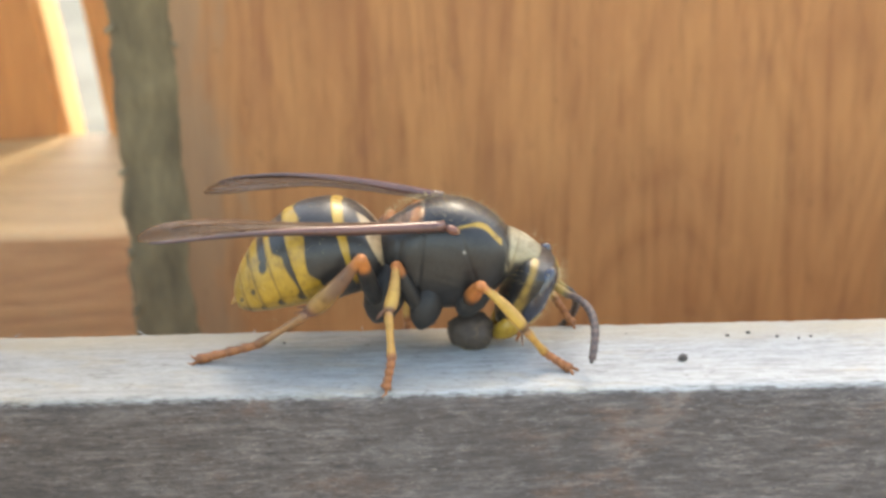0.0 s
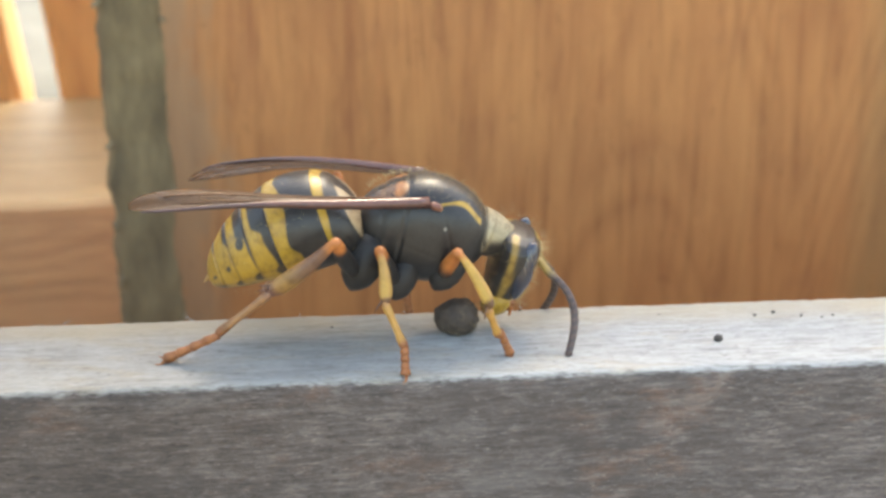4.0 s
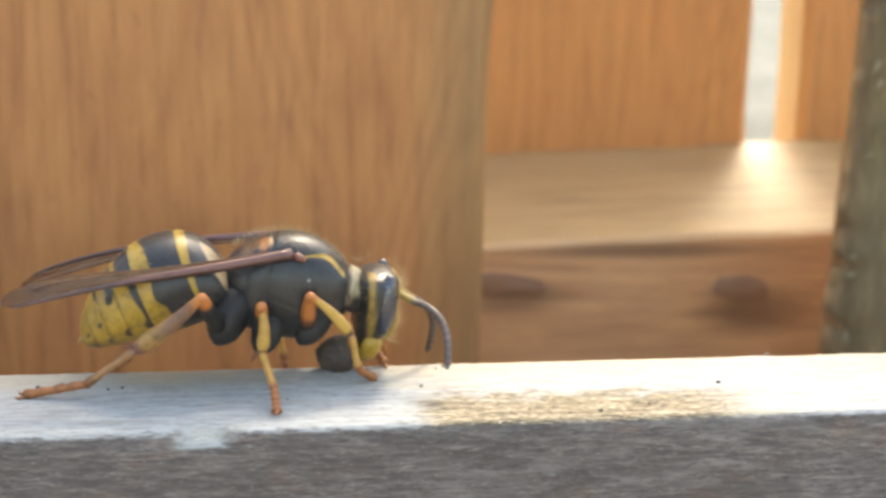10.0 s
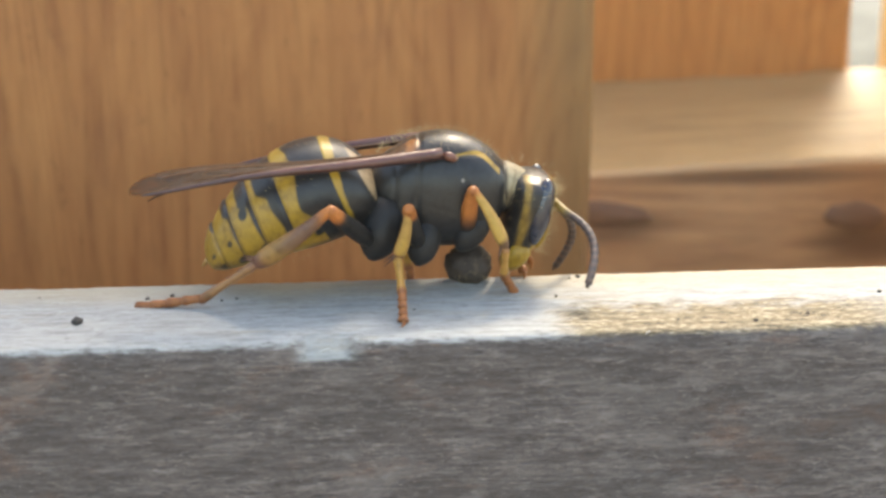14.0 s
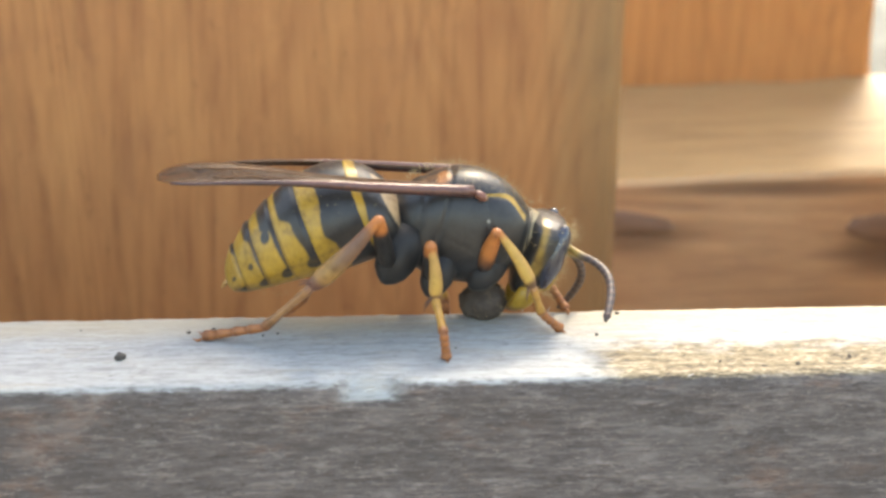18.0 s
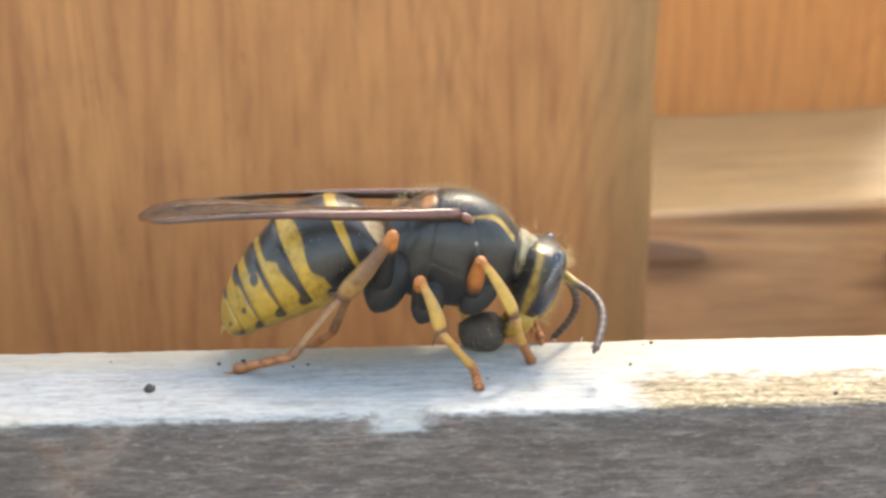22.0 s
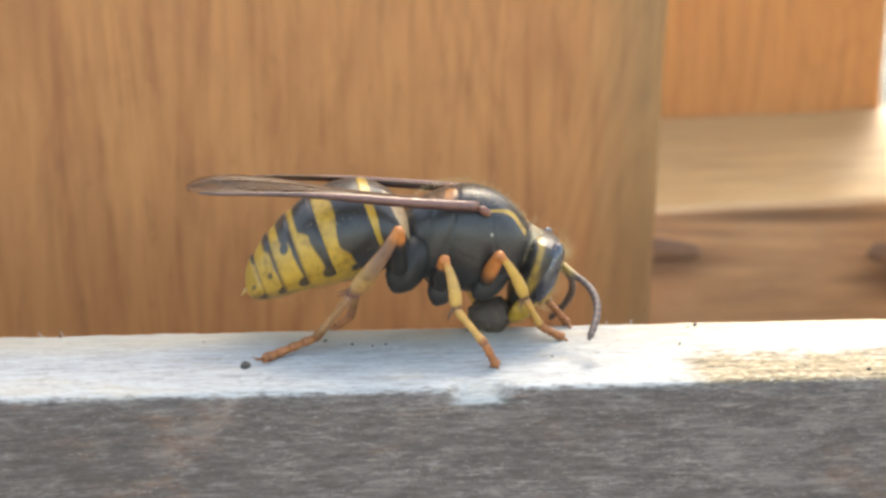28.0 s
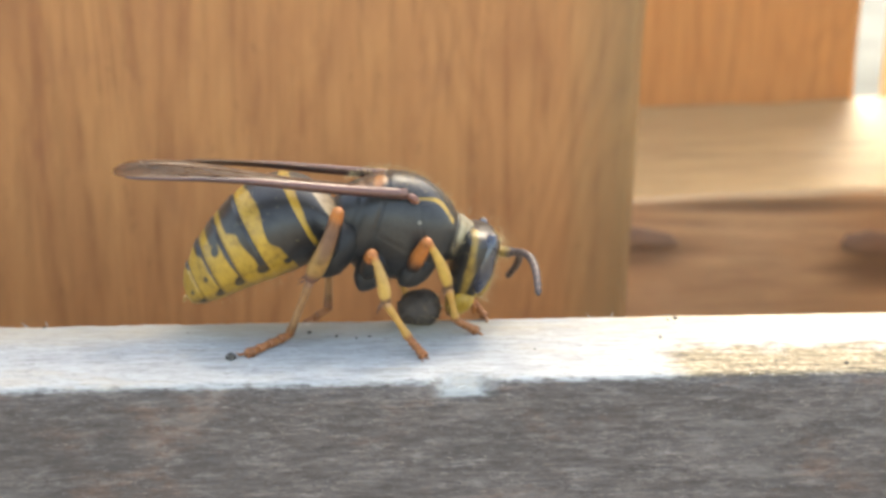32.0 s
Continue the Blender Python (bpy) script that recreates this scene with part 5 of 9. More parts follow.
    walk(abdomen, keyed([
        (0, -2.10, 0.00, -1.85, 0.00, -24.35, 0.00), (1, -2.20, 0.00, -1.90, 0.00, -31.12, 0.00),
        (2, -2.20, 0.00, -1.90, 0.00, -30.98, 0.00), (3, -2.20, 0.00, -1.90, 0.00, -31.95, 0.00),
        (3.5, -2.20, 0.00, -1.90, 0.00, -30.50, 0.00), (5.5, -2.20, 0.00, -1.90, 0.00, -35.29, 0.00),
        (6, -2.20, 0.00, -1.90, 0.00, -32.29, 0.00), (6.5, -2.20, 0.00, -1.90, 0.00, -23.09, 0.00),
        (7, -2.20, 0.00, -1.90, 0.00, -35.28, 0.00), (7.3, -2.20, 0.00, -1.90, 0.00, -14.59, 0.00),
        (7.6, -2.20, 0.00, -1.90, 0.00, -11.71, 0.00), (8, -2.20, 0.00, -1.90, 0.00, -22.43, 0.00),
        (8.3, -2.20, 0.00, -1.90, 0.00, -27.59, 0.00), (8.6, -2.20, 0.00, -1.90, 0.00, -28.39, 0.00),
        (9, -2.20, 0.00, -1.90, 0.00, -35.72, 0.00), (9.5, -1.98, 0.00, -1.79, 0.00, -25.43, 0.00),
        (10, -2.20, 0.00, -1.90, 0.00, -32.09, 0.00), (11, -2.20, 0.00, -1.90, 0.00, -25.83, 0.00),
        (12, -2.20, 0.00, -1.90, 0.00, -29.68, 0.00), (13, -2.20, 0.00, -1.90, 0.00, -24.26, 0.00),
        (16, -2.20, 0.00, -1.90, 0.00, -34.75, 0.00), (17, -2.20, 0.00, -1.90, 0.00, -35.04, 0.00),
        (18, -2.20, 0.00, -1.90, 0.00, -35.53, 0.00), (19, -2.20, 0.00, -1.90, 0.00, -40.03, 0.00),
        (20, -2.20, 0.00, -1.90, 0.00, -49.74, 0.00), (21, -2.20, 0.00, -1.90, 0.00, -39.32, 0.00),
        (22, -2.20, 0.00, -1.90, 0.00, -39.31, 0.00), (23, -2.20, 0.00, -1.90, 0.00, -47.58, 0.00),
        (24, -2.20, 0.00, -1.90, 0.00, -33.48, 0.00), (25, -2.20, 0.00, -1.90, 0.00, -36.87, 0.00),
        (28, -2.20, 0.00, -1.90, 0.00, -35.59, 0.00), (29, -2.20, 0.00, -1.90, 0.00, -42.13, 0.00),
        (30, -2.20, 0.00, -1.90, 0.00, -40.64, 0.00), (31, -2.20, 0.00, -1.90, 0.00, -49.08, 0.00),
        (32, -2.20, 0.00, -1.90, 0.00, -45.68, 0.00),
    ]))
    walk(abdomen_rings[2], keyed([
        (0, 0.00, 0.00, 0.00, 0.00, -0.00, 0.00), (1, -0.20, 0.00, 0.00, 0.00, -0.00, 0.00),
        (2, -0.10, 0.00, 0.00, 0.00, -0.00, 0.00), (3, -0.18, 0.00, 0.00, 0.00, -0.00, 0.00),
        (3.5, -0.11, 0.00, 0.00, 0.00, -0.00, 0.00), (5.5, -0.19, 0.00, 0.00, 0.00, -0.00, 0.00),
        (6, -0.03, 0.00, 0.00, 0.00, -0.00, 0.00), (6.5, -0.18, 0.00, 0.00, 0.00, -0.00, 0.00),
        (7, -0.23, 0.00, 0.00, 0.00, -0.00, 0.00), (7.3, -0.56, 0.00, 0.00, 0.00, -0.00, 0.00),
        (7.6, -0.46, 0.00, 0.00, 0.00, -0.00, 0.00), (8, -0.10, 0.00, 0.00, 0.00, -0.00, 0.00),
        (8.3, -0.26, 0.00, 0.00, 0.00, -0.00, 0.00), (8.6, -0.50, 0.00, 0.00, 0.00, -0.00, 0.00),
        (9, -0.23, 0.00, 0.00, 0.00, -0.00, 0.00), (9.5, 0.00, 0.00, 0.00, 0.00, -0.00, 0.00),
        (10, -0.03, 0.00, 0.00, 0.00, -0.00, 0.00), (11, -0.04, 0.00, 0.00, 0.00, -0.00, 0.00),
        (12, -0.12, 0.00, 0.00, 0.00, -0.00, 0.00), (13, -0.19, 0.00, 0.00, 0.00, -0.00, 0.00),
        (16, -0.29, 0.00, 0.00, 0.00, -0.00, 0.00), (17, -0.20, 0.00, 0.00, 0.00, -0.00, 0.00),
        (18, -0.25, 0.00, 0.00, 0.00, -0.00, 0.00), (19, -0.20, 0.00, 0.00, 0.00, -0.00, 0.00),
        (20, -0.31, 0.00, 0.00, 0.00, -0.00, 0.00), (21, -0.15, 0.00, 0.00, 0.00, -0.00, 0.00),
        (22, -0.22, 0.00, 0.00, 0.00, -0.00, 0.00), (23, -0.38, 0.00, 0.00, 0.00, -0.00, 0.00),
        (24, -0.23, 0.00, 0.00, 0.00, -0.00, 0.00), (25, -0.30, 0.00, 0.00, 0.00, -0.00, 0.00),
        (28, -0.26, 0.00, 0.00, 0.00, -0.00, 0.00), (29, -0.36, 0.00, 0.00, 0.00, -0.00, 0.00),
        (30, -0.22, 0.00, 0.00, 0.00, -0.00, 0.00), (31, -0.49, 0.00, 0.00, 0.00, -0.00, 0.00),
        (32, -0.24, 0.00, 0.00, 0.00, -0.00, 0.00),
    ]))
    walk(abdomen_rings[3], keyed([
        (0, 0.00, 0.00, 0.00, 0.00, -0.00, 0.00), (1, -0.36, 0.00, 0.00, 0.00, -0.00, 0.00),
        (2, -0.19, 0.00, 0.00, 0.00, -0.00, 0.00), (3, -0.32, 0.00, 0.00, 0.00, -0.00, 0.00),
        (3.5, -0.21, 0.00, 0.00, 0.00, -0.00, 0.00), (5.5, -0.35, 0.00, 0.00, 0.00, -0.00, 0.00),
        (6, -0.06, 0.00, 0.00, 0.00, -0.00, 0.00), (6.5, -0.32, 0.00, 0.00, 0.00, -0.00, 0.00),
        (7, -0.43, 0.00, 0.00, 0.00, -0.00, 0.00), (7.3, -1.02, 0.00, 0.00, 0.00, -0.00, 0.00),
        (7.6, -0.83, 0.00, 0.00, 0.00, -0.00, 0.00), (8, -0.19, 0.00, 0.00, 0.00, -0.00, 0.00),
        (8.3, -0.47, 0.00, 0.00, 0.00, -0.00, 0.00), (8.6, -0.92, 0.00, 0.00, 0.00, -0.00, 0.00),
        (9, -0.42, 0.00, 0.00, 0.00, -0.00, 0.00), (9.5, 0.00, 0.00, 0.00, 0.00, -0.00, 0.00),
        (10, -0.05, 0.00, 0.00, 0.00, -0.00, 0.00), (11, -0.08, 0.00, 0.00, 0.00, -0.00, 0.00),
        (12, -0.23, 0.00, 0.00, 0.00, -0.00, 0.00), (13, -0.34, 0.00, 0.00, 0.00, -0.00, 0.00),
        (16, -0.53, 0.00, 0.00, 0.00, -0.00, 0.00), (17, -0.37, 0.00, 0.00, 0.00, -0.00, 0.00),
        (18, -0.45, 0.00, 0.00, 0.00, -0.00, 0.00), (19, -0.37, 0.00, 0.00, 0.00, -0.00, 0.00),
        (20, -0.57, 0.00, 0.00, 0.00, -0.00, 0.00), (21, -0.27, 0.00, 0.00, 0.00, -0.00, 0.00),
        (22, -0.41, 0.00, 0.00, 0.00, -0.00, 0.00), (23, -0.69, 0.00, 0.00, 0.00, -0.00, 0.00),
        (24, -0.42, 0.00, 0.00, 0.00, -0.00, 0.00), (25, -0.55, 0.00, 0.00, 0.00, -0.00, 0.00),
        (28, -0.47, 0.00, 0.00, 0.00, -0.00, 0.00), (29, -0.65, 0.00, 0.00, 0.00, -0.00, 0.00),
        (30, -0.40, 0.00, 0.00, 0.00, -0.00, 0.00), (31, -0.90, 0.00, 0.00, 0.00, -0.00, 0.00),
        (32, -0.45, 0.00, 0.00, 0.00, -0.00, 0.00),
    ]))
    walk(abdomen_rings[4], keyed([
        (0, 0.00, 0.00, 0.00, 0.00, -0.00, 0.00), (1, -0.53, 0.00, 0.00, 0.00, -0.00, 0.00),
        (2, -0.27, 0.00, 0.00, 0.00, -0.00, 0.00), (3, -0.47, 0.00, 0.00, 0.00, -0.00, 0.00),
        (3.5, -0.30, 0.00, 0.00, 0.00, -0.00, 0.00), (5.5, -0.50, 0.00, 0.00, 0.00, -0.00, 0.00),
        (6, -0.09, 0.00, 0.00, 0.00, -0.00, 0.00), (6.5, -0.47, 0.00, 0.00, 0.00, -0.00, 0.00),
        (7, -0.62, 0.00, 0.00, 0.00, -0.00, 0.00), (7.3, -1.48, 0.00, 0.00, 0.00, -0.00, 0.00),
        (7.6, -1.21, 0.00, 0.00, 0.00, -0.00, 0.00), (8, -0.27, 0.00, 0.00, 0.00, -0.00, 0.00),
        (8.3, -0.68, 0.00, 0.00, 0.00, -0.00, 0.00), (8.6, -1.33, 0.00, 0.00, 0.00, -0.00, 0.00),
        (9, -0.62, 0.00, 0.00, 0.00, -0.00, 0.00), (9.5, 0.00, 0.00, 0.00, 0.00, -0.00, 0.00),
        (10, -0.07, 0.00, 0.00, 0.00, -0.00, 0.00), (11, -0.12, 0.00, 0.00, 0.00, -0.00, 0.00),
        (12, -0.33, 0.00, 0.00, 0.00, -0.00, 0.00), (13, -0.49, 0.00, 0.00, 0.00, -0.00, 0.00),
        (16, -0.77, 0.00, 0.00, 0.00, -0.00, 0.00), (17, -0.54, 0.00, 0.00, 0.00, -0.00, 0.00),
        (18, -0.66, 0.00, 0.00, 0.00, -0.00, 0.00), (19, -0.53, 0.00, 0.00, 0.00, -0.00, 0.00),
        (20, -0.83, 0.00, 0.00, 0.00, -0.00, 0.00), (21, -0.40, 0.00, 0.00, 0.00, -0.00, 0.00),
        (22, -0.60, 0.00, 0.00, 0.00, -0.00, 0.00), (23, -1.00, 0.00, 0.00, 0.00, -0.00, 0.00),
        (24, -0.60, 0.00, 0.00, 0.00, -0.00, 0.00), (25, -0.80, 0.00, 0.00, 0.00, -0.00, 0.00),
        (28, -0.68, 0.00, 0.00, 0.00, -0.00, 0.00), (29, -0.95, 0.00, 0.00, 0.00, -0.00, 0.00),
        (30, -0.59, 0.00, 0.00, 0.00, -0.00, 0.00), (31, -1.31, 0.00, 0.00, 0.00, -0.00, 0.00),
        (32, -0.65, 0.00, 0.00, 0.00, -0.00, 0.00),
    ]))
    walk(abdomen_rings[5], keyed([
        (0, 0.00, 0.00, 0.00, 0.00, -0.00, 0.00), (1, -0.66, 0.00, 0.00, 0.00, -0.00, 0.00),
        (2, -0.34, 0.00, 0.00, 0.00, -0.00, 0.00), (3, -0.58, 0.00, 0.00, 0.00, -0.00, 0.00),
        (3.5, -0.38, 0.00, 0.00, 0.00, -0.00, 0.00), (5.5, -0.63, 0.00, 0.00, 0.00, -0.00, 0.00),
        (6, -0.11, 0.00, 0.00, 0.00, -0.00, 0.00), (6.5, -0.59, 0.00, 0.00, 0.00, -0.00, 0.00),
        (7, -0.78, 0.00, 0.00, 0.00, -0.00, 0.00), (7.3, -1.85, 0.00, 0.00, 0.00, -0.00, 0.00),
        (7.6, -1.52, 0.00, 0.00, 0.00, -0.00, 0.00), (8, -0.34, 0.00, 0.00, 0.00, -0.00, 0.00),
        (8.3, -0.86, 0.00, 0.00, 0.00, -0.00, 0.00), (8.6, -1.67, 0.00, 0.00, 0.00, -0.00, 0.00),
        (9, -0.77, 0.00, 0.00, 0.00, -0.00, 0.00), (9.5, 0.00, 0.00, 0.00, 0.00, -0.00, 0.00),
        (10, -0.09, 0.00, 0.00, 0.00, -0.00, 0.00), (11, -0.15, 0.00, 0.00, 0.00, -0.00, 0.00),
        (12, -0.41, 0.00, 0.00, 0.00, -0.00, 0.00), (13, -0.62, 0.00, 0.00, 0.00, -0.00, 0.00),
        (16, -0.96, 0.00, 0.00, 0.00, -0.00, 0.00), (17, -0.68, 0.00, 0.00, 0.00, -0.00, 0.00),
        (18, -0.83, 0.00, 0.00, 0.00, -0.00, 0.00), (19, -0.67, 0.00, 0.00, 0.00, -0.00, 0.00),
        (20, -1.04, 0.00, 0.00, 0.00, -0.00, 0.00), (21, -0.50, 0.00, 0.00, 0.00, -0.00, 0.00),
        (22, -0.74, 0.00, 0.00, 0.00, -0.00, 0.00), (23, -1.25, 0.00, 0.00, 0.00, -0.00, 0.00),
        (24, -0.76, 0.00, 0.00, 0.00, -0.00, 0.00), (25, -1.00, 0.00, 0.00, 0.00, -0.00, 0.00),
        (28, -0.86, 0.00, 0.00, 0.00, -0.00, 0.00), (29, -1.19, 0.00, 0.00, 0.00, -0.00, 0.00),
        (30, -0.73, 0.00, 0.00, 0.00, -0.00, 0.00), (31, -1.64, 0.00, 0.00, 0.00, -0.00, 0.00),
        (32, -0.81, 0.00, 0.00, 0.00, -0.00, 0.00),
    ]))
    walk(abdomen_rings[6], keyed([
        (0, 0.00, 0.00, 0.00, 0.00, -0.00, 0.00), (1, -0.66, 0.00, 0.00, 0.00, -0.00, 0.00),
        (2, -0.34, 0.00, 0.00, 0.00, -0.00, 0.00), (3, -0.58, 0.00, 0.00, 0.00, -0.00, 0.00),
        (3.5, -0.38, 0.00, 0.00, 0.00, -0.00, 0.00), (5.5, -0.63, 0.00, 0.00, 0.00, -0.00, 0.00),
        (6, -0.11, 0.00, 0.00, 0.00, -0.00, 0.00), (6.5, -0.59, 0.00, 0.00, 0.00, -0.00, 0.00),
        (7, -0.78, 0.00, 0.00, 0.00, -0.00, 0.00), (7.3, -1.85, 0.00, 0.00, 0.00, -0.00, 0.00),
        (7.6, -1.52, 0.00, 0.00, 0.00, -0.00, 0.00), (8, -0.34, 0.00, 0.00, 0.00, -0.00, 0.00),
        (8.3, -0.86, 0.00, 0.00, 0.00, -0.00, 0.00), (8.6, -1.67, 0.00, 0.00, 0.00, -0.00, 0.00),
        (9, -0.77, 0.00, 0.00, 0.00, -0.00, 0.00), (9.5, 0.00, 0.00, 0.00, 0.00, -0.00, 0.00),
        (10, -0.09, 0.00, 0.00, 0.00, -0.00, 0.00), (11, -0.15, 0.00, 0.00, 0.00, -0.00, 0.00),
        (12, -0.41, 0.00, 0.00, 0.00, -0.00, 0.00), (13, -0.62, 0.00, 0.00, 0.00, -0.00, 0.00),
        (16, -0.96, 0.00, 0.00, 0.00, -0.00, 0.00), (17, -0.68, 0.00, 0.00, 0.00, -0.00, 0.00),
        (18, -0.83, 0.00, 0.00, 0.00, -0.00, 0.00), (19, -0.67, 0.00, 0.00, 0.00, -0.00, 0.00),
        (20, -1.04, 0.00, 0.00, 0.00, -0.00, 0.00), (21, -0.50, 0.00, 0.00, 0.00, -0.00, 0.00),
        (22, -0.74, 0.00, 0.00, 0.00, -0.00, 0.00), (23, -1.25, 0.00, 0.00, 0.00, -0.00, 0.00),
        (24, -0.76, 0.00, 0.00, 0.00, -0.00, 0.00), (25, -1.00, 0.00, 0.00, 0.00, -0.00, 0.00),
        (28, -0.86, 0.00, 0.00, 0.00, -0.00, 0.00), (29, -1.19, 0.00, 0.00, 0.00, -0.00, 0.00),
        (30, -0.73, 0.00, 0.00, 0.00, -0.00, 0.00), (31, -1.64, 0.00, 0.00, 0.00, -0.00, 0.00),
        (32, -0.81, 0.00, 0.00, 0.00, -0.00, 0.00),
    ]))
    walk(wing_near, keyed([
        (0, -0.10, -1.70, 0.10, 5.39, -1.34, 11.02), (1, -0.10, -1.70, 0.10, 4.86, -4.06, 11.06),
        (2, -0.10, -1.70, 0.10, 5.00, -3.33, 11.04), (3, -0.10, -1.70, 0.10, 5.14, -2.62, 11.03),
        (3.5, -0.10, -1.70, 0.10, 4.85, -4.09, 11.06), (5.5, -0.10, -1.70, 0.10, 4.66, -5.07, 11.08),
        (6, -0.10, -1.70, 0.10, 5.43, -1.14, 11.01), (6.5, -0.10, -1.70, 0.10, 5.60, -0.24, 11.01),
        (7, -0.10, -1.70, 0.10, 4.44, -6.19, 11.11), (7.3, -0.10, -1.70, 0.10, 13.87, -7.98, 8.08),
        (7.6, -0.10, -1.70, 0.10, 14.44, -3.99, 8.02), (8, -0.10, -1.70, 0.10, 14.04, -3.28, 8.06),
        (8.3, -0.10, -1.70, 0.10, 13.75, -6.84, 8.10), (8.6, -0.10, -1.70, 0.10, 14.14, -4.31, 8.05),
        (9, -0.10, -1.70, 0.10, 13.94, -5.71, 8.07), (9.5, -0.10, -1.70, 0.10, 14.27, -7.21, 8.03),
        (10, -0.10, -1.70, 0.10, 13.31, -16.28, 8.18), (11, -0.10, -1.70, 0.10, 13.71, -8.47, 8.10),
        (12, -0.10, -1.70, 0.10, 13.35, -9.96, 8.17), (13, -0.10, -1.70, 0.10, 13.75, -7.23, 8.10),
        (16, -0.10, -1.70, 0.10, 13.62, -7.93, 8.12), (17, -0.10, -1.70, 0.10, 13.16, -11.06, 8.21),
        (18, -0.10, -1.70, 0.10, 13.65, -7.73, 8.11), (19, -0.10, -1.70, 0.10, 13.13, -11.29, 8.22),
        (20, -0.10, -1.70, 0.10, 12.69, -14.18, 8.32), (21, -0.10, -1.70, 0.10, 13.31, -10.07, 8.18),
        (22, -0.10, -1.70, 0.10, 13.60, -8.07, 8.12), (23, -0.10, -1.70, 0.10, 13.08, -13.13, 8.23),
        (24, -0.10, -1.70, 0.10, 14.45, -2.14, 8.02), (25, -0.10, -1.70, 0.10, 13.27, -10.30, 8.18),
        (28, -0.10, -1.70, 0.10, 13.75, -7.04, 8.10), (29, -0.10, -1.70, 0.10, 13.34, -9.85, 8.17),
        (30, -0.10, -1.70, 0.10, 13.63, -7.88, 8.12), (31, -0.10, -1.70, 0.10, 13.21, -10.73, 8.20),
        (32, -0.10, -1.70, 0.10, 13.52, -8.65, 8.14),
    ]))
    walk(wing_far, keyed([
        (0, -0.10, 1.70, 0.10, 26.00, -7.32, -28.34), (1, -0.10, 1.70, 0.10, 26.00, -10.48, -26.17),
        (2, -0.10, 1.70, 0.10, 26.00, -13.12, -24.24), (3, -0.10, 1.70, 0.10, 26.00, -12.62, -27.80),
        (3.5, -0.10, 1.70, 0.10, 26.00, -13.91, -28.60), (5.5, -0.10, 1.70, 0.10, 26.00, -16.41, -35.79),
        (6, -0.10, 1.70, 0.10, 26.00, -13.43, -36.32), (6.5, -0.10, 1.70, 0.10, 26.00, -11.45, -33.20),
        (7, -0.10, 1.70, 0.10, 26.00, -13.18, -12.59), (7.3, -0.10, 1.70, 0.10, -11.42, -16.05, -2.08),
        (7.6, -0.10, 1.70, 0.10, -11.57, -12.03, -2.04), (8, -0.10, 1.70, 0.10, 26.00, -5.44, -15.73),
        (8.3, -0.10, 1.70, 0.10, 20.00, -9.96, -10.48), (8.6, -0.10, 1.70, 0.10, -11.50, -10.86, -2.06),
        (9, -0.10, 1.70, 0.10, 24.00, -21.89, 5.03), (9.5, -0.10, 1.70, 0.10, 22.00, -20.00, -2.00),
        (10, -0.10, 1.70, 0.10, 20.00, -17.00, -8.00), (11, -0.10, 1.70, 0.10, 20.00, -16.00, -12.19),
        (12, -0.10, 1.70, 0.10, 20.00, -19.34, -18.77), (13, -0.10, 1.70, 0.10, 16.00, -16.00, -12.00),
        (16, -0.10, 1.70, 0.10, -11.36, -11.52, -2.10), (17, -0.10, 1.70, 0.10, -11.23, -14.68, -2.14),
        (18, -0.10, 1.70, 0.10, -11.36, -11.32, -2.10), (19, -0.10, 1.70, 0.10, -11.22, -14.91, -2.15),
        (20, -0.10, 1.70, 0.10, -11.10, -17.83, -2.19), (21, -0.10, 1.70, 0.10, -11.27, -13.67, -2.13),
        (22, -0.10, 1.70, 0.10, -11.35, -11.66, -2.10), (23, -0.10, 1.70, 0.10, -11.21, -15.25, -2.15),
        (24, -0.10, 1.70, 0.10, -11.58, -5.67, -2.04), (25, -0.10, 1.70, 0.10, -11.26, -13.91, -2.13),
        (28, -0.10, 1.70, 0.10, -11.39, -10.61, -2.09), (29, -0.10, 1.70, 0.10, -11.28, -13.45, -2.13),
        (30, -0.10, 1.70, 0.10, -11.36, -11.47, -2.10), (31, -0.10, 1.70, 0.10, -11.25, -14.34, -2.14),
        (32, -0.10, 1.70, 0.10, -11.33, -12.24, -2.11),
    ]))
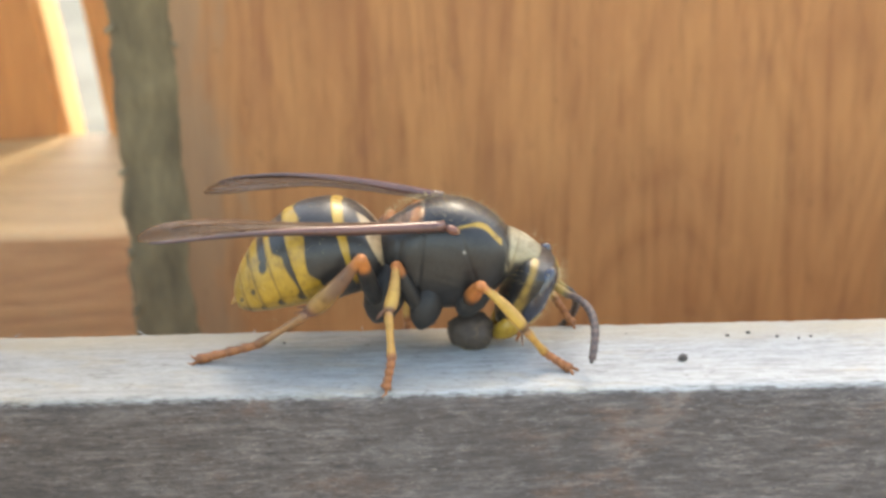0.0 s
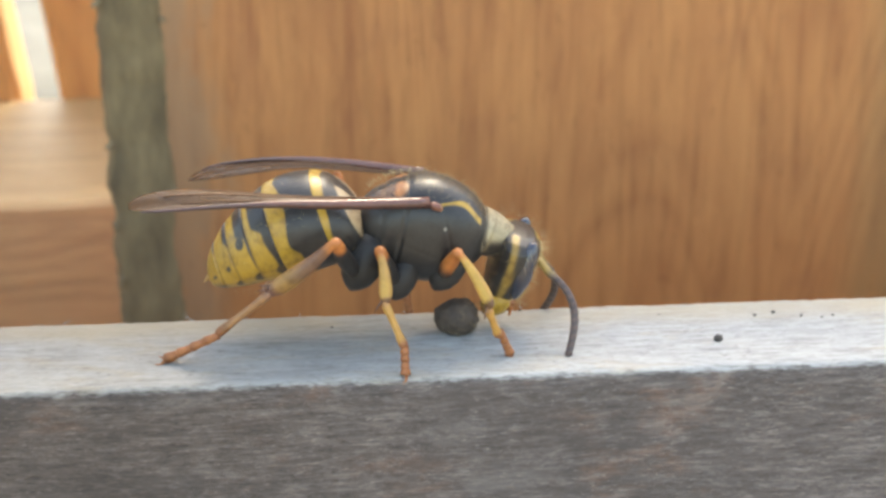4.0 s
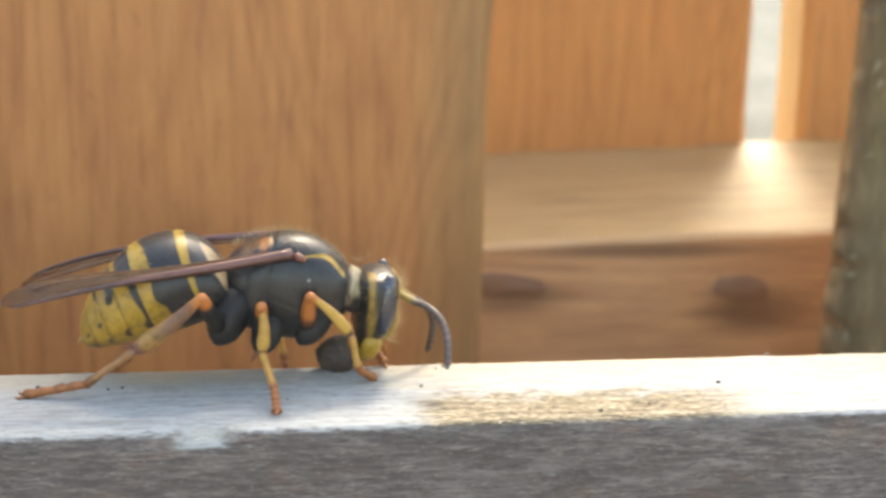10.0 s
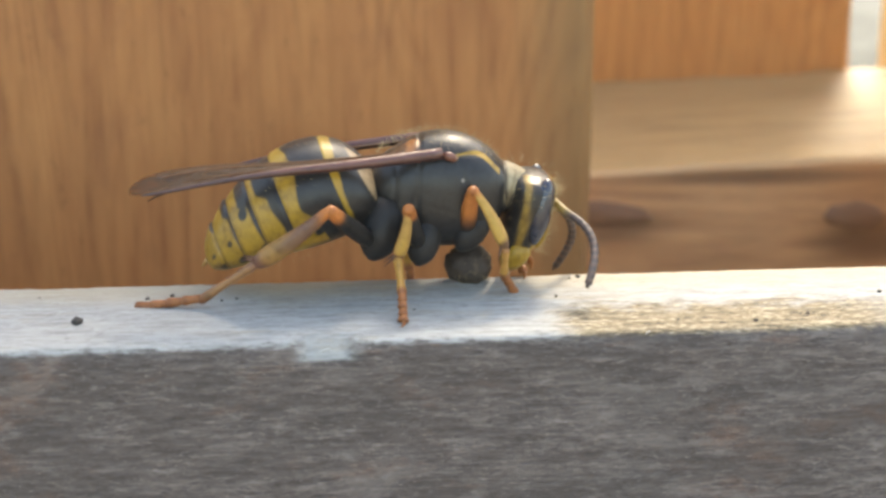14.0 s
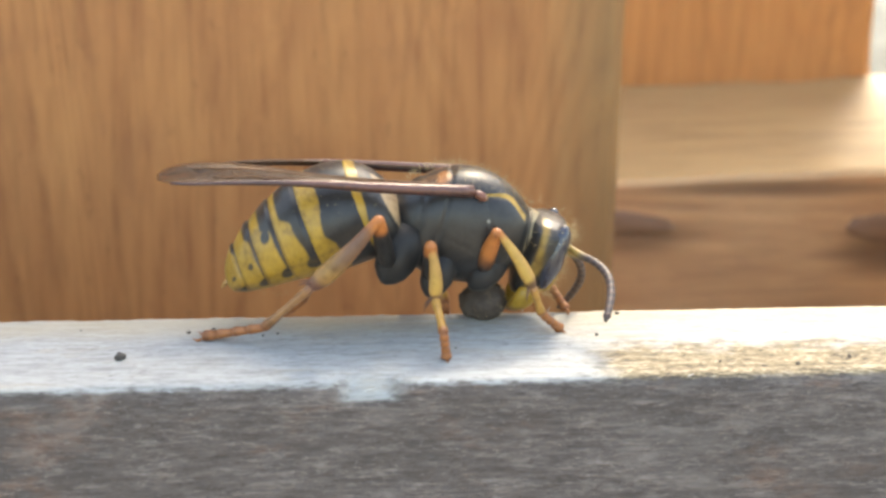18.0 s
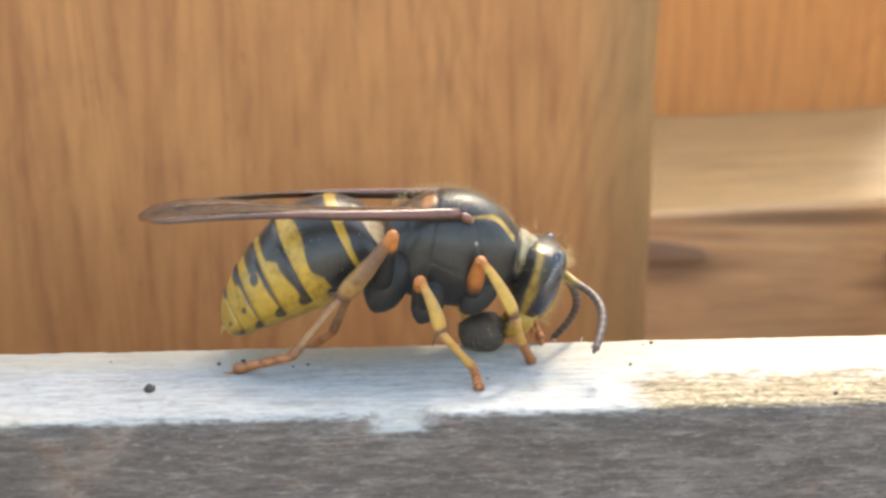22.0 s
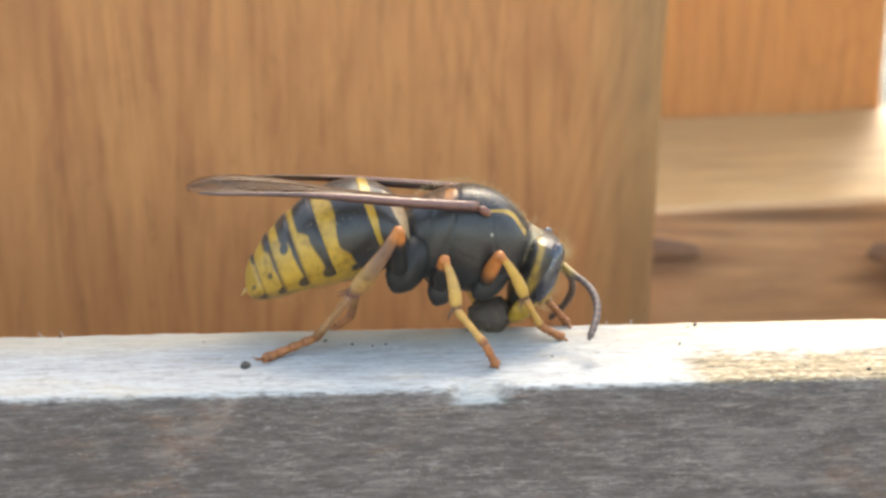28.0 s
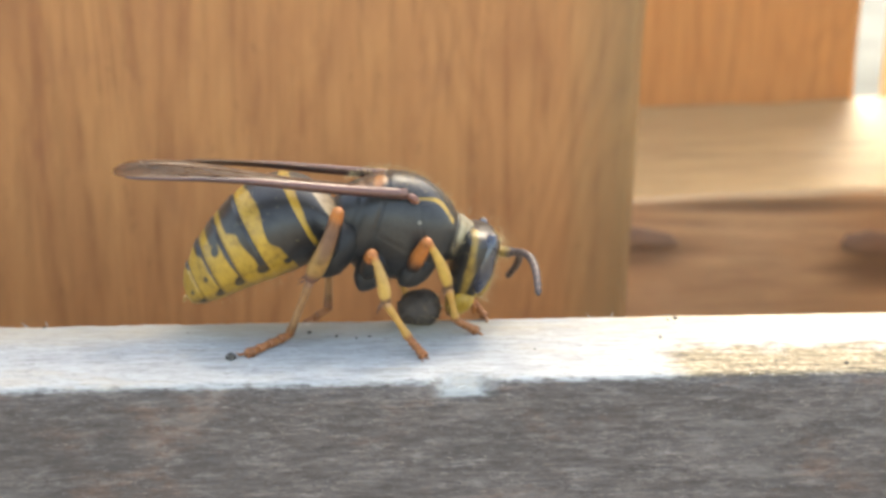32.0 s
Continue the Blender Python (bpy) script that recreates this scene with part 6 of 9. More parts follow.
    walk(pulp_ball, keyed([
        (0, -9.06, 5.23, 0.74, 0.00, -0.00, 0.00), (1, -10.68, 5.53, 0.74, 16.83, 9.92, 0.00),
        (2, -11.01, 5.37, 0.74, 18.19, -2.56, 0.00), (3, -10.76, 5.51, 0.74, 2.82, -9.26, 0.00),
        (3.5, -11.15, 5.31, 0.74, -7.02, -3.27, 0.00), (5.5, -12.80, 4.84, 0.74, -14.11, 0.75, 0.00),
        (6, -12.88, 5.19, 0.74, -5.59, -7.00, 0.00), (6.5, -13.72, 5.41, 0.74, 4.30, -9.99, 0.00),
        (7, -14.02, 5.43, 0.74, 13.14, -6.18, 0.00), (7.3, -13.89, 4.64, 3.66, 17.01, -1.56, 0.00),
        (7.6, -13.90, 4.77, 3.74, 19.36, 3.46, 0.00), (8, -8.63, 6.46, 1.60, 19.79, 8.59, 0.00),
        (8.3, -1.31, 6.77, 1.61, 18.04, 10.00, 0.00), (8.6, 6.75, 7.09, 1.72, 14.69, 8.86, 0.00),
        (9, 12.89, 7.50, 0.74, 8.24, 3.97, 0.00), (9.5, 15.56, 7.26, 0.74, -1.50, -4.28, 0.00),
        (10, 16.06, 7.28, 0.74, -10.88, -9.61, 0.00), (11, 15.92, 6.98, 0.74, -20.00, -1.49, 0.00),
        (12, 16.23, 7.19, 0.74, -10.73, 10.00, 0.00), (13, 16.39, 7.10, 0.74, 8.40, -1.09, 0.00),
        (16, 15.65, 7.23, 0.74, -5.76, 8.79, 0.00), (17, 15.86, 7.23, 0.74, -19.23, -5.86, 0.00),
        (18, 15.08, 7.10, 0.74, -15.02, -7.28, 0.00), (19, 14.41, 7.10, 0.74, 3.00, 7.73, 0.00),
        (20, 14.58, 6.89, 0.74, 18.26, 5.29, 0.00), (21, 13.86, 6.96, 0.74, 16.73, -9.10, 0.00),
        (22, 13.68, 7.08, 0.74, -0.18, -2.95, 0.00), (23, 13.18, 7.03, 0.74, -16.92, 9.86, 0.00),
        (24, 12.59, 7.18, 0.74, -18.11, 0.41, 0.00), (25, 12.67, 7.22, 0.74, -2.65, -9.96, 0.00),
        (28, 11.25, 7.27, 0.74, 5.42, -4.58, 0.00), (29, 11.09, 7.37, 0.74, -13.27, -8.22, 0.00),
        (30, 10.65, 7.46, 0.74, -19.76, 6.70, 0.00), (31, 10.31, 7.29, 0.74, -8.08, 6.50, 0.00),
        (32, 8.71, 7.27, 0.74, 11.03, -8.38, 0.00),
    ]))
    walk(legs["Hn"][0], keyed([
        (0, -2.50, -1.50, -4.00, 121.44, -54.37, -116.42), (1, -2.50, -1.50, -4.00, 108.51, -54.35, -105.22),
        (2, -2.50, -1.50, -4.00, 108.78, -56.66, -105.86), (3, -2.50, -1.50, -4.00, 140.09, -40.66, -127.92),
        (3.5, -2.50, -1.50, -4.00, 135.58, -40.56, -123.57), (5.5, -2.50, -1.50, -4.00, 114.20, -52.82, -109.70),
        (6, -2.50, -1.50, -4.00, 110.15, -60.63, -107.74), (7, -2.50, -1.50, -4.00, 136.44, -34.89, -121.03),
        (7.3, -2.50, -1.50, -4.00, 101.71, -46.73, -98.59), (7.6, -2.50, -1.50, -4.00, 101.14, -49.30, -98.49),
        (8, -2.50, -1.50, -4.00, 145.68, -29.38, -125.70), (8.3, -2.50, -1.50, -4.00, 132.17, -35.58, -117.79),
        (8.6, -2.50, -1.50, -4.00, 127.36, -39.68, -115.99), (9, -2.50, -1.50, -4.00, 131.72, -29.16, -113.48),
        (9.5, -2.50, -1.50, -4.00, 108.79, -48.28, -104.25), (10, -2.50, -1.50, -4.00, 127.51, -35.66, -114.10),
        (11, -2.50, -1.50, -4.00, 132.19, -37.73, -119.01), (12, -2.50, -1.50, -4.00, 139.44, -34.08, -123.21),
        (13, -2.50, -1.50, -4.00, 147.16, -33.11, -130.25), (16, -2.50, -1.50, -4.00, 148.22, -30.03, -128.93),
        (17, -2.50, -1.50, -4.00, 147.15, -26.55, -124.69), (18, -2.50, -1.50, -4.00, 128.63, -42.41, -118.32),
        (19, -2.50, -1.50, -4.00, 119.35, -44.89, -111.65), (20, -2.50, -1.50, -4.00, 109.06, -45.33, -103.80),
        (21, -2.50, -1.50, -4.00, 92.64, -55.72, -92.18), (22, -2.50, -1.50, -4.00, 97.20, -57.42, -96.08),
        (23, -2.50, -1.50, -4.00, 104.38, -50.85, -101.25), (24, -2.50, -1.50, -4.00, 124.44, -43.63, -115.32),
        (25, -2.50, -1.50, -4.00, 119.44, -39.94, -109.92), (28, -2.50, -1.50, -4.00, 120.51, -45.77, -112.89),
        (29, -2.50, -1.50, -4.00, 115.93, -43.17, -108.40), (30, -2.50, -1.50, -4.00, 109.94, -51.19, -105.78),
        (31, -2.50, -1.50, -4.00, 115.38, -43.03, -107.94), (32, -2.50, -1.50, -4.00, 106.75, -51.68, -103.28),
    ]))
    walk(legs["Hn"][1], keyed([
        (0, 3.90, 0.00, 0.00, -165.04, -48.96, -168.06), (1, 3.90, 0.00, -0.00, -172.37, -39.60, -157.66),
        (2, 3.90, 0.00, -0.00, -173.44, -35.75, -159.22), (3, 3.90, 0.00, 0.00, -175.46, -68.96, -148.11),
        (3.5, 3.90, 0.00, 0.00, -167.40, -68.29, -154.26), (5.5, 3.90, 0.00, -0.00, -175.01, -38.62, -153.28),
        (6, 3.90, 0.00, 0.00, -171.74, -26.31, -170.28), (7, 3.90, 0.00, -0.00, -177.63, -75.29, -137.79),
        (7.3, 3.90, -0.00, 0.00, 159.93, -56.27, -113.61), (7.6, 3.90, 0.00, 0.00, 151.38, -53.37, -105.63),
        (8, 3.90, 0.00, 0.00, -97.41, -60.53, 141.50), (8.3, 3.90, 0.00, 0.00, -141.11, -59.82, -177.00),
        (8.6, 3.90, 0.00, -0.00, -151.48, -51.65, -170.95), (9, 3.90, 0.00, 0.00, -124.44, -64.93, 175.06),
        (9.5, 3.90, 0.00, 0.00, 150.52, -57.69, -106.05), (10, 3.90, 0.00, 0.00, -163.58, -67.64, -149.79),
        (11, 3.90, -0.00, -0.00, -132.39, -67.00, 173.80), (12, 3.90, -0.00, -0.00, -176.66, -87.11, -139.48),
        (13, 3.90, -0.00, 0.00, -53.15, -82.55, 93.12), (16, 3.90, 0.00, 0.00, -76.83, -85.06, 119.22),
        (17, 3.90, -0.00, 0.00, -141.60, -74.65, -172.07), (18, 3.90, 0.00, 0.00, -179.12, -56.86, -140.52),
        (19, 3.90, 0.00, 0.00, -169.41, -43.57, -153.99), (20, 3.90, -0.00, -0.00, -172.33, -31.91, -151.23),
        (21, 3.90, 0.00, 0.00, -175.06, -26.64, -156.66), (22, 3.90, 0.00, 0.00, -171.91, -26.81, -165.12),
        (23, 3.90, 0.00, 0.00, -170.23, -19.09, -169.52), (24, 3.90, 0.00, 0.00, -160.41, -54.92, -162.64),
        (25, 3.90, 0.00, 0.00, -169.63, -53.18, -146.76), (28, 3.90, -0.00, 0.00, -171.70, -37.79, -153.40),
        (29, 3.90, 0.00, 0.00, -170.23, -32.20, -154.11), (30, 3.90, 0.00, 0.00, -174.60, -28.83, -153.99),
        (31, 3.90, -0.00, 0.00, -173.53, -26.87, -150.03), (32, 3.90, 0.00, 0.00, -176.79, -11.68, -158.35),
    ]))
    walk(legs["Hn"][2], keyed([
        (0, 1.47, -0.51, 2.85, -156.57, -62.23, -174.65), (1, 1.21, -1.11, 2.41, -175.86, -43.73, -151.76),
        (2, 1.03, -1.09, 2.21, -175.86, -42.89, -154.15), (3, 2.75, -0.72, 3.53, -153.51, -77.87, -170.25),
        (3.5, 2.64, -0.61, 3.51, -169.35, -73.29, -151.83), (5.5, 1.26, -1.33, 2.36, -178.99, -44.16, -146.77),
        (6, 0.56, -0.57, 1.67, 175.36, -36.11, -144.31), (7, 3.19, -0.64, 3.65, -166.32, -77.27, -149.35),
        (7.3, 3.06, -1.92, 3.14, 179.52, -66.01, -136.81), (7.6, 3.29, -2.17, 3.03, -171.43, -65.58, -149.24),
        (8, 2.44, 1.16, 3.29, 42.13, -46.35, -6.30), (8.3, 2.00, -0.10, 3.27, -153.82, -67.44, -162.01),
        (8.6, 1.58, -0.37, 2.96, 78.15, -31.15, -40.04), (9, 2.30, 0.14, 3.42, -132.04, -63.94, -177.77),
        (9.5, 3.34, -1.94, 3.19, -148.52, -41.91, 177.65), (10, 2.66, -0.72, 3.49, -139.83, -63.11, -175.55),
        (11, 2.43, 0.16, 3.48, -169.00, -84.54, -147.28), (12, 3.75, -0.12, 3.77, -112.08, -68.40, 154.53),
        (13, 3.87, 0.49, 3.75, -69.60, -73.43, 110.12), (16, 3.74, 0.28, 3.76, -94.56, -68.79, 136.59),
        (17, 2.91, -0.14, 3.64, -118.68, -73.13, 164.98), (18, 2.30, -1.31, 3.16, -153.74, -52.35, -171.39),
        (19, 1.44, -1.20, 2.60, -163.18, -42.58, -162.90), (20, 1.09, -1.54, 2.00, -171.83, -40.05, -149.51),
        (21, 0.80, -1.34, 1.69, 175.83, -34.64, -138.44), (22, 0.64, -0.87, 1.70, 169.41, -33.28, -128.81),
        (23, 0.39, -0.65, 1.24, 169.52, -29.69, -121.26), (24, 1.83, -0.65, 3.09, -158.73, -49.84, -166.13),
        (25, 2.00, -1.24, 3.02, -153.53, -45.28, -168.89), (28, 1.23, -1.34, 2.31, -162.75, -35.25, -168.30),
        (29, 1.02, -1.40, 2.01, -167.39, -30.09, -160.26), (30, 0.92, -1.45, 1.82, -170.58, -24.44, -164.75),
        (31, 0.98, -1.68, 1.71, -172.57, -25.53, -152.77), (32, 0.46, -1.37, 0.76, -177.09, -11.12, -157.65),
    ]))
    walk(legs["Hn"][3], keyed([
        (0, 0.05, -0.65, 5.56, -162.03, -86.72, -166.55), (1, -0.74, -2.15, 4.52, -176.11, -60.31, -150.26),
        (2, -0.98, -2.06, 4.29, -172.16, -60.10, -157.11), (3, 2.11, -0.83, 6.52, -9.21, -74.92, 46.28),
        (3.5, 1.86, -1.02, 6.44, -52.27, -84.36, 91.67), (5.5, -0.57, -2.53, 4.49, -178.14, -59.73, -147.48),
        (6, -1.45, -2.01, 3.48, 171.75, -67.09, -143.20), (7, 2.61, -0.99, 6.64, 2.74, -79.59, 41.87),
        (7.3, 2.15, -2.77, 5.94, 63.82, -69.13, -22.66), (7.6, 2.20, -2.82, 5.82, 71.35, -59.75, -33.59),
        (8, 4.54, 0.93, 5.50, -40.24, -59.50, 89.53), (8.3, 0.89, -0.46, 6.09, 51.81, -51.99, -12.20),
        (8.6, 3.59, -2.05, 4.55, 178.56, -73.17, -134.72), (9, 0.96, 0.09, 6.17, 54.56, -41.28, -11.62),
        (9.5, 1.07, -1.85, 5.24, -126.47, -48.09, 158.99), (10, 1.28, -0.83, 6.22, -33.40, -80.31, 81.65),
        (11, 2.19, 0.00, 6.52, -53.14, -71.78, 98.31), (12, 2.74, 0.36, 6.62, -23.29, -69.83, 68.50),
        (13, 3.57, 1.31, 6.68, -18.59, -56.73, 61.65), (16, 2.94, 1.04, 6.62, -14.76, -63.71, 58.72),
        (17, 2.05, 0.09, 6.57, -18.54, -68.70, 67.15), (18, 0.46, -1.59, 5.58, -97.36, -71.05, 137.50),
        (19, -0.71, -1.86, 4.67, -131.29, -81.78, 172.17), (20, -0.93, -2.73, 3.96, -148.91, -67.89, -170.00),
        (21, -1.08, -3.01, 3.43, -143.62, -51.03, 170.79), (22, -0.96, -2.86, 3.38, -143.74, -52.34, 169.55),
        (23, -0.99, -2.92, 2.75, -149.57, -53.75, -177.81), (24, -0.09, -1.12, 5.43, 65.08, -64.45, -26.40),
        (25, -0.11, -1.66, 5.20, 86.92, -60.26, -41.20), (28, -1.22, -1.84, 4.08, 96.78, -56.55, -55.68),
        (29, -1.47, -2.29, 3.55, 90.42, -53.76, -46.55), (30, -1.76, -2.18, 3.09, 94.79, -51.13, -56.64),
        (31, -1.47, -2.95, 3.03, 98.26, -52.33, -52.49), (32, -2.32, -2.51, 1.35, 104.22, -42.28, -62.55),
    ]))
    walk(legs["Hf"][0], keyed([
        (0, -2.50, 1.50, -4.00, -96.39, -28.46, 86.96), (1, -2.50, 1.50, -4.00, -90.07, -30.90, 79.58),
        (2, -2.50, 1.50, -4.00, -87.82, -30.41, 76.38), (3, -2.50, 1.50, -4.00, -136.48, -39.17, 123.62),
        (3.5, -2.50, 1.50, -4.00, -132.99, -38.29, 120.02), (5.5, -2.50, 1.50, -4.00, -97.78, -29.10, 81.50),
        (6, -2.50, 1.50, -4.00, -77.60, -31.06, 66.98), (7, -2.50, 1.50, -4.00, -134.34, -32.51, 117.70),
        (7.3, -2.50, 1.50, -4.00, -80.17, -30.77, 77.56), (7.6, -2.50, 1.50, -4.00, -74.81, -31.44, 72.80),
        (8, -2.50, 1.50, -4.00, -128.13, -34.17, 113.79), (8.3, -2.50, 1.50, -4.00, -110.61, -29.02, 97.23),
        (8.6, -2.50, 1.50, -4.00, -101.59, -28.74, 89.21), (9, -2.50, 1.50, -4.00, -118.79, -31.11, 105.85),
        (9.5, -2.50, 1.50, -4.00, -89.37, -28.04, 87.50), (10, -2.50, 1.50, -4.00, -123.44, -35.17, 110.83),
        (11, -2.50, 1.50, -4.00, -118.75, -30.42, 105.17), (12, -2.50, 1.50, -4.00, -133.37, -35.19, 118.56),
        (13, -2.50, 1.50, -4.00, -139.15, -35.55, 123.91), (16, -2.50, 1.50, -4.00, -143.36, -31.10, 124.78),
        (17, -2.50, 1.50, -4.00, -145.81, -25.29, 122.17), (18, -2.50, 1.50, -4.00, -113.05, -30.63, 98.91),
        (19, -2.50, 1.50, -4.00, -98.56, -28.47, 85.57), (20, -2.50, 1.50, -4.00, -85.65, -29.91, 73.94),
        (21, -2.50, 1.50, -4.00, -62.00, -32.08, 56.94), (22, -2.50, 1.50, -4.00, -66.28, -33.02, 61.64),
        (23, -2.50, 1.50, -4.00, -64.75, -34.24, 53.48), (24, -2.50, 1.50, -4.00, -103.80, -29.59, 92.82),
        (25, -2.50, 1.50, -4.00, -101.89, -30.21, 91.90), (28, -2.50, 1.50, -4.00, -92.75, -30.13, 79.38),
        (29, -2.50, 1.50, -4.00, -87.09, -29.37, 73.12), (30, -2.50, 1.50, -4.00, -74.48, -30.52, 63.86),
        (31, -2.50, 1.50, -4.00, -82.03, -31.81, 65.59), (32, -2.50, 1.50, -4.00, 62.51, -146.87, -53.28),
    ]))
    walk(legs["Hf"][1], keyed([
        (0, 3.90, 0.00, 0.00, -33.47, -143.89, -7.07), (1, 3.90, -0.00, -0.00, -23.26, -152.23, -16.73),
        (2, 3.90, 0.00, -0.00, -22.40, -154.97, -16.62), (3, 3.90, 0.00, 0.00, 164.66, -55.49, 158.20),
        (3.5, 3.90, -0.00, 0.00, 161.33, -53.57, 159.97), (5.5, 3.90, -0.00, -0.00, -24.89, -149.86, -22.03),
        (6, 3.90, -0.00, 0.00, -16.37, -164.99, -12.13), (7, 3.90, 0.00, -0.00, 157.87, -59.61, 156.94),
        (7.3, 3.90, -0.00, -0.00, -21.61, -143.98, -25.97), (7.6, 3.90, 0.00, 0.00, -20.21, -149.05, -23.85),
        (8, 3.90, 0.00, 0.00, 138.80, -48.71, -179.85), (8.3, 3.90, -0.00, 0.00, -34.05, -136.99, -11.92),
        (8.6, 3.90, 0.00, 0.00, -28.74, -144.68, -15.05), (9, 3.90, 0.00, 0.00, 139.33, -42.51, 176.36),
        (9.5, 3.90, -0.00, -0.00, -39.91, -139.15, -2.36), (10, 3.90, 0.00, 0.00, 144.47, -45.17, 175.37),
        (11, 3.90, -0.00, -0.00, -46.62, -128.17, 0.69), (12, 3.90, 0.00, 0.00, 126.50, -58.59, -168.15),
        (13, 3.90, 0.00, -0.00, 119.42, -65.39, -159.62), (16, 3.90, 0.00, 0.00, 119.28, -60.86, -160.79),
        (17, 3.90, 0.00, -0.00, 131.87, -52.64, -175.40), (18, 3.90, -0.00, 0.00, -32.09, -141.15, -8.73),
        (19, 3.90, 0.00, -0.00, -25.22, -151.91, -13.78), (20, 3.90, 0.00, -0.00, -18.02, -161.28, -20.64),
        (21, 3.90, 0.00, -0.00, -14.38, -166.45, -18.37), (22, 3.90, -0.00, 0.00, -12.58, -167.58, -12.23),
        (23, 3.90, -0.00, -0.00, -8.11, -175.35, -10.43), (24, 3.90, 0.00, -0.00, -32.39, -142.73, -8.73),
        (25, 3.90, -0.00, 0.00, -27.54, -146.90, -12.59), (28, 3.90, 0.00, 0.00, -20.15, -158.97, -14.52),
        (29, 3.90, -0.00, -0.00, -16.64, -164.94, -15.82), (30, 3.90, -0.00, -0.00, -14.82, -167.26, -13.77),
        (31, 3.90, 0.00, -0.00, -14.47, -169.58, -18.13), (32, 3.90, -0.00, -0.00, 13.08, 170.99, -17.29),
    ]))
    walk(legs["Hf"][2], keyed([
        (0, 0.87, 0.38, 2.23, -13.76, -146.03, -46.62), (1, 0.70, 0.97, 1.76, -14.99, -168.08, -39.03),
        (2, 0.62, 0.98, 1.60, -15.73, -170.01, -42.10), (3, 1.91, 0.79, 3.11, 141.56, -53.68, -175.63),
        (3.5, 1.79, 0.77, 3.04, 153.48, -52.31, 169.43), (5.5, 0.87, 1.22, 1.90, -16.61, -164.29, -45.51),
        (6, 0.33, 0.77, 0.98, -16.38, -179.84, -48.65), (7, 2.14, 0.75, 3.26, 138.01, -54.01, 179.74),
        (7.3, 1.15, 1.34, 2.22, -22.73, -163.39, -16.06), (7.6, 0.94, 1.31, 1.94, -18.39, -172.49, -12.83),
        (8, 1.41, -0.01, 2.84, 109.60, -52.66, -155.01), (8.3, 1.20, 0.57, 2.58, -31.23, -145.11, -16.55),
        (8.6, 0.92, 0.80, 2.19, -23.70, -164.73, -14.91), (9, 1.12, 0.18, 2.55, 142.70, -37.14, 176.15),
        (9.5, 1.04, 0.12, 2.47, -9.85, -168.36, -29.39), (10, 1.24, 0.22, 2.68, 142.74, -46.71, 176.44),
        (11, 1.56, -0.03, 2.97, -44.94, -128.58, -4.56), (12, 1.97, -0.40, 3.22, 131.46, -52.51, -170.91),
        (13, 2.42, -0.55, 3.43, 110.43, -57.04, -149.83), (16, 2.16, -0.61, 3.30, 121.28, -56.10, -161.45),
        (17, 1.61, -0.18, 3.00, 125.68, -55.97, -170.69), (18, 0.99, 0.45, 2.37, -23.33, -149.19, -22.27),
        (19, 0.66, 0.80, 1.77, -19.70, -163.41, -29.08), (20, 0.55, 1.27, 1.21, -18.08, -175.22, -30.30),
        (21, 0.41, 1.15, 0.89, -12.21, 168.90, -22.02), (22, 0.29, 0.78, 0.81, -11.32, 170.77, -27.17),
        (23, 0.19, 0.68, 0.30, -15.75, 161.25, -31.68), (24, 0.93, 0.46, 2.28, -22.76, -155.23, -21.66),
        (25, 0.81, 0.69, 2.06, -20.12, -159.07, -21.75), (28, 0.48, 0.88, 1.35, -15.10, -178.72, -26.72),
        (29, 0.39, 0.99, 0.99, -13.28, 172.01, -26.60), (30, 0.32, 0.87, 0.83, -7.66, 159.99, -21.46),
        (31, 0.37, 1.16, 0.68, -13.27, 162.75, -27.19), (32, 0.34, 1.11, -0.60, 10.42, -160.69, -14.34),
    ]))
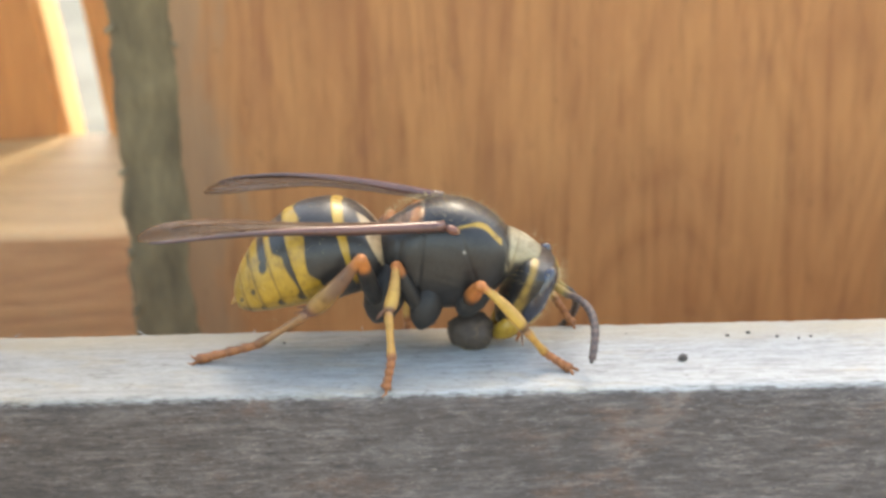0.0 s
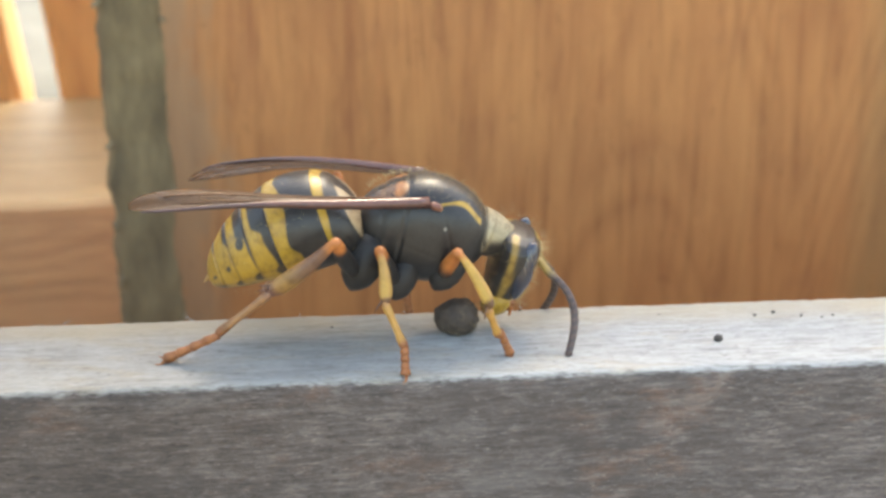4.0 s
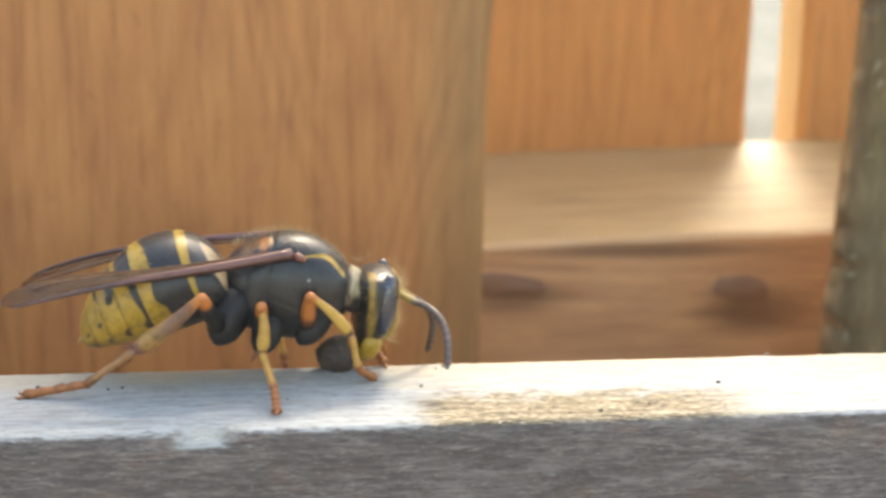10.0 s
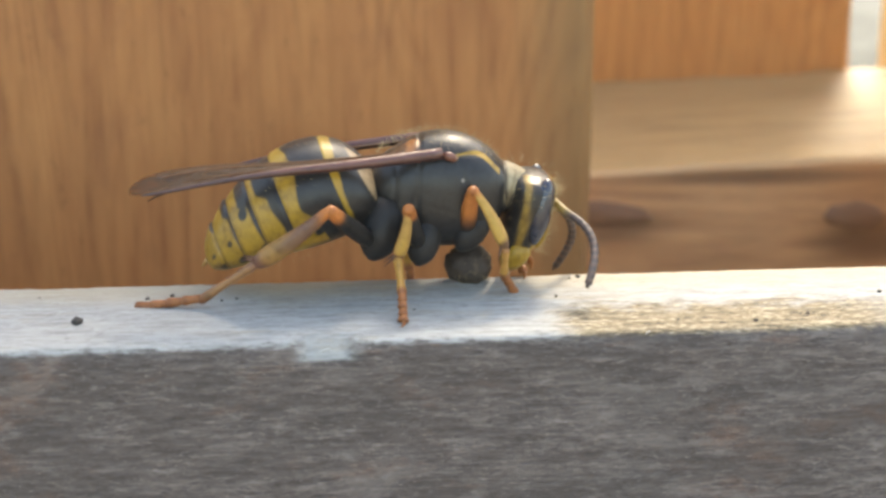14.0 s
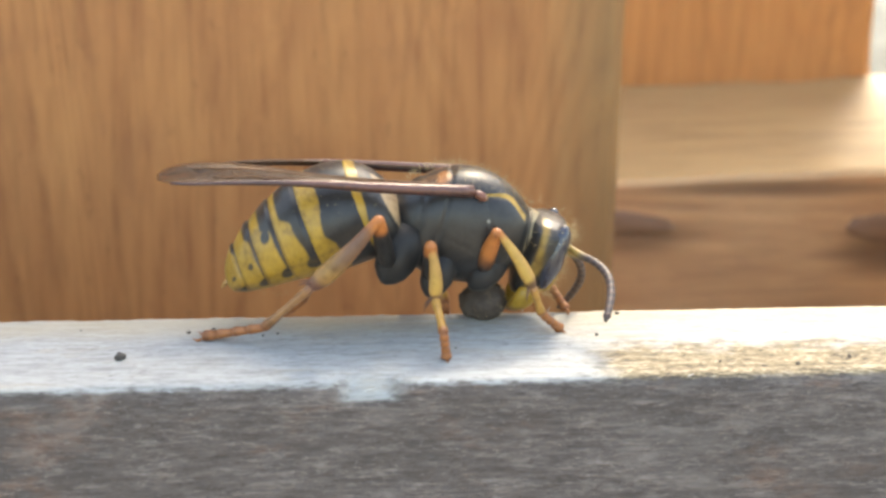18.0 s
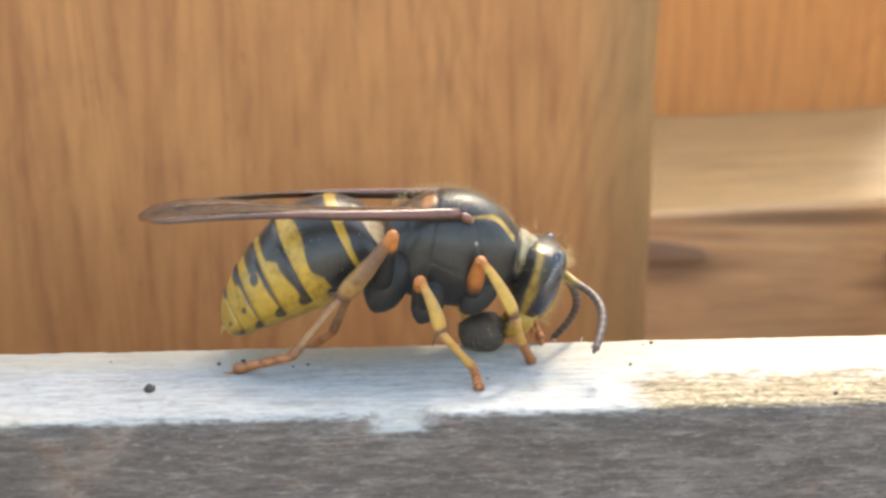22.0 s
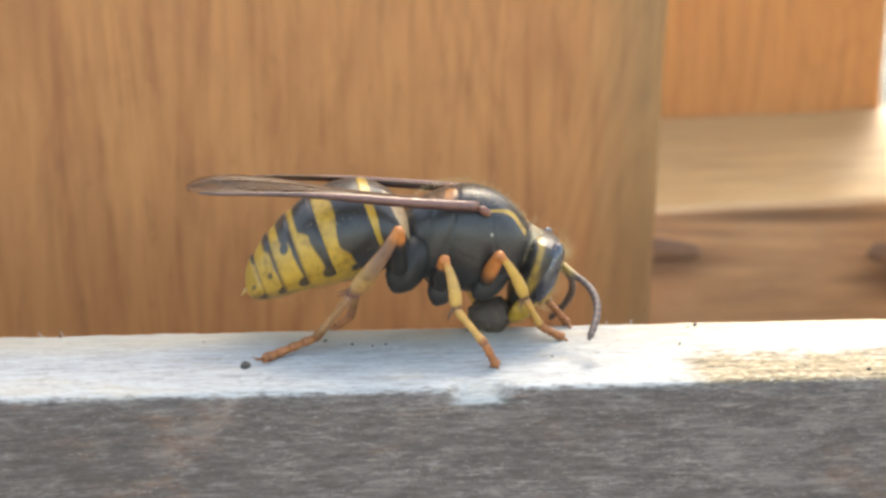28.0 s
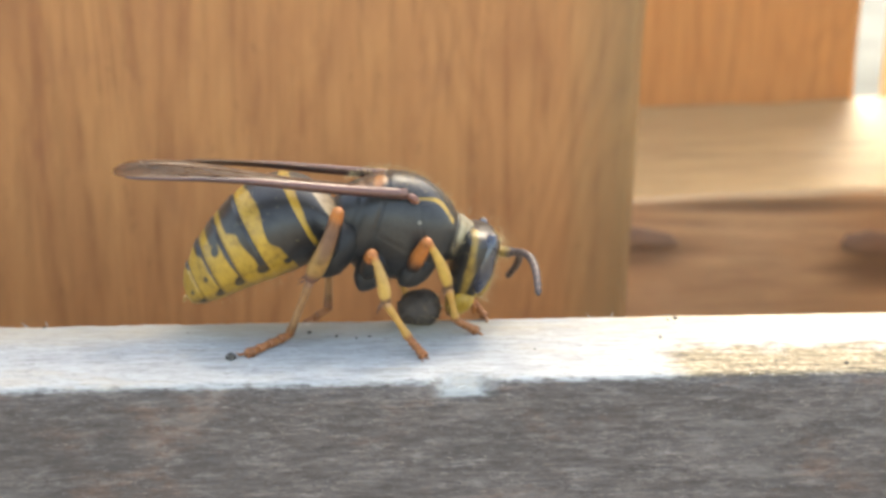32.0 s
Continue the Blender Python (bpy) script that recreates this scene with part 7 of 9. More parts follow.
    walk(legs["Hf"][3], keyed([
        (0, -0.88, 2.22, 3.94, -23.81, -124.41, -37.53), (1, -1.62, 2.85, 2.39, -19.85, -150.18, -38.24),
        (2, -1.62, 3.01, 2.13, -20.66, -152.70, -39.12), (3, 0.10, 0.66, 5.58, 122.85, -74.71, -162.13),
        (3.5, -0.05, 1.11, 5.47, 137.54, -69.67, -178.51), (5.5, -1.19, 3.32, 2.72, -21.79, -148.53, -41.00),
        (6, -1.69, 3.06, 0.98, -20.87, -159.57, -39.62), (7, 0.33, 0.76, 5.75, 128.20, -70.27, -174.83),
        (7.3, -1.67, 2.15, 3.09, -42.77, -128.40, -11.80), (7.6, -2.02, 1.99, 2.34, -41.38, -132.00, -10.96),
        (8, -0.28, -0.79, 5.27, 40.44, -82.41, -89.89), (8.3, -1.21, 1.29, 4.32, -24.84, -108.71, -35.16),
        (8.6, -1.93, 1.56, 2.99, -23.67, -111.54, -38.94), (9, -1.31, 0.34, 4.40, 157.39, -75.35, 147.83),
        (9.5, -1.56, 1.59, 3.09, -12.99, -132.00, -46.60), (10, -0.85, 0.35, 4.91, 147.69, -72.42, 163.74),
        (11, -0.34, 0.12, 5.36, -36.86, -104.91, -18.60), (12, 0.13, -0.70, 5.65, 113.59, -80.48, -159.17),
        (13, 0.98, -1.38, 6.00, 55.20, -80.65, -98.03), (16, 0.54, -1.15, 5.84, 64.85, -80.37, -109.85),
        (17, -0.08, -0.46, 5.54, 87.45, -80.03, -137.42), (18, -1.45, 1.44, 3.93, -23.16, -120.79, -33.55),
        (19, -1.90, 2.22, 2.65, -23.11, -133.29, -38.95), (20, -2.08, 2.80, 1.47, -22.88, -149.86, -38.03),
        (21, -2.37, 2.28, 0.30, -19.46, -164.81, -32.61), (22, -2.39, 2.16, 0.32, -18.52, -158.81, -34.83),
        (23, -2.27, 2.21, -0.68, -22.72, -167.93, -31.89), (24, -1.65, 1.48, 3.57, -22.72, -118.71, -37.00),
        (25, -1.85, 1.75, 3.15, -18.94, -124.60, -39.95), (28, -2.24, 2.26, 1.42, -23.86, -139.11, -38.03),
        (29, -2.32, 2.35, 0.56, -25.59, -144.10, -37.84), (30, -2.35, 1.93, -0.21, -23.97, -151.70, -36.53),
        (31, -2.24, 2.49, -0.22, -27.14, -155.98, -34.51), (32, -2.46, 1.82, 0.42, 26.97, -118.14, -66.01),
    ]))
    walk(legs["Mn"][0], keyed([
        (0, -0.60, -1.60, -4.10, 170.33, -58.65, -168.72), (1, -0.60, -1.60, -4.10, 138.98, -56.51, -133.79),
        (2, -0.60, -1.60, -4.10, 139.32, -52.01, -132.51), (3, -0.60, -1.60, -4.10, 151.43, -52.66, -145.59),
        (3.5, -0.60, -1.60, -4.10, 148.70, -52.19, -142.42), (5.5, -0.60, -1.60, -4.10, 134.56, -43.77, -124.27),
        (6, -0.60, -1.60, -4.10, 128.81, -49.04, -121.27), (7, -0.60, -1.60, -4.10, 114.07, -40.12, -106.06),
        (7.3, -0.60, -1.60, -4.10, 16.93, -4.40, -75.85), (7.6, -0.60, -1.60, -4.10, 15.72, -4.37, -74.87),
        (8, -0.60, -1.60, -4.10, 119.88, -55.07, -115.22), (8.3, -0.60, -1.60, -4.10, 130.34, -50.24, -123.14),
        (8.6, -0.60, -1.60, -4.10, 76.90, -39.26, -81.62), (9, -0.60, -1.60, -4.10, 98.19, -50.84, -96.36),
        (9.5, -0.60, -1.60, -4.10, 110.82, -42.64, -104.45), (10, -0.60, -1.60, -4.10, 112.10, -49.12, -107.07),
        (11, -0.60, -1.60, -4.10, 117.98, -53.97, -113.25), (12, -0.60, -1.60, -4.10, 125.26, -54.17, -119.82),
        (13, -0.60, -1.60, -4.10, 124.99, -52.65, -119.10), (16, -0.60, -1.60, -4.10, 130.28, -48.79, -122.52),
        (17, -0.60, -1.60, -4.10, 125.16, -39.95, -114.34), (18, -0.60, -1.60, -4.10, 124.60, -46.21, -116.47),
        (19, -0.60, -1.60, -4.10, 125.21, -43.83, -116.04), (20, -0.60, -1.60, -4.10, 124.64, -40.74, -114.27),
        (21, -0.60, -1.60, -4.10, 113.67, -41.36, -106.15), (22, -0.60, -1.60, -4.10, 118.35, -38.70, -108.64),
        (23, -0.60, -1.60, -4.10, 103.23, -30.94, -96.89), (24, -0.60, -1.60, -4.10, 98.36, -34.98, -94.82),
        (25, -0.60, -1.60, -4.10, 94.58, -35.18, -92.64), (28, -0.60, -1.60, -4.10, 113.79, -45.74, -107.52),
        (29, -0.60, -1.60, -4.10, 104.58, -32.92, -98.05), (30, -0.60, -1.60, -4.10, 100.22, -34.49, -95.83),
        (31, -0.60, -1.60, -4.10, 99.99, -28.72, -94.84), (32, -0.60, -1.60, -4.10, 109.17, -37.77, -102.02),
    ]))
    walk(legs["Mn"][1], keyed([
        (0, 2.80, 0.00, 0.00, 150.65, -22.26, -118.12), (1, 2.80, 0.00, 0.00, 172.99, -13.46, -128.67),
        (2, 2.80, -0.00, -0.00, 172.67, -15.04, -126.66), (3, 2.80, -0.00, 0.00, 166.41, -15.72, -118.22),
        (3.5, 2.80, 0.00, 0.00, 170.50, -14.15, -123.65), (5.5, 2.80, 0.00, -0.00, 178.42, -4.58, -124.28),
        (6, 2.80, 0.00, 0.00, -178.30, 3.85, -122.11), (7, 2.80, 0.00, 0.00, -170.71, 19.04, -106.07),
        (7.3, 2.80, 0.00, -0.00, -28.01, 86.07, 47.13), (7.6, 2.80, -0.00, 0.00, -19.43, 83.46, 54.71),
        (8, 2.80, 0.00, 0.00, 169.79, -19.11, -119.99), (8.3, 2.80, 0.00, 0.00, 159.64, -33.01, -113.37),
        (8.6, 2.80, 0.00, 0.00, 178.17, 40.46, -132.82), (9, 2.80, 0.00, 0.00, 178.14, 15.61, -148.00),
        (9.5, 2.80, -0.00, -0.00, 178.98, -1.37, -97.88), (10, 2.80, -0.00, -0.00, -179.51, -3.54, -149.13),
        (11, 2.80, -0.00, 0.00, 166.97, -14.39, -104.32), (12, 2.80, 0.00, 0.00, 178.47, -16.20, -143.99),
        (13, 2.80, -0.00, 0.00, -175.47, -26.95, -157.89), (16, 2.80, 0.00, 0.00, -179.93, -21.22, -146.45),
        (17, 2.80, 0.00, 0.00, 179.36, -11.48, -132.49), (18, 2.80, 0.00, 0.00, 179.92, -3.58, -140.45),
        (19, 2.80, -0.00, 0.00, 177.87, -3.31, -106.87), (20, 2.80, 0.00, -0.00, 179.62, -1.70, -123.58),
        (21, 2.80, -0.00, 0.00, 178.96, 12.01, -138.85), (22, 2.80, 0.00, 0.00, -178.59, 10.96, -124.92),
        (23, 2.80, 0.00, 0.00, -176.13, 27.98, -113.43), (24, 2.80, 0.00, 0.00, -178.98, 27.80, -123.09),
        (25, 2.80, 0.00, 0.00, -169.66, 30.49, -105.49), (28, 2.80, 0.00, 0.00, -177.57, 11.46, -126.23),
        (29, 2.80, -0.00, 0.00, -177.03, 23.62, -116.41), (30, 2.80, 0.00, 0.00, -177.72, 28.45, -120.14),
        (31, 2.80, 0.00, 0.00, -172.30, 34.31, -105.60), (32, 2.80, 0.00, -0.00, -178.47, 17.18, -124.20),
    ]))
    walk(legs["Mn"][2], keyed([
        (0, 1.79, -1.89, 0.88, 165.93, -13.81, -127.75), (1, 1.39, -1.76, 0.54, 178.82, -0.90, -103.72),
        (2, 1.47, -1.79, 0.60, 179.88, -0.13, -109.90), (3, 1.75, -1.96, 0.63, 176.34, -5.06, -124.05),
        (3.5, 1.56, -1.87, 0.57, -179.31, 1.00, -123.23), (5.5, 1.50, -1.90, 0.18, -176.19, 11.46, -124.84),
        (6, 1.57, -1.95, -0.16, -170.18, 24.11, -122.96), (7, 2.19, -2.10, -0.75, -161.88, 38.93, -105.20),
        (7.3, 2.91, 0.12, -2.31, 6.93, 71.76, 82.48), (7.6, 2.95, 0.21, -2.30, 2.72, 75.86, 77.07),
        (8, 1.71, -1.89, 0.76, 176.93, -3.16, -104.62), (8.3, 2.03, -1.78, 1.26, -176.86, -1.99, 154.77),
        (8.6, 1.60, -1.29, -1.50, 177.54, 50.79, -133.18), (9, 0.91, -1.18, -0.62, 178.04, 22.98, -146.12),
        (9.5, 2.48, -2.29, 0.06, 177.74, 6.20, -154.66), (10, 0.82, -1.18, 0.14, -163.81, 11.55, -85.88),
        (11, 2.24, -2.17, 0.57, 179.67, 1.17, -163.16), (12, 1.00, -1.31, 0.64, 175.08, -1.65, -77.94),
        (13, 0.89, -0.78, 1.05, 164.35, -8.02, -84.45), (16, 1.00, -1.19, 0.84, 176.33, -1.76, -81.88),
        (17, 1.27, -1.67, 0.46, 169.52, -4.79, -69.98), (18, 1.02, -1.47, 0.14, -175.27, 1.96, -74.15),
        (19, 2.13, -2.21, 0.13, 175.78, 15.81, -154.75), (20, 1.52, -1.93, 0.07, -155.88, 31.85, -96.00),
        (21, 1.10, -1.49, -0.48, -175.98, 27.61, -125.25), (22, 1.50, -1.86, -0.44, 178.45, 30.38, -135.37),
        (23, 1.99, -1.87, -1.08, -177.04, 46.48, -117.54), (24, 1.68, -1.71, -1.08, -179.86, 46.61, -125.08),
        (25, 2.27, -1.92, -1.17, 164.87, 59.17, -142.75), (28, 1.46, -1.83, -0.46, -149.25, 31.36, -89.46),
        (29, 1.86, -1.90, -0.93, -132.67, 40.75, -64.82), (30, 1.78, -1.76, -1.10, -166.15, 55.93, -108.35),
        (31, 2.28, -1.84, -1.30, -131.13, 49.61, -62.72), (32, 1.56, -1.83, -0.68, 177.40, 33.80, -134.03),
    ]))
    walk(legs["Mn"][3], keyed([
        (0, 0.57, -3.46, 1.37, 161.98, -34.89, -144.54), (1, 0.91, -3.75, 0.57, 177.21, -9.19, -139.58),
        (2, 0.77, -3.72, 0.60, 175.74, -9.25, -128.18), (3, 0.60, -3.66, 0.81, 169.72, -16.90, -127.99),
        (3.5, 0.43, -3.58, 0.53, 170.14, -17.88, -128.53), (5.5, 0.35, -3.56, -0.22, 178.95, -2.82, -122.85),
        (6, 0.55, -3.53, -0.99, -177.93, 4.94, -123.11), (7, 1.77, -3.64, -2.05, -169.82, 21.50, -106.59),
        (7.3, 2.99, 0.75, -4.26, 25.38, 86.96, 100.60), (7.6, 3.06, 0.70, -4.29, -0.47, 88.09, 73.79),
        (8, 1.19, -3.88, 0.87, -175.01, 6.12, -109.48), (8.3, 0.17, -0.90, 1.33, 177.04, 2.40, 161.34),
        (8.6, 0.71, -2.24, -3.09, 174.50, 75.37, -135.69), (9, -0.66, -2.23, -1.42, -96.78, 64.47, -57.24),
        (9.5, 0.64, -3.16, -0.17, -111.91, 48.07, -61.23), (10, 0.96, -3.19, -0.27, -178.15, 1.27, -85.74),
        (11, 0.28, -2.76, 0.53, 176.06, -1.58, -79.04), (12, 1.43, -3.31, 0.70, 179.64, -7.28, -146.64),
        (13, 1.09, -2.80, 1.33, 167.42, -12.26, -101.57), (16, 1.29, -3.22, 0.90, 174.11, -16.71, -126.50),
        (17, 1.97, -3.59, 0.63, -179.94, -1.55, -138.03), (18, 1.58, -3.44, 0.07, -179.77, -0.88, -156.45),
        (19, 0.34, -3.05, -0.43, 168.41, -5.66, -75.28), (20, 1.34, -3.66, -1.02, -174.83, -16.43, -154.04),
        (21, 0.05, -2.97, -1.43, -167.77, 3.31, -58.76), (22, 0.24, -3.11, -1.48, -173.96, 2.36, -63.54),
        (23, 1.33, -3.13, -2.57, -179.07, 0.32, -50.60), (24, 0.87, -2.87, -2.57, -112.55, 13.28, -40.72),
        (25, 1.43, -2.56, -2.94, -115.39, 26.33, -47.16), (28, 1.48, -3.58, -1.53, 174.67, 25.27, -150.61),
        (29, 2.52, -3.31, -2.27, 169.21, 26.61, -146.82), (30, 1.42, -2.85, -2.80, -138.63, 20.68, -56.77),
        (31, 2.89, -3.02, -2.87, 175.62, 34.18, -126.86), (32, 0.37, -3.05, -1.83, -135.40, 27.74, -64.63),
    ]))
    walk(legs["Mf"][0], keyed([
        (0, -0.60, 1.60, -4.10, -156.86, -41.34, 147.10), (1, -0.60, 1.60, -4.10, -110.33, -26.71, 99.45),
        (2, -0.60, 1.60, -4.10, -121.10, -18.39, 100.78), (3, -0.60, 1.60, -4.10, -145.88, -20.22, 117.03),
        (3.5, -0.60, 1.60, -4.10, -136.46, -18.76, 108.70), (5.5, -0.60, 1.60, -4.10, -67.73, -9.83, 86.00),
        (6, -0.60, 1.60, -4.10, -56.55, -19.87, 77.34), (7, -0.60, 1.60, -4.10, -37.92, -17.64, 68.75),
        (7.3, -0.60, 1.60, -4.10, 30.78, 18.31, 62.19), (7.6, -0.60, 1.60, -4.10, 31.37, 19.61, 61.18),
        (8, -0.60, 1.60, -4.10, -104.81, -41.42, 99.92), (8.3, -0.60, 1.60, -4.10, -131.67, -35.01, 117.05),
        (8.6, -0.60, 1.60, -4.10, -19.05, -17.57, 48.84), (9, -0.60, 1.60, -4.10, -38.34, -34.49, 54.40),
        (9.5, -0.60, 1.60, -4.10, -74.14, -32.06, 81.43), (10, -0.60, 1.60, -4.10, -77.73, -38.06, 82.36),
        (11, -0.60, 1.60, -4.10, -103.57, -47.35, 100.07), (12, -0.60, 1.60, -4.10, -112.06, -43.01, 105.45),
        (13, -0.60, 1.60, -4.10, -122.30, -45.14, 114.14), (16, -0.60, 1.60, -4.10, -127.38, -29.99, 110.90),
        (17, -0.60, 1.60, -4.10, -101.29, -20.35, 93.97), (18, -0.60, 1.60, -4.10, -92.71, -34.67, 91.54),
        (19, -0.60, 1.60, -4.10, -84.06, -31.94, 86.85), (20, -0.60, 1.60, -4.10, -70.14, -24.42, 81.50),
        (21, -0.60, 1.60, -4.10, -59.65, -28.50, 74.39), (22, -0.60, 1.60, -4.10, -55.18, -25.03, 73.61),
        (23, -0.60, 1.60, -4.10, -38.39, -19.71, 66.94), (24, -0.60, 1.60, -4.10, -40.37, -23.38, 64.98),
        (25, -0.60, 1.60, -4.10, -39.14, -25.41, 62.19), (28, -0.60, 1.60, -4.10, -48.80, -32.27, 64.94),
        (29, -0.60, 1.60, -4.10, -32.24, -19.43, 62.20), (30, -0.60, 1.60, -4.10, -32.27, -22.36, 58.94),
        (31, -0.60, 1.60, -4.10, -23.48, -15.59, 58.26), (32, -0.60, 1.60, -4.10, -36.62, -22.13, 63.12),
    ]))
    walk(legs["Mf"][1], keyed([
        (0, 2.80, -0.00, 0.00, -179.32, -24.04, 154.27), (1, 2.80, -0.00, 0.00, -179.56, 1.03, 141.35),
        (2, 2.80, 0.00, 0.00, 177.04, -6.59, 135.46), (3, 2.80, 0.00, 0.00, 171.45, -22.68, 144.59),
        (3.5, 2.80, 0.00, -0.00, 173.59, -15.84, 138.61), (5.5, 2.80, 0.00, 0.00, -156.77, 45.09, 131.83),
        (6, 2.80, 0.00, 0.00, -151.91, 51.97, 147.54), (7, 2.80, 0.00, 0.00, -108.70, 69.09, -170.18),
        (7.3, 2.80, 0.00, 0.00, 2.30, 28.27, -52.27), (7.6, 2.80, -0.00, 0.00, 2.58, 27.50, -50.04),
        (8, 2.80, -0.00, 0.00, 179.93, -0.20, 150.55), (8.3, 2.80, -0.00, 0.00, 171.25, -19.19, 158.25),
        (8.6, 2.80, -0.00, 0.00, -86.52, 59.99, -132.85), (9, 2.80, -0.00, 0.00, -142.69, 42.86, -173.83),
        (9.5, 2.80, 0.00, 0.00, -160.33, 23.33, 165.13), (10, 2.80, -0.00, 0.00, -167.04, 18.98, 163.98),
        (11, 2.80, 0.00, 0.00, -179.23, 1.74, 162.15), (12, 2.80, 0.00, 0.00, 178.96, -2.01, 162.45),
        (13, 2.80, 0.00, -0.00, 174.07, -12.88, 164.91), (16, 2.80, 0.00, 0.00, 172.88, -10.74, 159.85),
        (17, 2.80, 0.00, 0.00, -173.82, 7.18, 151.62), (18, 2.80, 0.00, 0.00, -170.02, 15.38, 158.27),
        (19, 2.80, -0.00, 0.00, -163.24, 22.44, 160.35), (20, 2.80, 0.00, 0.00, -151.30, 35.25, 159.26),
        (21, 2.80, 0.00, 0.00, -143.89, 42.83, 169.19), (22, 2.80, 0.00, 0.00, -133.92, 44.73, 175.50),
        (23, 2.80, 0.00, -0.00, -96.74, 54.01, -155.49), (24, 2.80, 0.00, 0.00, -109.79, 52.07, -162.13),
        (25, 2.80, 0.00, 0.00, -103.45, 53.20, -153.87), (28, 2.80, 0.00, 0.00, -139.06, 43.96, -178.66),
        (29, 2.80, 0.00, -0.00, -96.09, 49.16, -151.14), (30, 2.80, -0.00, 0.00, -95.85, 49.87, -146.87),
        (31, 2.80, 0.00, -0.00, -69.00, 48.88, -128.87), (32, 2.80, 0.00, 0.00, -111.53, 49.84, -162.49),
    ]))
    walk(legs["Mf"][2], keyed([
        (0, 0.89, 0.92, 0.94, 171.57, -30.35, 172.29), (1, 0.99, 1.45, -0.04, -179.15, 1.90, 142.27),
        (2, 1.16, 1.61, 0.27, 176.89, -7.07, 135.00), (3, 1.05, 1.24, 0.89, 166.61, -27.76, 150.36),
        (3.5, 1.12, 1.47, 0.63, 171.71, -19.38, 139.95), (5.5, 1.71, 1.22, -1.64, -158.14, 46.36, 129.61),
        (6, 1.59, 0.77, -1.82, -146.17, 53.84, 153.11), (7, 1.98, -0.14, -2.16, -103.63, 64.06, -164.94),
        (7.3, 4.05, -1.61, -1.10, -4.73, 32.46, -65.88), (7.6, 4.12, -1.57, -1.07, -4.81, 33.72, -64.25),
        (8, 0.78, 1.14, 0.01, -177.76, 4.55, 158.60), (8.3, 0.77, 0.81, 0.76, 171.88, -15.40, 161.42),
        (8.6, 2.01, -0.85, -2.00, -75.00, 60.92, -122.68), (9, 1.11, -0.18, -1.57, -128.61, 51.97, -164.25),
        (9.5, 0.74, 0.55, -0.92, -156.14, 30.96, 163.76), (10, 0.69, 0.60, -0.75, -161.34, 24.93, 167.41),
        (11, 0.60, 0.71, -0.07, -176.98, 5.47, 167.15), (12, 0.59, 0.70, 0.08, 179.20, -1.28, 167.05),
        (13, 0.62, 0.59, 0.52, 172.73, -11.45, 172.65), (16, 0.66, 0.78, 0.43, 172.13, -12.08, 159.43),
        (17, 0.78, 1.09, -0.29, -173.94, 8.39, 146.76), (18, 0.72, 0.83, -0.61, -168.41, 17.10, 159.58),
        (19, 0.78, 0.72, -0.88, -160.59, 28.77, 158.29), (20, 1.03, 0.67, -1.34, -146.09, 43.32, 160.18),
        (21, 1.13, 0.32, -1.57, -136.85, 47.73, 173.89), (22, 1.16, 0.13, -1.63, -127.11, 51.54, 178.98),
        (23, 1.56, -0.56, -1.87, -87.38, 56.92, -147.83), (24, 1.44, -0.44, -1.82, -95.90, 55.34, -151.14),
        (25, 1.55, -0.61, -1.85, -83.73, 56.28, -137.81), (28, 1.13, -0.04, -1.61, -126.62, 53.38, -170.81),
        (29, 1.47, -0.73, -1.75, -79.65, 55.53, -137.97), (30, 1.55, -0.81, -1.77, -76.23, 55.14, -131.02),
        (31, 1.84, -1.18, -1.74, -56.09, 52.91, -116.80), (32, 1.37, -0.45, -1.77, -96.43, 57.98, -151.17),
    ]))
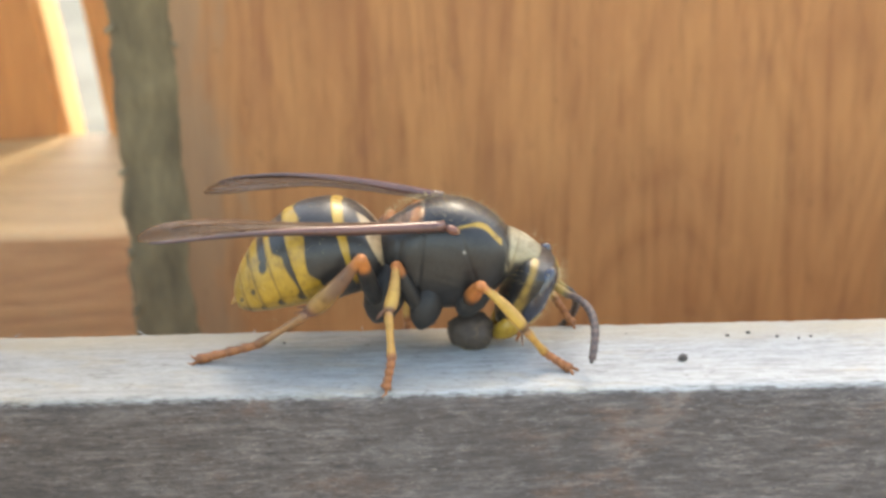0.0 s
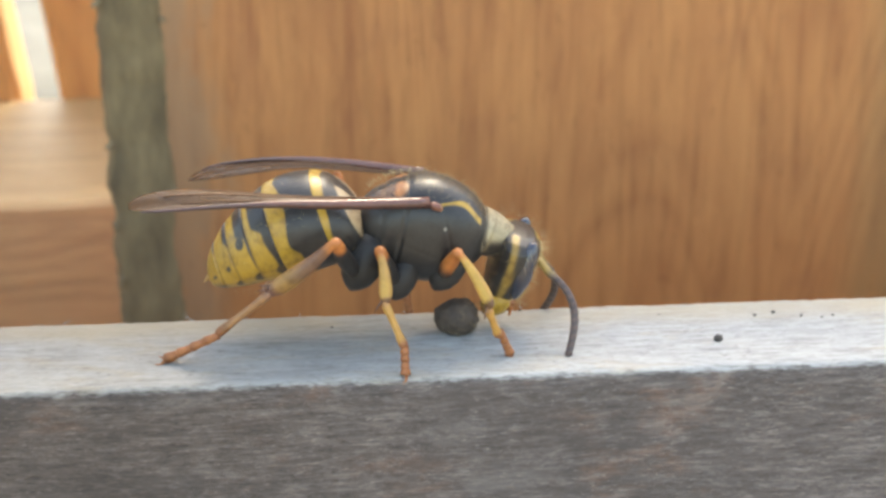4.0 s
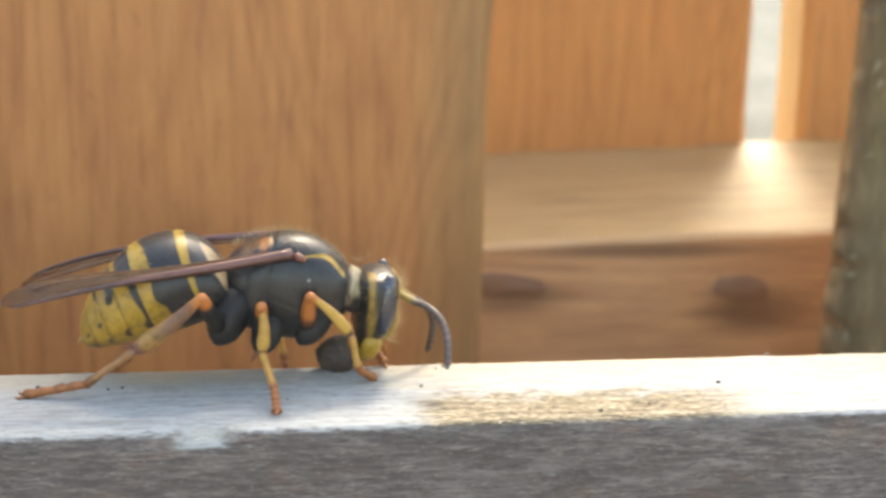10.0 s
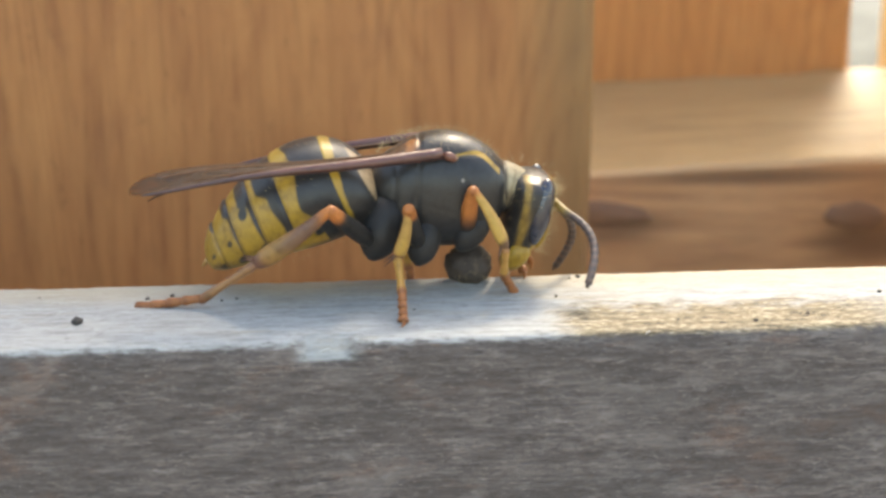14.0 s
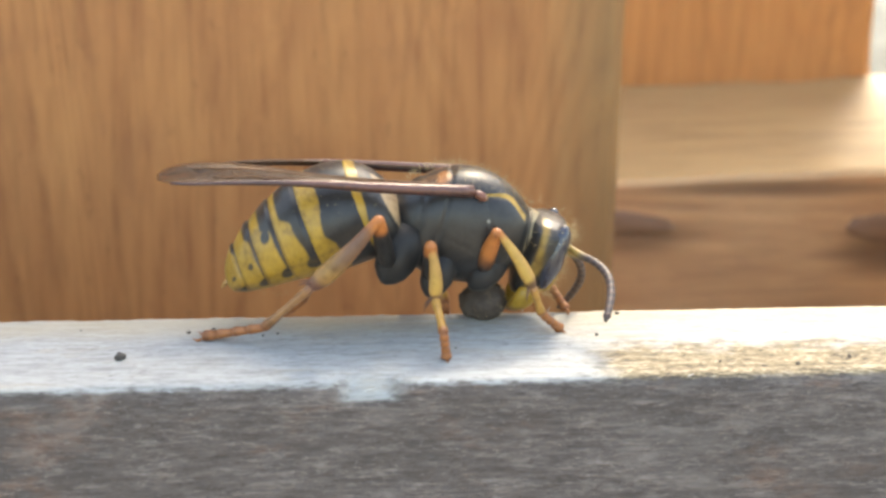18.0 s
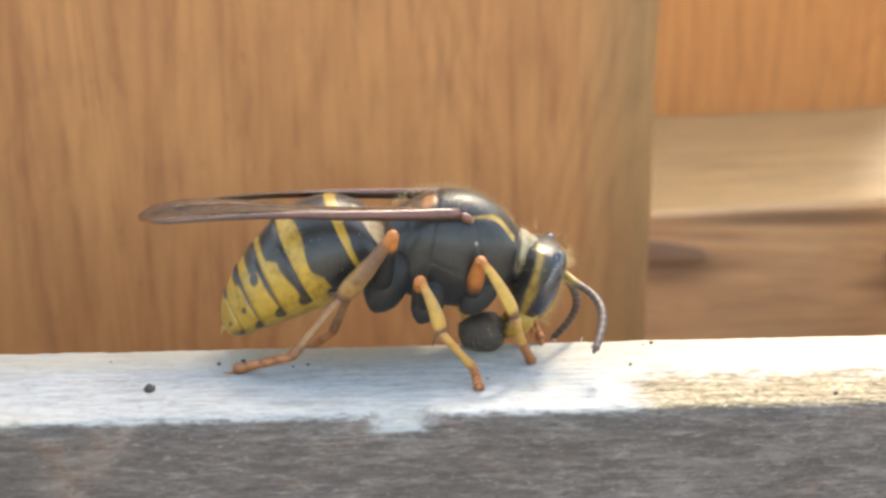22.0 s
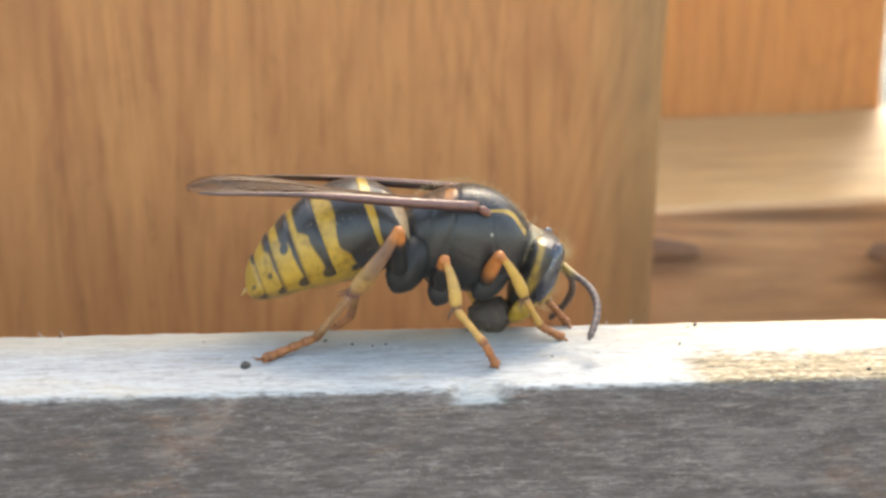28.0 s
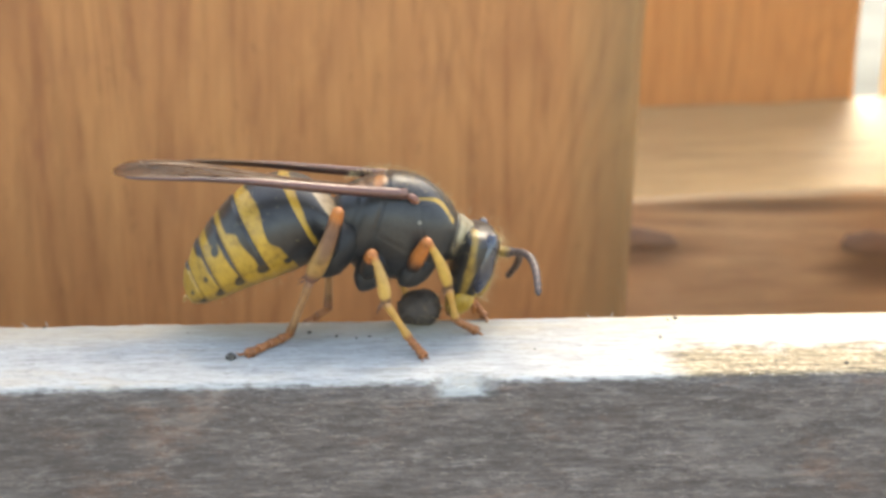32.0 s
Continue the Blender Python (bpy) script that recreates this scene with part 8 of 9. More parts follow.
    walk(legs["Mf"][3], keyed([
        (0, -0.87, 1.16, 1.98, 170.53, -35.62, 171.92), (1, -0.64, 2.71, -0.11, 179.94, -0.19, 136.80),
        (2, -0.29, 3.06, 0.52, 176.62, -10.02, 129.95), (3, -0.53, 2.14, 1.85, 167.39, -32.77, 145.74),
        (3.5, -0.36, 2.72, 1.31, 171.62, -24.44, 135.85), (5.5, 0.80, 2.31, -3.13, -164.08, 44.01, 122.93),
        (6, 0.51, 1.31, -3.49, -155.82, 52.50, 142.92), (7, 1.11, -0.37, -4.01, -121.30, 67.85, 177.97),
        (7.3, 4.76, -3.20, -2.20, -4.31, 41.59, -63.60), (7.6, 4.86, -3.11, -2.21, -4.10, 42.67, -61.65),
        (8, -1.13, 1.89, -0.15, -179.03, 3.34, 148.58), (8.3, -1.11, 1.44, 1.31, 174.40, -17.18, 151.53),
        (8.6, 1.47, -1.69, -3.80, -72.98, 71.68, -119.66), (9, -0.11, -0.53, -3.19, -136.83, 63.03, -175.62),
        (9.5, -0.95, 1.04, -1.97, -163.12, 37.42, 149.60), (10, -1.13, 1.01, -1.62, -169.91, 24.25, 152.13),
        (11, -1.40, 1.16, -0.27, -179.33, 2.05, 156.35), (12, -1.41, 1.16, 0.13, 178.77, -3.37, 155.26),
        (13, -1.38, 0.85, 0.92, 174.56, -15.48, 159.56), (16, -1.22, 1.49, 0.86, 173.04, -17.46, 148.12),
        (17, -0.93, 2.21, -0.59, -176.09, 9.31, 133.62), (18, -1.12, 1.51, -1.22, -173.09, 17.18, 146.99),
        (19, -0.89, 1.39, -1.87, -170.05, 25.10, 144.54), (20, -0.38, 1.18, -2.75, -162.67, 38.87, 142.20),
        (21, -0.25, 0.47, -3.10, -157.01, 46.46, 152.51), (22, -0.12, 0.15, -3.24, -150.68, 51.73, 155.20),
        (23, 0.61, -1.16, -3.60, -123.62, 65.10, 178.88), (24, 0.42, -1.00, -3.52, -129.82, 62.74, 177.17),
        (25, 0.71, -1.38, -3.56, -112.62, 67.61, -164.10), (28, -0.08, -0.24, -3.26, -143.10, 59.19, 171.17),
        (29, 0.61, -1.51, -3.45, -94.67, 68.46, -150.87), (30, 0.78, -1.70, -3.46, -99.46, 68.00, -151.17),
        (31, 1.28, -2.29, -3.38, -59.68, 66.60, -116.78), (32, 0.42, -0.98, -3.51, -110.10, 68.48, -164.52),
    ]))
    walk(legs["Fn"][0], keyed([
        (0, 1.30, -1.30, -3.50, 76.28, -40.49, -80.99), (1, 1.30, -1.30, -3.50, 95.68, -53.62, -94.58),
        (2, 1.30, -1.30, -3.50, 98.72, -45.81, -96.28), (3, 1.30, -1.30, -3.50, 105.70, -51.37, -102.39),
        (3.5, 1.30, -1.30, -3.50, 94.68, -53.55, -93.77), (5.5, 1.30, -1.30, -3.50, 72.37, -39.45, -78.58),
        (6, 1.30, -1.30, -3.50, 70.16, -44.52, -75.80), (7, 1.30, -1.30, -3.50, 111.66, -56.60, -108.34),
        (7.3, 1.30, -1.30, -3.50, 14.70, -6.32, -67.25), (7.6, 1.30, -1.30, -3.50, -27.32, 4.31, -81.73),
        (8, 1.30, -1.30, -3.50, 66.58, -32.75, -76.81), (8.3, 1.30, -1.30, -3.50, 74.71, -37.27, -80.60),
        (8.6, 1.30, -1.30, -3.50, 65.17, -36.13, -74.74), (9, 1.30, -1.30, -3.50, 55.80, -43.19, -65.06),
        (9.5, 1.30, -1.30, -3.50, 95.32, -42.98, -93.63), (10, 1.30, -1.30, -3.50, 105.36, -53.33, -102.43),
        (11, 1.30, -1.30, -3.50, 99.53, -53.82, -97.71), (12, 1.30, -1.30, -3.50, 94.30, -66.75, -93.95),
        (13, 1.30, -1.30, -3.50, 92.01, -62.22, -91.78), (16, 1.30, -1.30, -3.50, 101.00, -62.06, -99.75),
        (17, 1.30, -1.30, -3.50, 96.99, -51.09, -95.45), (18, 1.30, -1.30, -3.50, 95.13, -62.65, -94.56),
        (19, 1.30, -1.30, -3.50, 89.40, -52.43, -89.52), (20, 1.30, -1.30, -3.50, 61.63, -56.06, -65.87),
        (21, 1.30, -1.30, -3.50, 93.29, -56.54, -92.75), (22, 1.30, -1.30, -3.50, 101.41, -54.38, -99.31),
        (23, 1.30, -1.30, -3.50, 98.38, -49.60, -96.40), (24, 1.30, -1.30, -3.50, 94.35, -45.84, -93.12),
        (25, 1.30, -1.30, -3.50, 79.65, -53.29, -81.67), (28, 1.30, -1.30, -3.50, 92.79, -50.13, -92.14),
        (29, 1.30, -1.30, -3.50, 72.07, -47.02, -76.68), (30, 1.30, -1.30, -3.50, 68.83, -47.08, -74.17),
        (31, 1.30, -1.30, -3.50, 67.20, -38.74, -75.26), (32, 1.30, -1.30, -3.50, 91.67, -52.01, -91.32),
    ]))
    walk(legs["Fn"][1], keyed([
        (0, 2.71, -0.00, 0.00, -166.85, 58.73, -116.03), (1, 2.71, 0.00, 0.00, -167.38, 37.95, -123.75),
        (2, 2.71, 0.00, -0.00, -158.43, 28.58, -96.56), (3, 2.71, 0.00, 0.00, -178.94, 30.90, -140.36),
        (3.5, 2.71, 0.00, 0.00, -155.42, 32.99, -103.61), (5.5, 2.71, -0.00, -0.00, 179.90, 61.97, -130.91),
        (6, 2.71, 0.00, -0.00, 174.58, 59.26, -142.57), (7, 2.71, 0.00, 0.00, -172.14, 24.79, -130.28),
        (7.3, 2.71, 0.00, 0.00, 119.44, 41.57, 176.97), (7.6, 2.71, 0.00, -0.00, 51.44, 31.69, 147.96),
        (8, 2.71, 0.00, -0.00, 160.22, 38.85, -154.86), (8.3, 2.71, -0.00, 0.00, 156.65, 47.65, -158.56),
        (8.6, 2.71, 0.00, 0.00, 156.19, 44.74, -160.89), (9, 2.71, 0.00, 0.00, 144.99, 57.25, -178.41),
        (9.5, 2.71, 0.00, 0.00, 166.21, 41.40, -153.45), (10, 2.71, 0.00, 0.00, 172.96, 43.47, -154.50),
        (11, 2.71, 0.00, 0.00, 170.38, 35.54, -160.47), (12, 2.71, 0.00, 0.00, -164.35, 38.13, -132.41),
        (13, 2.71, -0.00, 0.00, -169.01, 27.04, -129.11), (16, 2.71, 0.00, -0.00, 179.30, 40.64, -153.57),
        (17, 2.71, 0.00, 0.00, 163.87, 43.12, -164.23), (18, 2.71, 0.00, 0.00, -168.60, 43.55, -136.43),
        (19, 2.71, 0.00, -0.00, 169.14, 50.54, -156.39), (20, 2.71, 0.00, -0.00, 154.81, 62.17, -177.37),
        (21, 2.71, 0.00, -0.00, 170.45, 32.68, -163.89), (22, 2.71, 0.00, 0.00, -170.21, 34.63, -128.02),
        (23, 2.71, 0.00, 0.00, -179.67, 44.84, -139.44), (24, 2.71, 0.00, 0.00, 160.92, 38.09, -165.19),
        (25, 2.71, -0.00, 0.00, -167.31, 56.00, -128.54), (28, 2.71, 0.00, 0.00, 167.60, 40.62, -158.82),
        (29, 2.71, -0.00, 0.00, 161.24, 55.74, -160.78), (30, 2.71, 0.00, 0.00, 156.20, 57.68, -166.63),
        (31, 2.71, 0.00, 0.00, 144.68, 68.61, -168.31), (32, 2.71, 0.00, 0.00, 169.06, 38.24, -159.36),
    ]))
    walk(legs["Fn"][2], keyed([
        (0, 2.09, -1.28, -2.34, 159.96, 46.14, -158.15), (1, 1.52, -1.79, -1.68, 177.24, 24.55, -150.38),
        (2, 2.44, -2.39, -1.31, 174.06, 16.75, -155.99), (3, 0.91, -1.50, -1.40, -173.52, 5.63, -93.27),
        (3.5, 2.17, -2.23, -1.49, 174.83, 18.70, -159.41), (5.5, 1.87, -0.97, -2.41, 174.78, 58.36, -136.93),
        (6, 1.60, -0.85, -2.35, 175.45, 58.64, -141.59), (7, 1.11, -1.89, -1.15, 177.68, 8.82, -163.30),
        (7.3, 0.67, 0.11, -1.81, 124.44, 42.03, -178.90), (7.6, 0.74, 1.23, -1.44, 58.09, 43.90, 147.33),
        (8, 0.79, -0.90, -1.72, 152.10, 26.76, -174.66), (8.3, 1.00, -0.67, -2.02, 166.09, 42.79, -148.29),
        (8.6, 0.88, -0.64, -1.92, 158.47, 48.00, -156.77), (9, 1.23, -0.04, -2.30, 143.91, 60.70, -178.51),
        (9.5, 0.88, -0.92, -1.81, 173.61, 31.22, -145.28), (10, 0.92, -0.85, -1.88, 179.32, 13.01, -147.33),
        (11, 0.62, -0.74, -1.59, -179.56, 16.84, -142.68), (12, 1.26, -1.59, -1.69, 171.81, 10.77, 165.59),
        (13, 1.18, -1.89, -1.24, 176.55, 5.60, 176.09), (16, 0.86, -0.92, -1.78, 170.01, 14.85, 173.00),
        (17, 0.79, -0.54, -1.87, -174.68, 24.31, -128.55), (18, 1.28, -1.37, -1.88, 164.33, 28.74, 177.00),
        (19, 1.12, -0.70, -2.11, -178.09, 42.15, -139.59), (20, 1.44, -0.06, -2.42, 147.41, 58.01, 173.63),
        (21, 0.50, -0.64, -1.48, 169.84, 22.38, -171.78), (22, 1.33, -1.77, -1.55, 169.66, 18.15, -175.28),
        (23, 1.24, -1.26, -1.93, 164.88, 26.70, -170.93), (24, 0.63, -0.55, -1.69, -164.28, 39.42, -112.01),
        (25, 1.76, -1.20, -2.27, 162.66, 43.44, -168.16), (28, 0.78, -0.75, -1.78, 168.54, 41.47, -157.19),
        (29, 1.26, -0.51, -2.26, 162.08, 54.26, -160.16), (30, 1.29, -0.34, -2.31, 172.78, 59.27, -147.45),
        (31, 1.74, -0.20, -2.55, 169.92, 72.90, -141.57), (32, 0.70, -0.76, -1.69, 174.70, 29.73, -152.61),
    ]))
    walk(legs["Fn"][3], keyed([
        (0, 1.00, -1.71, -3.56, -102.38, 59.02, -51.98), (1, 0.18, -2.55, -2.38, 143.71, 74.99, 179.00),
        (2, 0.96, -3.04, -1.80, 161.17, 30.41, -170.11), (3, 0.81, -3.18, -1.57, 179.50, 11.56, -144.93),
        (3.5, 0.68, -2.79, -2.03, -179.38, 25.53, -142.20), (5.5, 1.22, -1.58, -3.85, -177.04, 63.08, -127.49),
        (6, 0.91, -1.40, -3.79, -136.74, 68.77, -91.00), (7, -0.49, -2.37, -1.41, 171.48, 24.76, -168.18),
        (7.3, -0.58, 0.08, -2.95, 34.60, 60.77, 104.77), (7.6, -0.28, 1.89, -2.61, 9.03, 23.92, 102.07),
        (8, -0.72, -1.05, -2.48, 111.70, 61.99, 164.32), (8.3, -0.06, -1.33, -3.17, 97.68, 65.43, 148.72),
        (8.6, -0.16, -1.08, -3.18, 139.94, 66.03, -171.44), (9, 0.41, -0.06, -3.77, 89.91, 73.50, 131.29),
        (9.5, -0.31, -1.74, -2.68, 155.85, 54.03, -162.08), (10, -0.46, -1.74, -2.26, 146.86, 37.24, 168.50),
        (11, -0.67, -1.72, -2.08, 144.34, 53.32, 173.98), (12, -0.35, -1.17, -2.00, 171.94, 28.38, -173.39),
        (13, -0.50, -1.78, -1.41, 156.83, 26.76, 164.21), (16, -0.77, -0.72, -2.21, -176.76, 19.96, -143.08),
        (17, -0.17, -1.75, -2.56, 140.92, 40.75, 167.49), (18, -0.20, -1.29, -2.70, 153.75, 54.57, 176.08),
        (19, 0.17, -1.51, -3.25, 126.68, 50.78, 157.56), (20, 0.55, 0.04, -3.85, 166.62, 69.57, -163.61),
        (21, -1.04, -0.86, -2.12, 162.32, 62.17, -166.41), (22, -0.27, -1.90, -2.08, 161.66, 26.40, 178.38),
        (23, -0.25, -1.50, -2.69, 157.00, 38.98, -173.92), (24, 0.14, -1.76, -2.76, 165.55, 43.21, -156.55),
        (25, 0.56, -1.45, -3.43, 127.03, 49.59, 156.14), (28, -0.39, -1.24, -2.90, 142.84, 66.97, -179.63),
        (29, 0.33, -0.84, -3.63, 106.82, 78.13, 148.05), (30, 0.56, -0.80, -3.76, 51.87, 84.78, 92.92),
        (31, 1.35, -0.51, -4.16, 95.91, 79.95, 144.79), (32, -0.60, -1.43, -2.53, 136.88, 65.60, 172.19),
    ]))
    walk(legs["Ff"][0], keyed([
        (0, 1.30, 1.30, -3.50, -43.45, -31.66, 61.01), (1, 1.30, 1.30, -3.50, -62.95, -47.02, 69.52),
        (2, 1.30, 1.30, -3.50, -69.73, -39.01, 76.92), (3, 1.30, 1.30, -3.50, -71.45, -45.45, 76.55),
        (3.5, 1.30, 1.30, -3.50, -61.20, -43.79, 69.17), (5.5, 1.30, 1.30, -3.50, -35.07, -28.34, 55.94),
        (6, 1.30, 1.30, -3.50, -37.26, -34.19, 53.55), (7, 1.30, 1.30, -3.50, -71.70, -48.55, 76.08),
        (7.3, 1.30, 1.30, -3.50, 15.48, 10.29, 57.16), (7.6, 1.30, 1.30, -3.50, 43.45, 17.22, 72.64),
        (8, 1.30, 1.30, -3.50, -52.27, -30.10, 68.80), (8.3, 1.30, 1.30, -3.50, -44.28, -31.19, 62.03),
        (8.6, 1.30, 1.30, -3.50, -31.10, -25.78, 54.21), (9, 1.30, 1.30, -3.50, -27.16, -33.58, 42.85),
        (9.5, 1.30, 1.30, -3.50, -48.32, -35.98, 62.39), (10, 1.30, 1.30, -3.50, -63.73, -51.04, 69.01),
        (11, 1.30, 1.30, -3.50, -62.75, -50.06, 68.45), (12, 1.30, 1.30, -3.50, -58.27, -61.14, 61.56),
        (13, 1.30, 1.30, -3.50, -64.11, -56.36, 68.00), (16, 1.30, 1.30, -3.50, -58.42, -57.87, 62.49),
        (17, 1.30, 1.30, -3.50, -61.17, -49.11, 67.41), (18, 1.30, 1.30, -3.50, -56.96, -57.48, 61.26),
        (19, 1.30, 1.30, -3.50, -52.46, -47.90, 60.31), (20, 1.30, 1.30, -3.50, -35.08, -48.46, 43.18),
        (21, 1.30, 1.30, -3.50, -62.24, -53.37, 67.10), (22, 1.30, 1.30, -3.50, -65.86, -49.27, 71.24),
        (23, 1.30, 1.30, -3.50, -60.31, -45.49, 67.87), (24, 1.30, 1.30, -3.50, -52.97, -41.44, 63.47),
        (25, 1.30, 1.30, -3.50, -44.41, -45.34, 54.02), (28, 1.30, 1.30, -3.50, -52.47, -45.64, 61.22),
        (29, 1.30, 1.30, -3.50, -36.61, -39.06, 49.70), (30, 1.30, 1.30, -3.50, -33.72, -38.64, 46.90),
        (31, 1.30, 1.30, -3.50, -29.79, -31.02, 48.01), (32, 1.30, 1.30, -3.50, -54.48, -47.65, 62.19),
    ]))
    walk(legs["Ff"][1], keyed([
        (0, 2.71, 0.00, 0.00, -87.02, 84.59, -135.14), (1, 2.71, -0.00, 0.00, -173.39, 63.37, 147.69),
        (2, 2.71, 0.00, -0.00, 179.69, 57.03, 130.44), (3, 2.71, -0.00, 0.00, -165.66, 48.76, 155.75),
        (3.5, 2.71, 0.00, -0.00, 179.29, 59.19, 136.74), (5.5, 2.71, 0.00, 0.00, -44.88, 79.46, -92.19),
        (6, 2.71, -0.00, 0.00, -84.41, 80.31, -126.20), (7, 2.71, 0.00, 0.00, -173.18, 45.88, 149.48),
        (7.3, 2.71, 0.00, 0.00, -60.65, 47.51, -123.24), (7.6, 2.71, -0.00, 0.00, -25.23, 23.63, -115.36),
        (8, 2.71, 0.00, 0.00, -144.62, 55.54, 166.97), (8.3, 2.71, 0.00, -0.00, -110.36, 62.82, -157.34),
        (8.6, 2.71, -0.00, 0.00, -102.97, 59.78, -148.17), (9, 2.71, 0.00, 0.00, -83.46, 63.08, -118.68),
        (9.5, 2.71, -0.00, 0.00, -116.59, 58.89, -159.01), (10, 2.71, -0.00, 0.00, -144.12, 56.51, -175.01),
        (11, 2.71, -0.00, 0.00, -150.20, 51.17, 179.66), (12, 2.71, 0.00, 0.00, -172.90, 54.56, 163.58),
        (13, 2.71, -0.00, 0.00, -174.90, 43.88, 156.43), (16, 2.71, 0.00, 0.00, -157.29, 54.33, 179.11),
        (17, 2.71, -0.00, -0.00, -136.17, 56.52, -168.17), (18, 2.71, 0.00, 0.00, -162.49, 63.87, 171.24),
        (19, 2.71, -0.00, -0.00, -126.45, 66.31, -159.70), (20, 2.71, 0.00, 0.00, -96.85, 73.42, -123.56),
        (21, 2.71, -0.00, 0.00, -154.03, 48.98, 179.50), (22, 2.71, 0.00, 0.00, -162.29, 54.84, 163.19),
        (23, 2.71, 0.00, 0.00, -140.96, 63.60, -178.33), (24, 2.71, -0.00, 0.00, -124.95, 55.27, -161.99),
        (25, 2.71, 0.00, 0.00, -120.45, 75.15, -154.27), (28, 2.71, -0.00, 0.00, -129.40, 59.18, -162.99),
        (29, 2.71, 0.00, 0.00, -94.23, 66.55, -130.19), (30, 2.71, 0.00, 0.00, -86.37, 65.73, -121.46),
        (31, 2.71, -0.00, 0.00, -50.19, 60.67, -93.57), (32, 2.71, -0.00, 0.00, -139.63, 55.55, -170.70),
    ]))
    walk(legs["Ff"][2], keyed([
        (0, 2.53, -0.18, -2.72, -97.04, 55.28, -143.91), (1, 1.68, 0.66, -2.45, -131.30, 45.29, -161.68),
        (2, 1.75, 1.13, -2.29, -141.03, 32.65, -172.89), (3, 1.07, 0.74, -2.06, -155.70, 33.56, 176.22),
        (3.5, 1.69, 0.96, -2.35, -145.05, 36.92, -173.11), (5.5, 2.69, -0.50, -2.69, -82.71, 68.46, -130.03),
        (6, 2.44, -0.37, -2.70, -90.20, 67.15, -131.89), (7, 1.07, 0.97, -1.96, -155.33, 35.03, 178.69),
        (7.3, 1.70, -1.55, -2.02, -49.67, 57.53, -110.15), (7.6, 1.64, -2.26, -1.10, -20.95, 33.86, -100.23),
        (8, 1.21, 0.35, -2.25, -129.54, 44.35, -173.75), (8.3, 1.56, -0.48, -2.43, -102.56, 50.72, -148.86),
        (8.6, 1.54, -0.73, -2.36, -92.47, 51.21, -138.84), (9, 2.12, -1.09, -2.44, -78.65, 48.40, -115.97),
        (9.5, 1.39, -0.51, -2.34, -109.20, 47.13, -150.13), (10, 1.21, -0.13, -2.28, -137.48, 36.53, -158.93),
        (11, 1.00, 0.01, -2.13, -141.16, 40.69, -165.66), (12, 1.19, 0.45, -2.23, -143.76, 26.30, -146.27),
        (13, 0.91, 0.79, -1.90, -149.33, 20.86, -151.89), (16, 1.12, 0.02, -2.22, -143.00, 34.30, -154.93),
        (17, 1.24, -0.31, -2.28, -131.39, 41.70, -157.57), (18, 1.52, 0.18, -2.46, -125.08, 38.57, -141.77),
        (19, 1.68, -0.38, -2.50, -112.06, 47.76, -142.32), (20, 2.28, -0.65, -2.62, -95.59, 58.32, -121.75),
        (21, 0.92, 0.02, -2.06, -140.62, 42.30, -162.70), (22, 1.21, 0.46, -2.24, -135.41, 31.03, -155.76),
        (23, 1.50, -0.04, -2.45, -122.41, 40.15, -152.75), (24, 1.23, -0.48, -2.25, -114.77, 50.60, -151.74),
        (25, 2.08, -0.30, -2.64, -104.03, 41.06, -133.99), (28, 1.37, -0.41, -2.35, -109.02, 48.58, -142.29),
        (29, 2.01, -0.83, -2.51, -87.26, 47.82, -124.27), (30, 2.13, -0.96, -2.49, -82.03, 48.02, -118.83),
        (31, 2.63, -1.34, -2.39, -62.39, 44.69, -109.38), (32, 1.19, -0.25, -2.26, -123.27, 44.74, -151.36),
    ]))
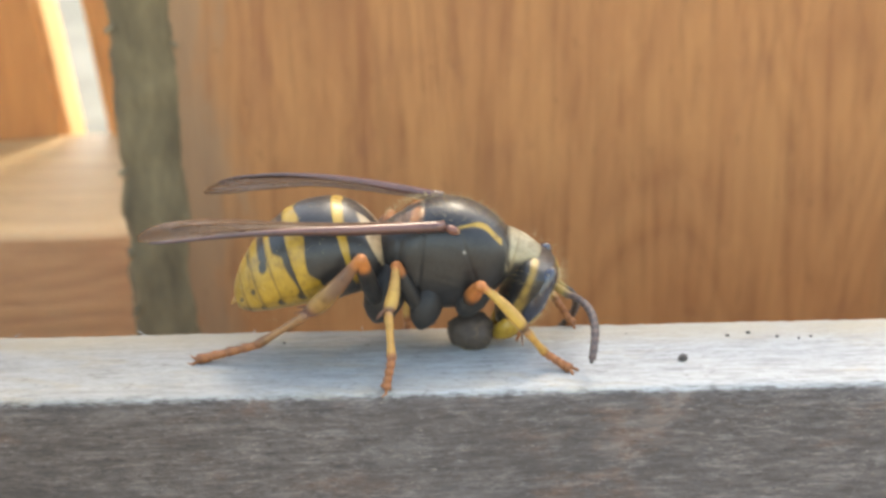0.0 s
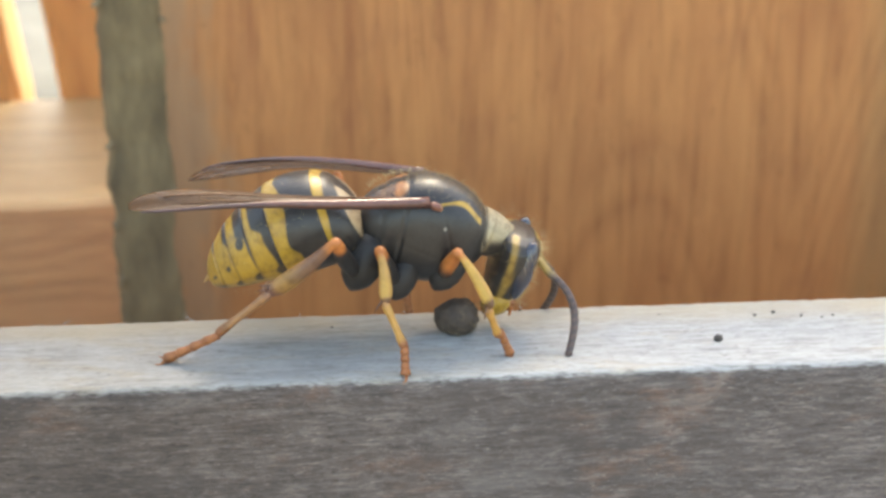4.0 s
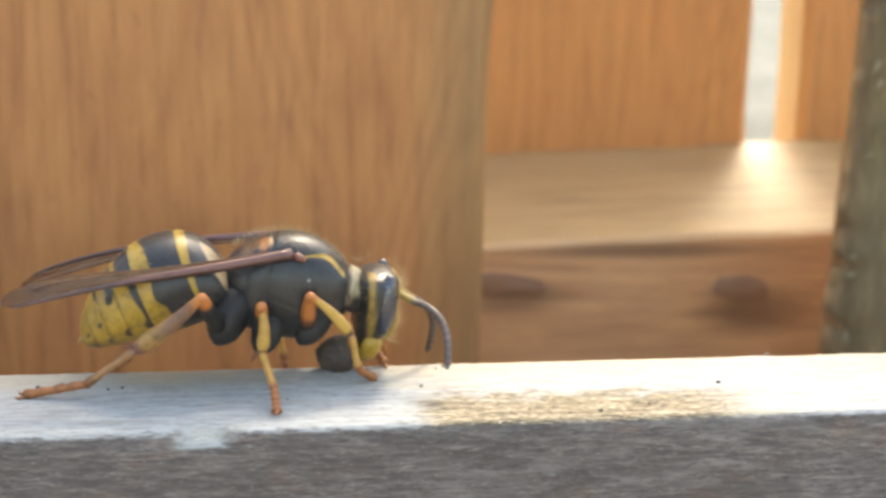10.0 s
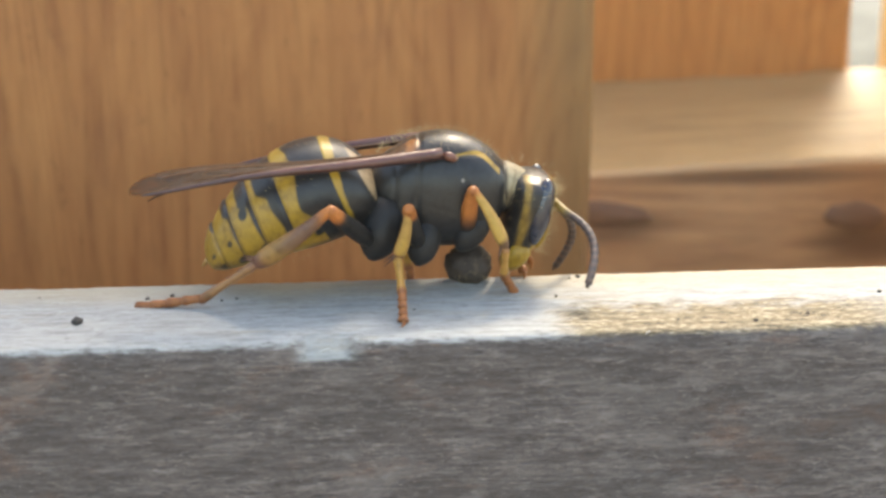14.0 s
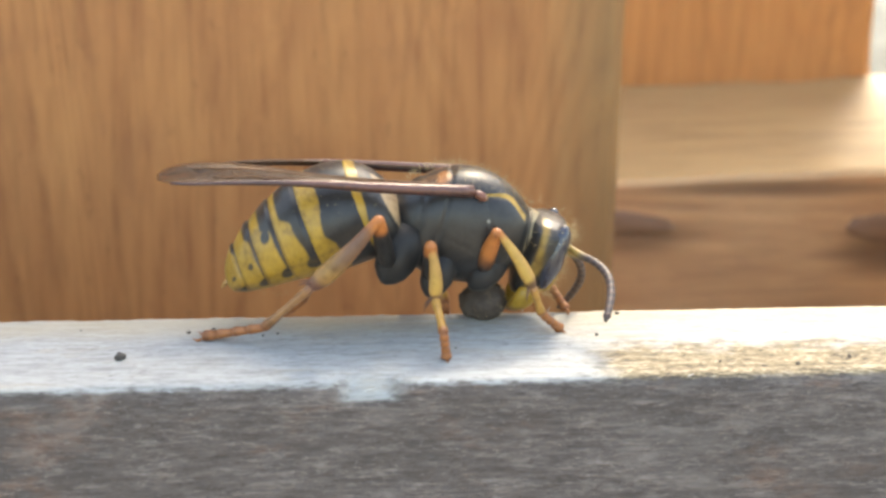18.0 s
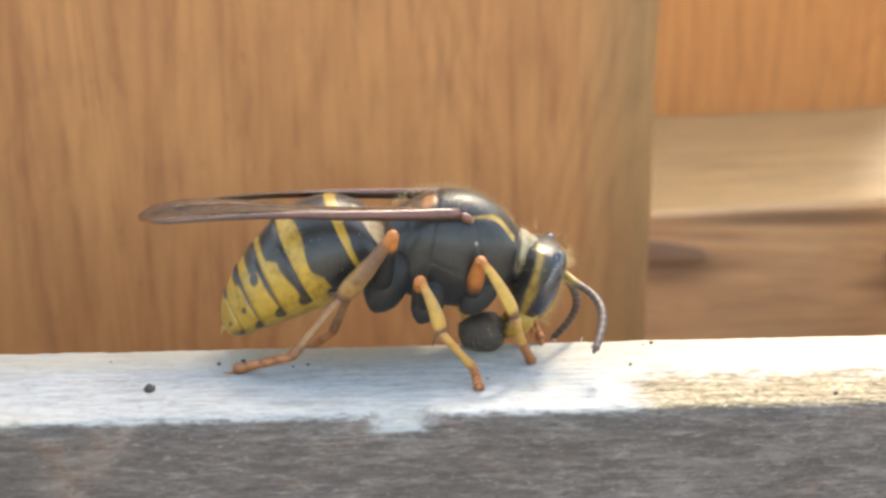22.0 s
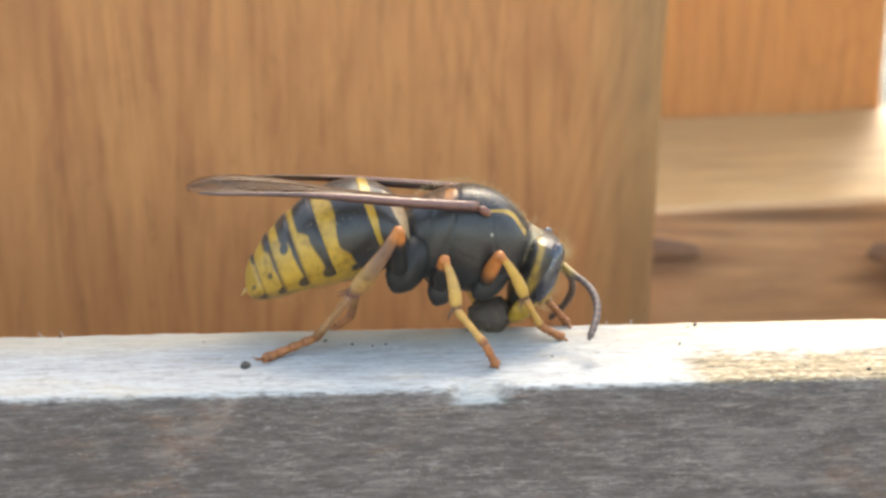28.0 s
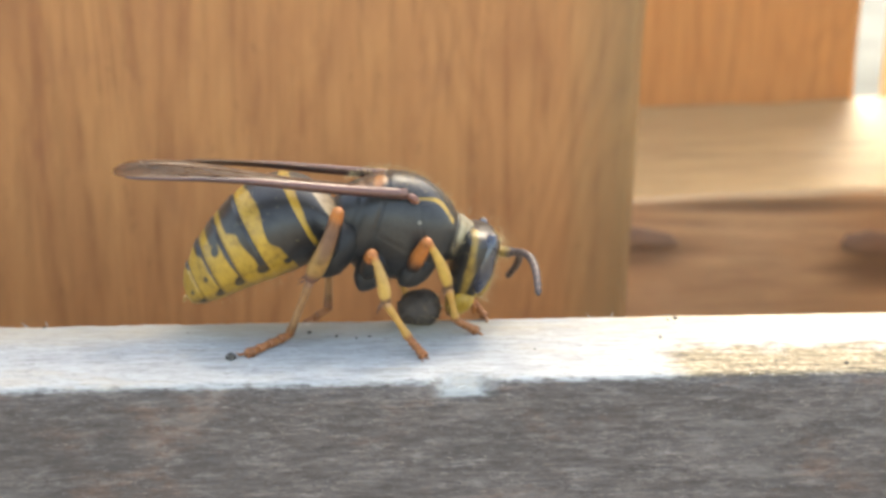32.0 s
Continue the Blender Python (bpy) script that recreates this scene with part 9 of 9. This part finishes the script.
    walk(legs["Ff"][3], keyed([
        (0, 1.75, -0.75, -4.11, -115.47, 67.82, -161.92), (1, 0.55, 0.28, -3.65, -142.26, 58.75, -177.54),
        (2, 0.33, 0.96, -3.21, -158.94, 38.46, 162.56), (3, -0.34, 0.83, -2.99, -170.76, 28.97, 155.54),
        (3.5, 0.35, 0.80, -3.37, -162.57, 38.53, 164.31), (5.5, 2.29, -0.98, -4.26, -118.48, 74.06, -164.36),
        (6, 2.00, -0.86, -4.26, -117.59, 73.45, -158.31), (7, -0.31, 1.00, -2.94, -166.34, 35.37, 162.80),
        (7.3, 1.39, -2.40, -3.44, -31.20, 66.29, -89.25), (7.6, 1.39, -3.65, -2.04, -12.11, 39.45, -84.39),
        (8, 0.00, 0.22, -3.44, -93.31, 62.64, -146.71), (8.3, 0.64, -1.04, -3.74, -72.96, 66.89, -123.33),
        (8.6, 0.75, -1.42, -3.68, -91.35, 68.12, -138.17), (9, 1.63, -2.10, -3.70, -64.36, 63.64, -101.24),
        (9.5, 0.39, -1.08, -3.58, -112.48, 62.52, -155.97), (10, -0.06, -0.62, -3.29, -143.11, 50.31, -171.66),
        (11, -0.24, -0.31, -3.23, -139.55, 58.69, -171.72), (12, -0.07, -0.39, -2.98, -158.07, 36.13, -170.79),
        (13, -0.49, 0.04, -2.50, -155.63, 33.26, -171.35), (16, -0.15, -0.57, -3.18, -161.61, 38.04, -179.79),
        (17, 0.07, -0.79, -3.41, -138.22, 56.37, -170.16), (18, 0.48, -0.64, -3.51, -134.28, 55.36, -156.86),
        (19, 0.78, -1.08, -3.76, -113.97, 63.33, -147.29), (20, 1.81, -1.41, -4.06, -112.88, 72.06, -138.86),
        (21, -0.28, -0.36, -3.20, -140.42, 61.65, -170.14), (22, -0.12, -0.14, -3.11, -149.89, 40.96, -176.65),
        (23, 0.35, -0.63, -3.54, -138.18, 53.50, -172.43), (24, 0.28, -0.99, -3.56, -135.57, 61.07, -173.88),
        (25, 1.20, -1.22, -3.76, -108.83, 57.74, -140.76), (28, 0.49, -1.09, -3.62, -105.59, 65.30, -142.01),
        (29, 1.37, -1.77, -3.76, -72.51, 63.50, -110.56), (30, 1.58, -1.95, -3.75, -61.98, 61.63, -99.68),
        (31, 2.23, -2.47, -3.58, -52.49, 58.68, -96.31), (32, 0.13, -0.83, -3.45, -117.17, 63.71, -151.29),
    ]))


motions()
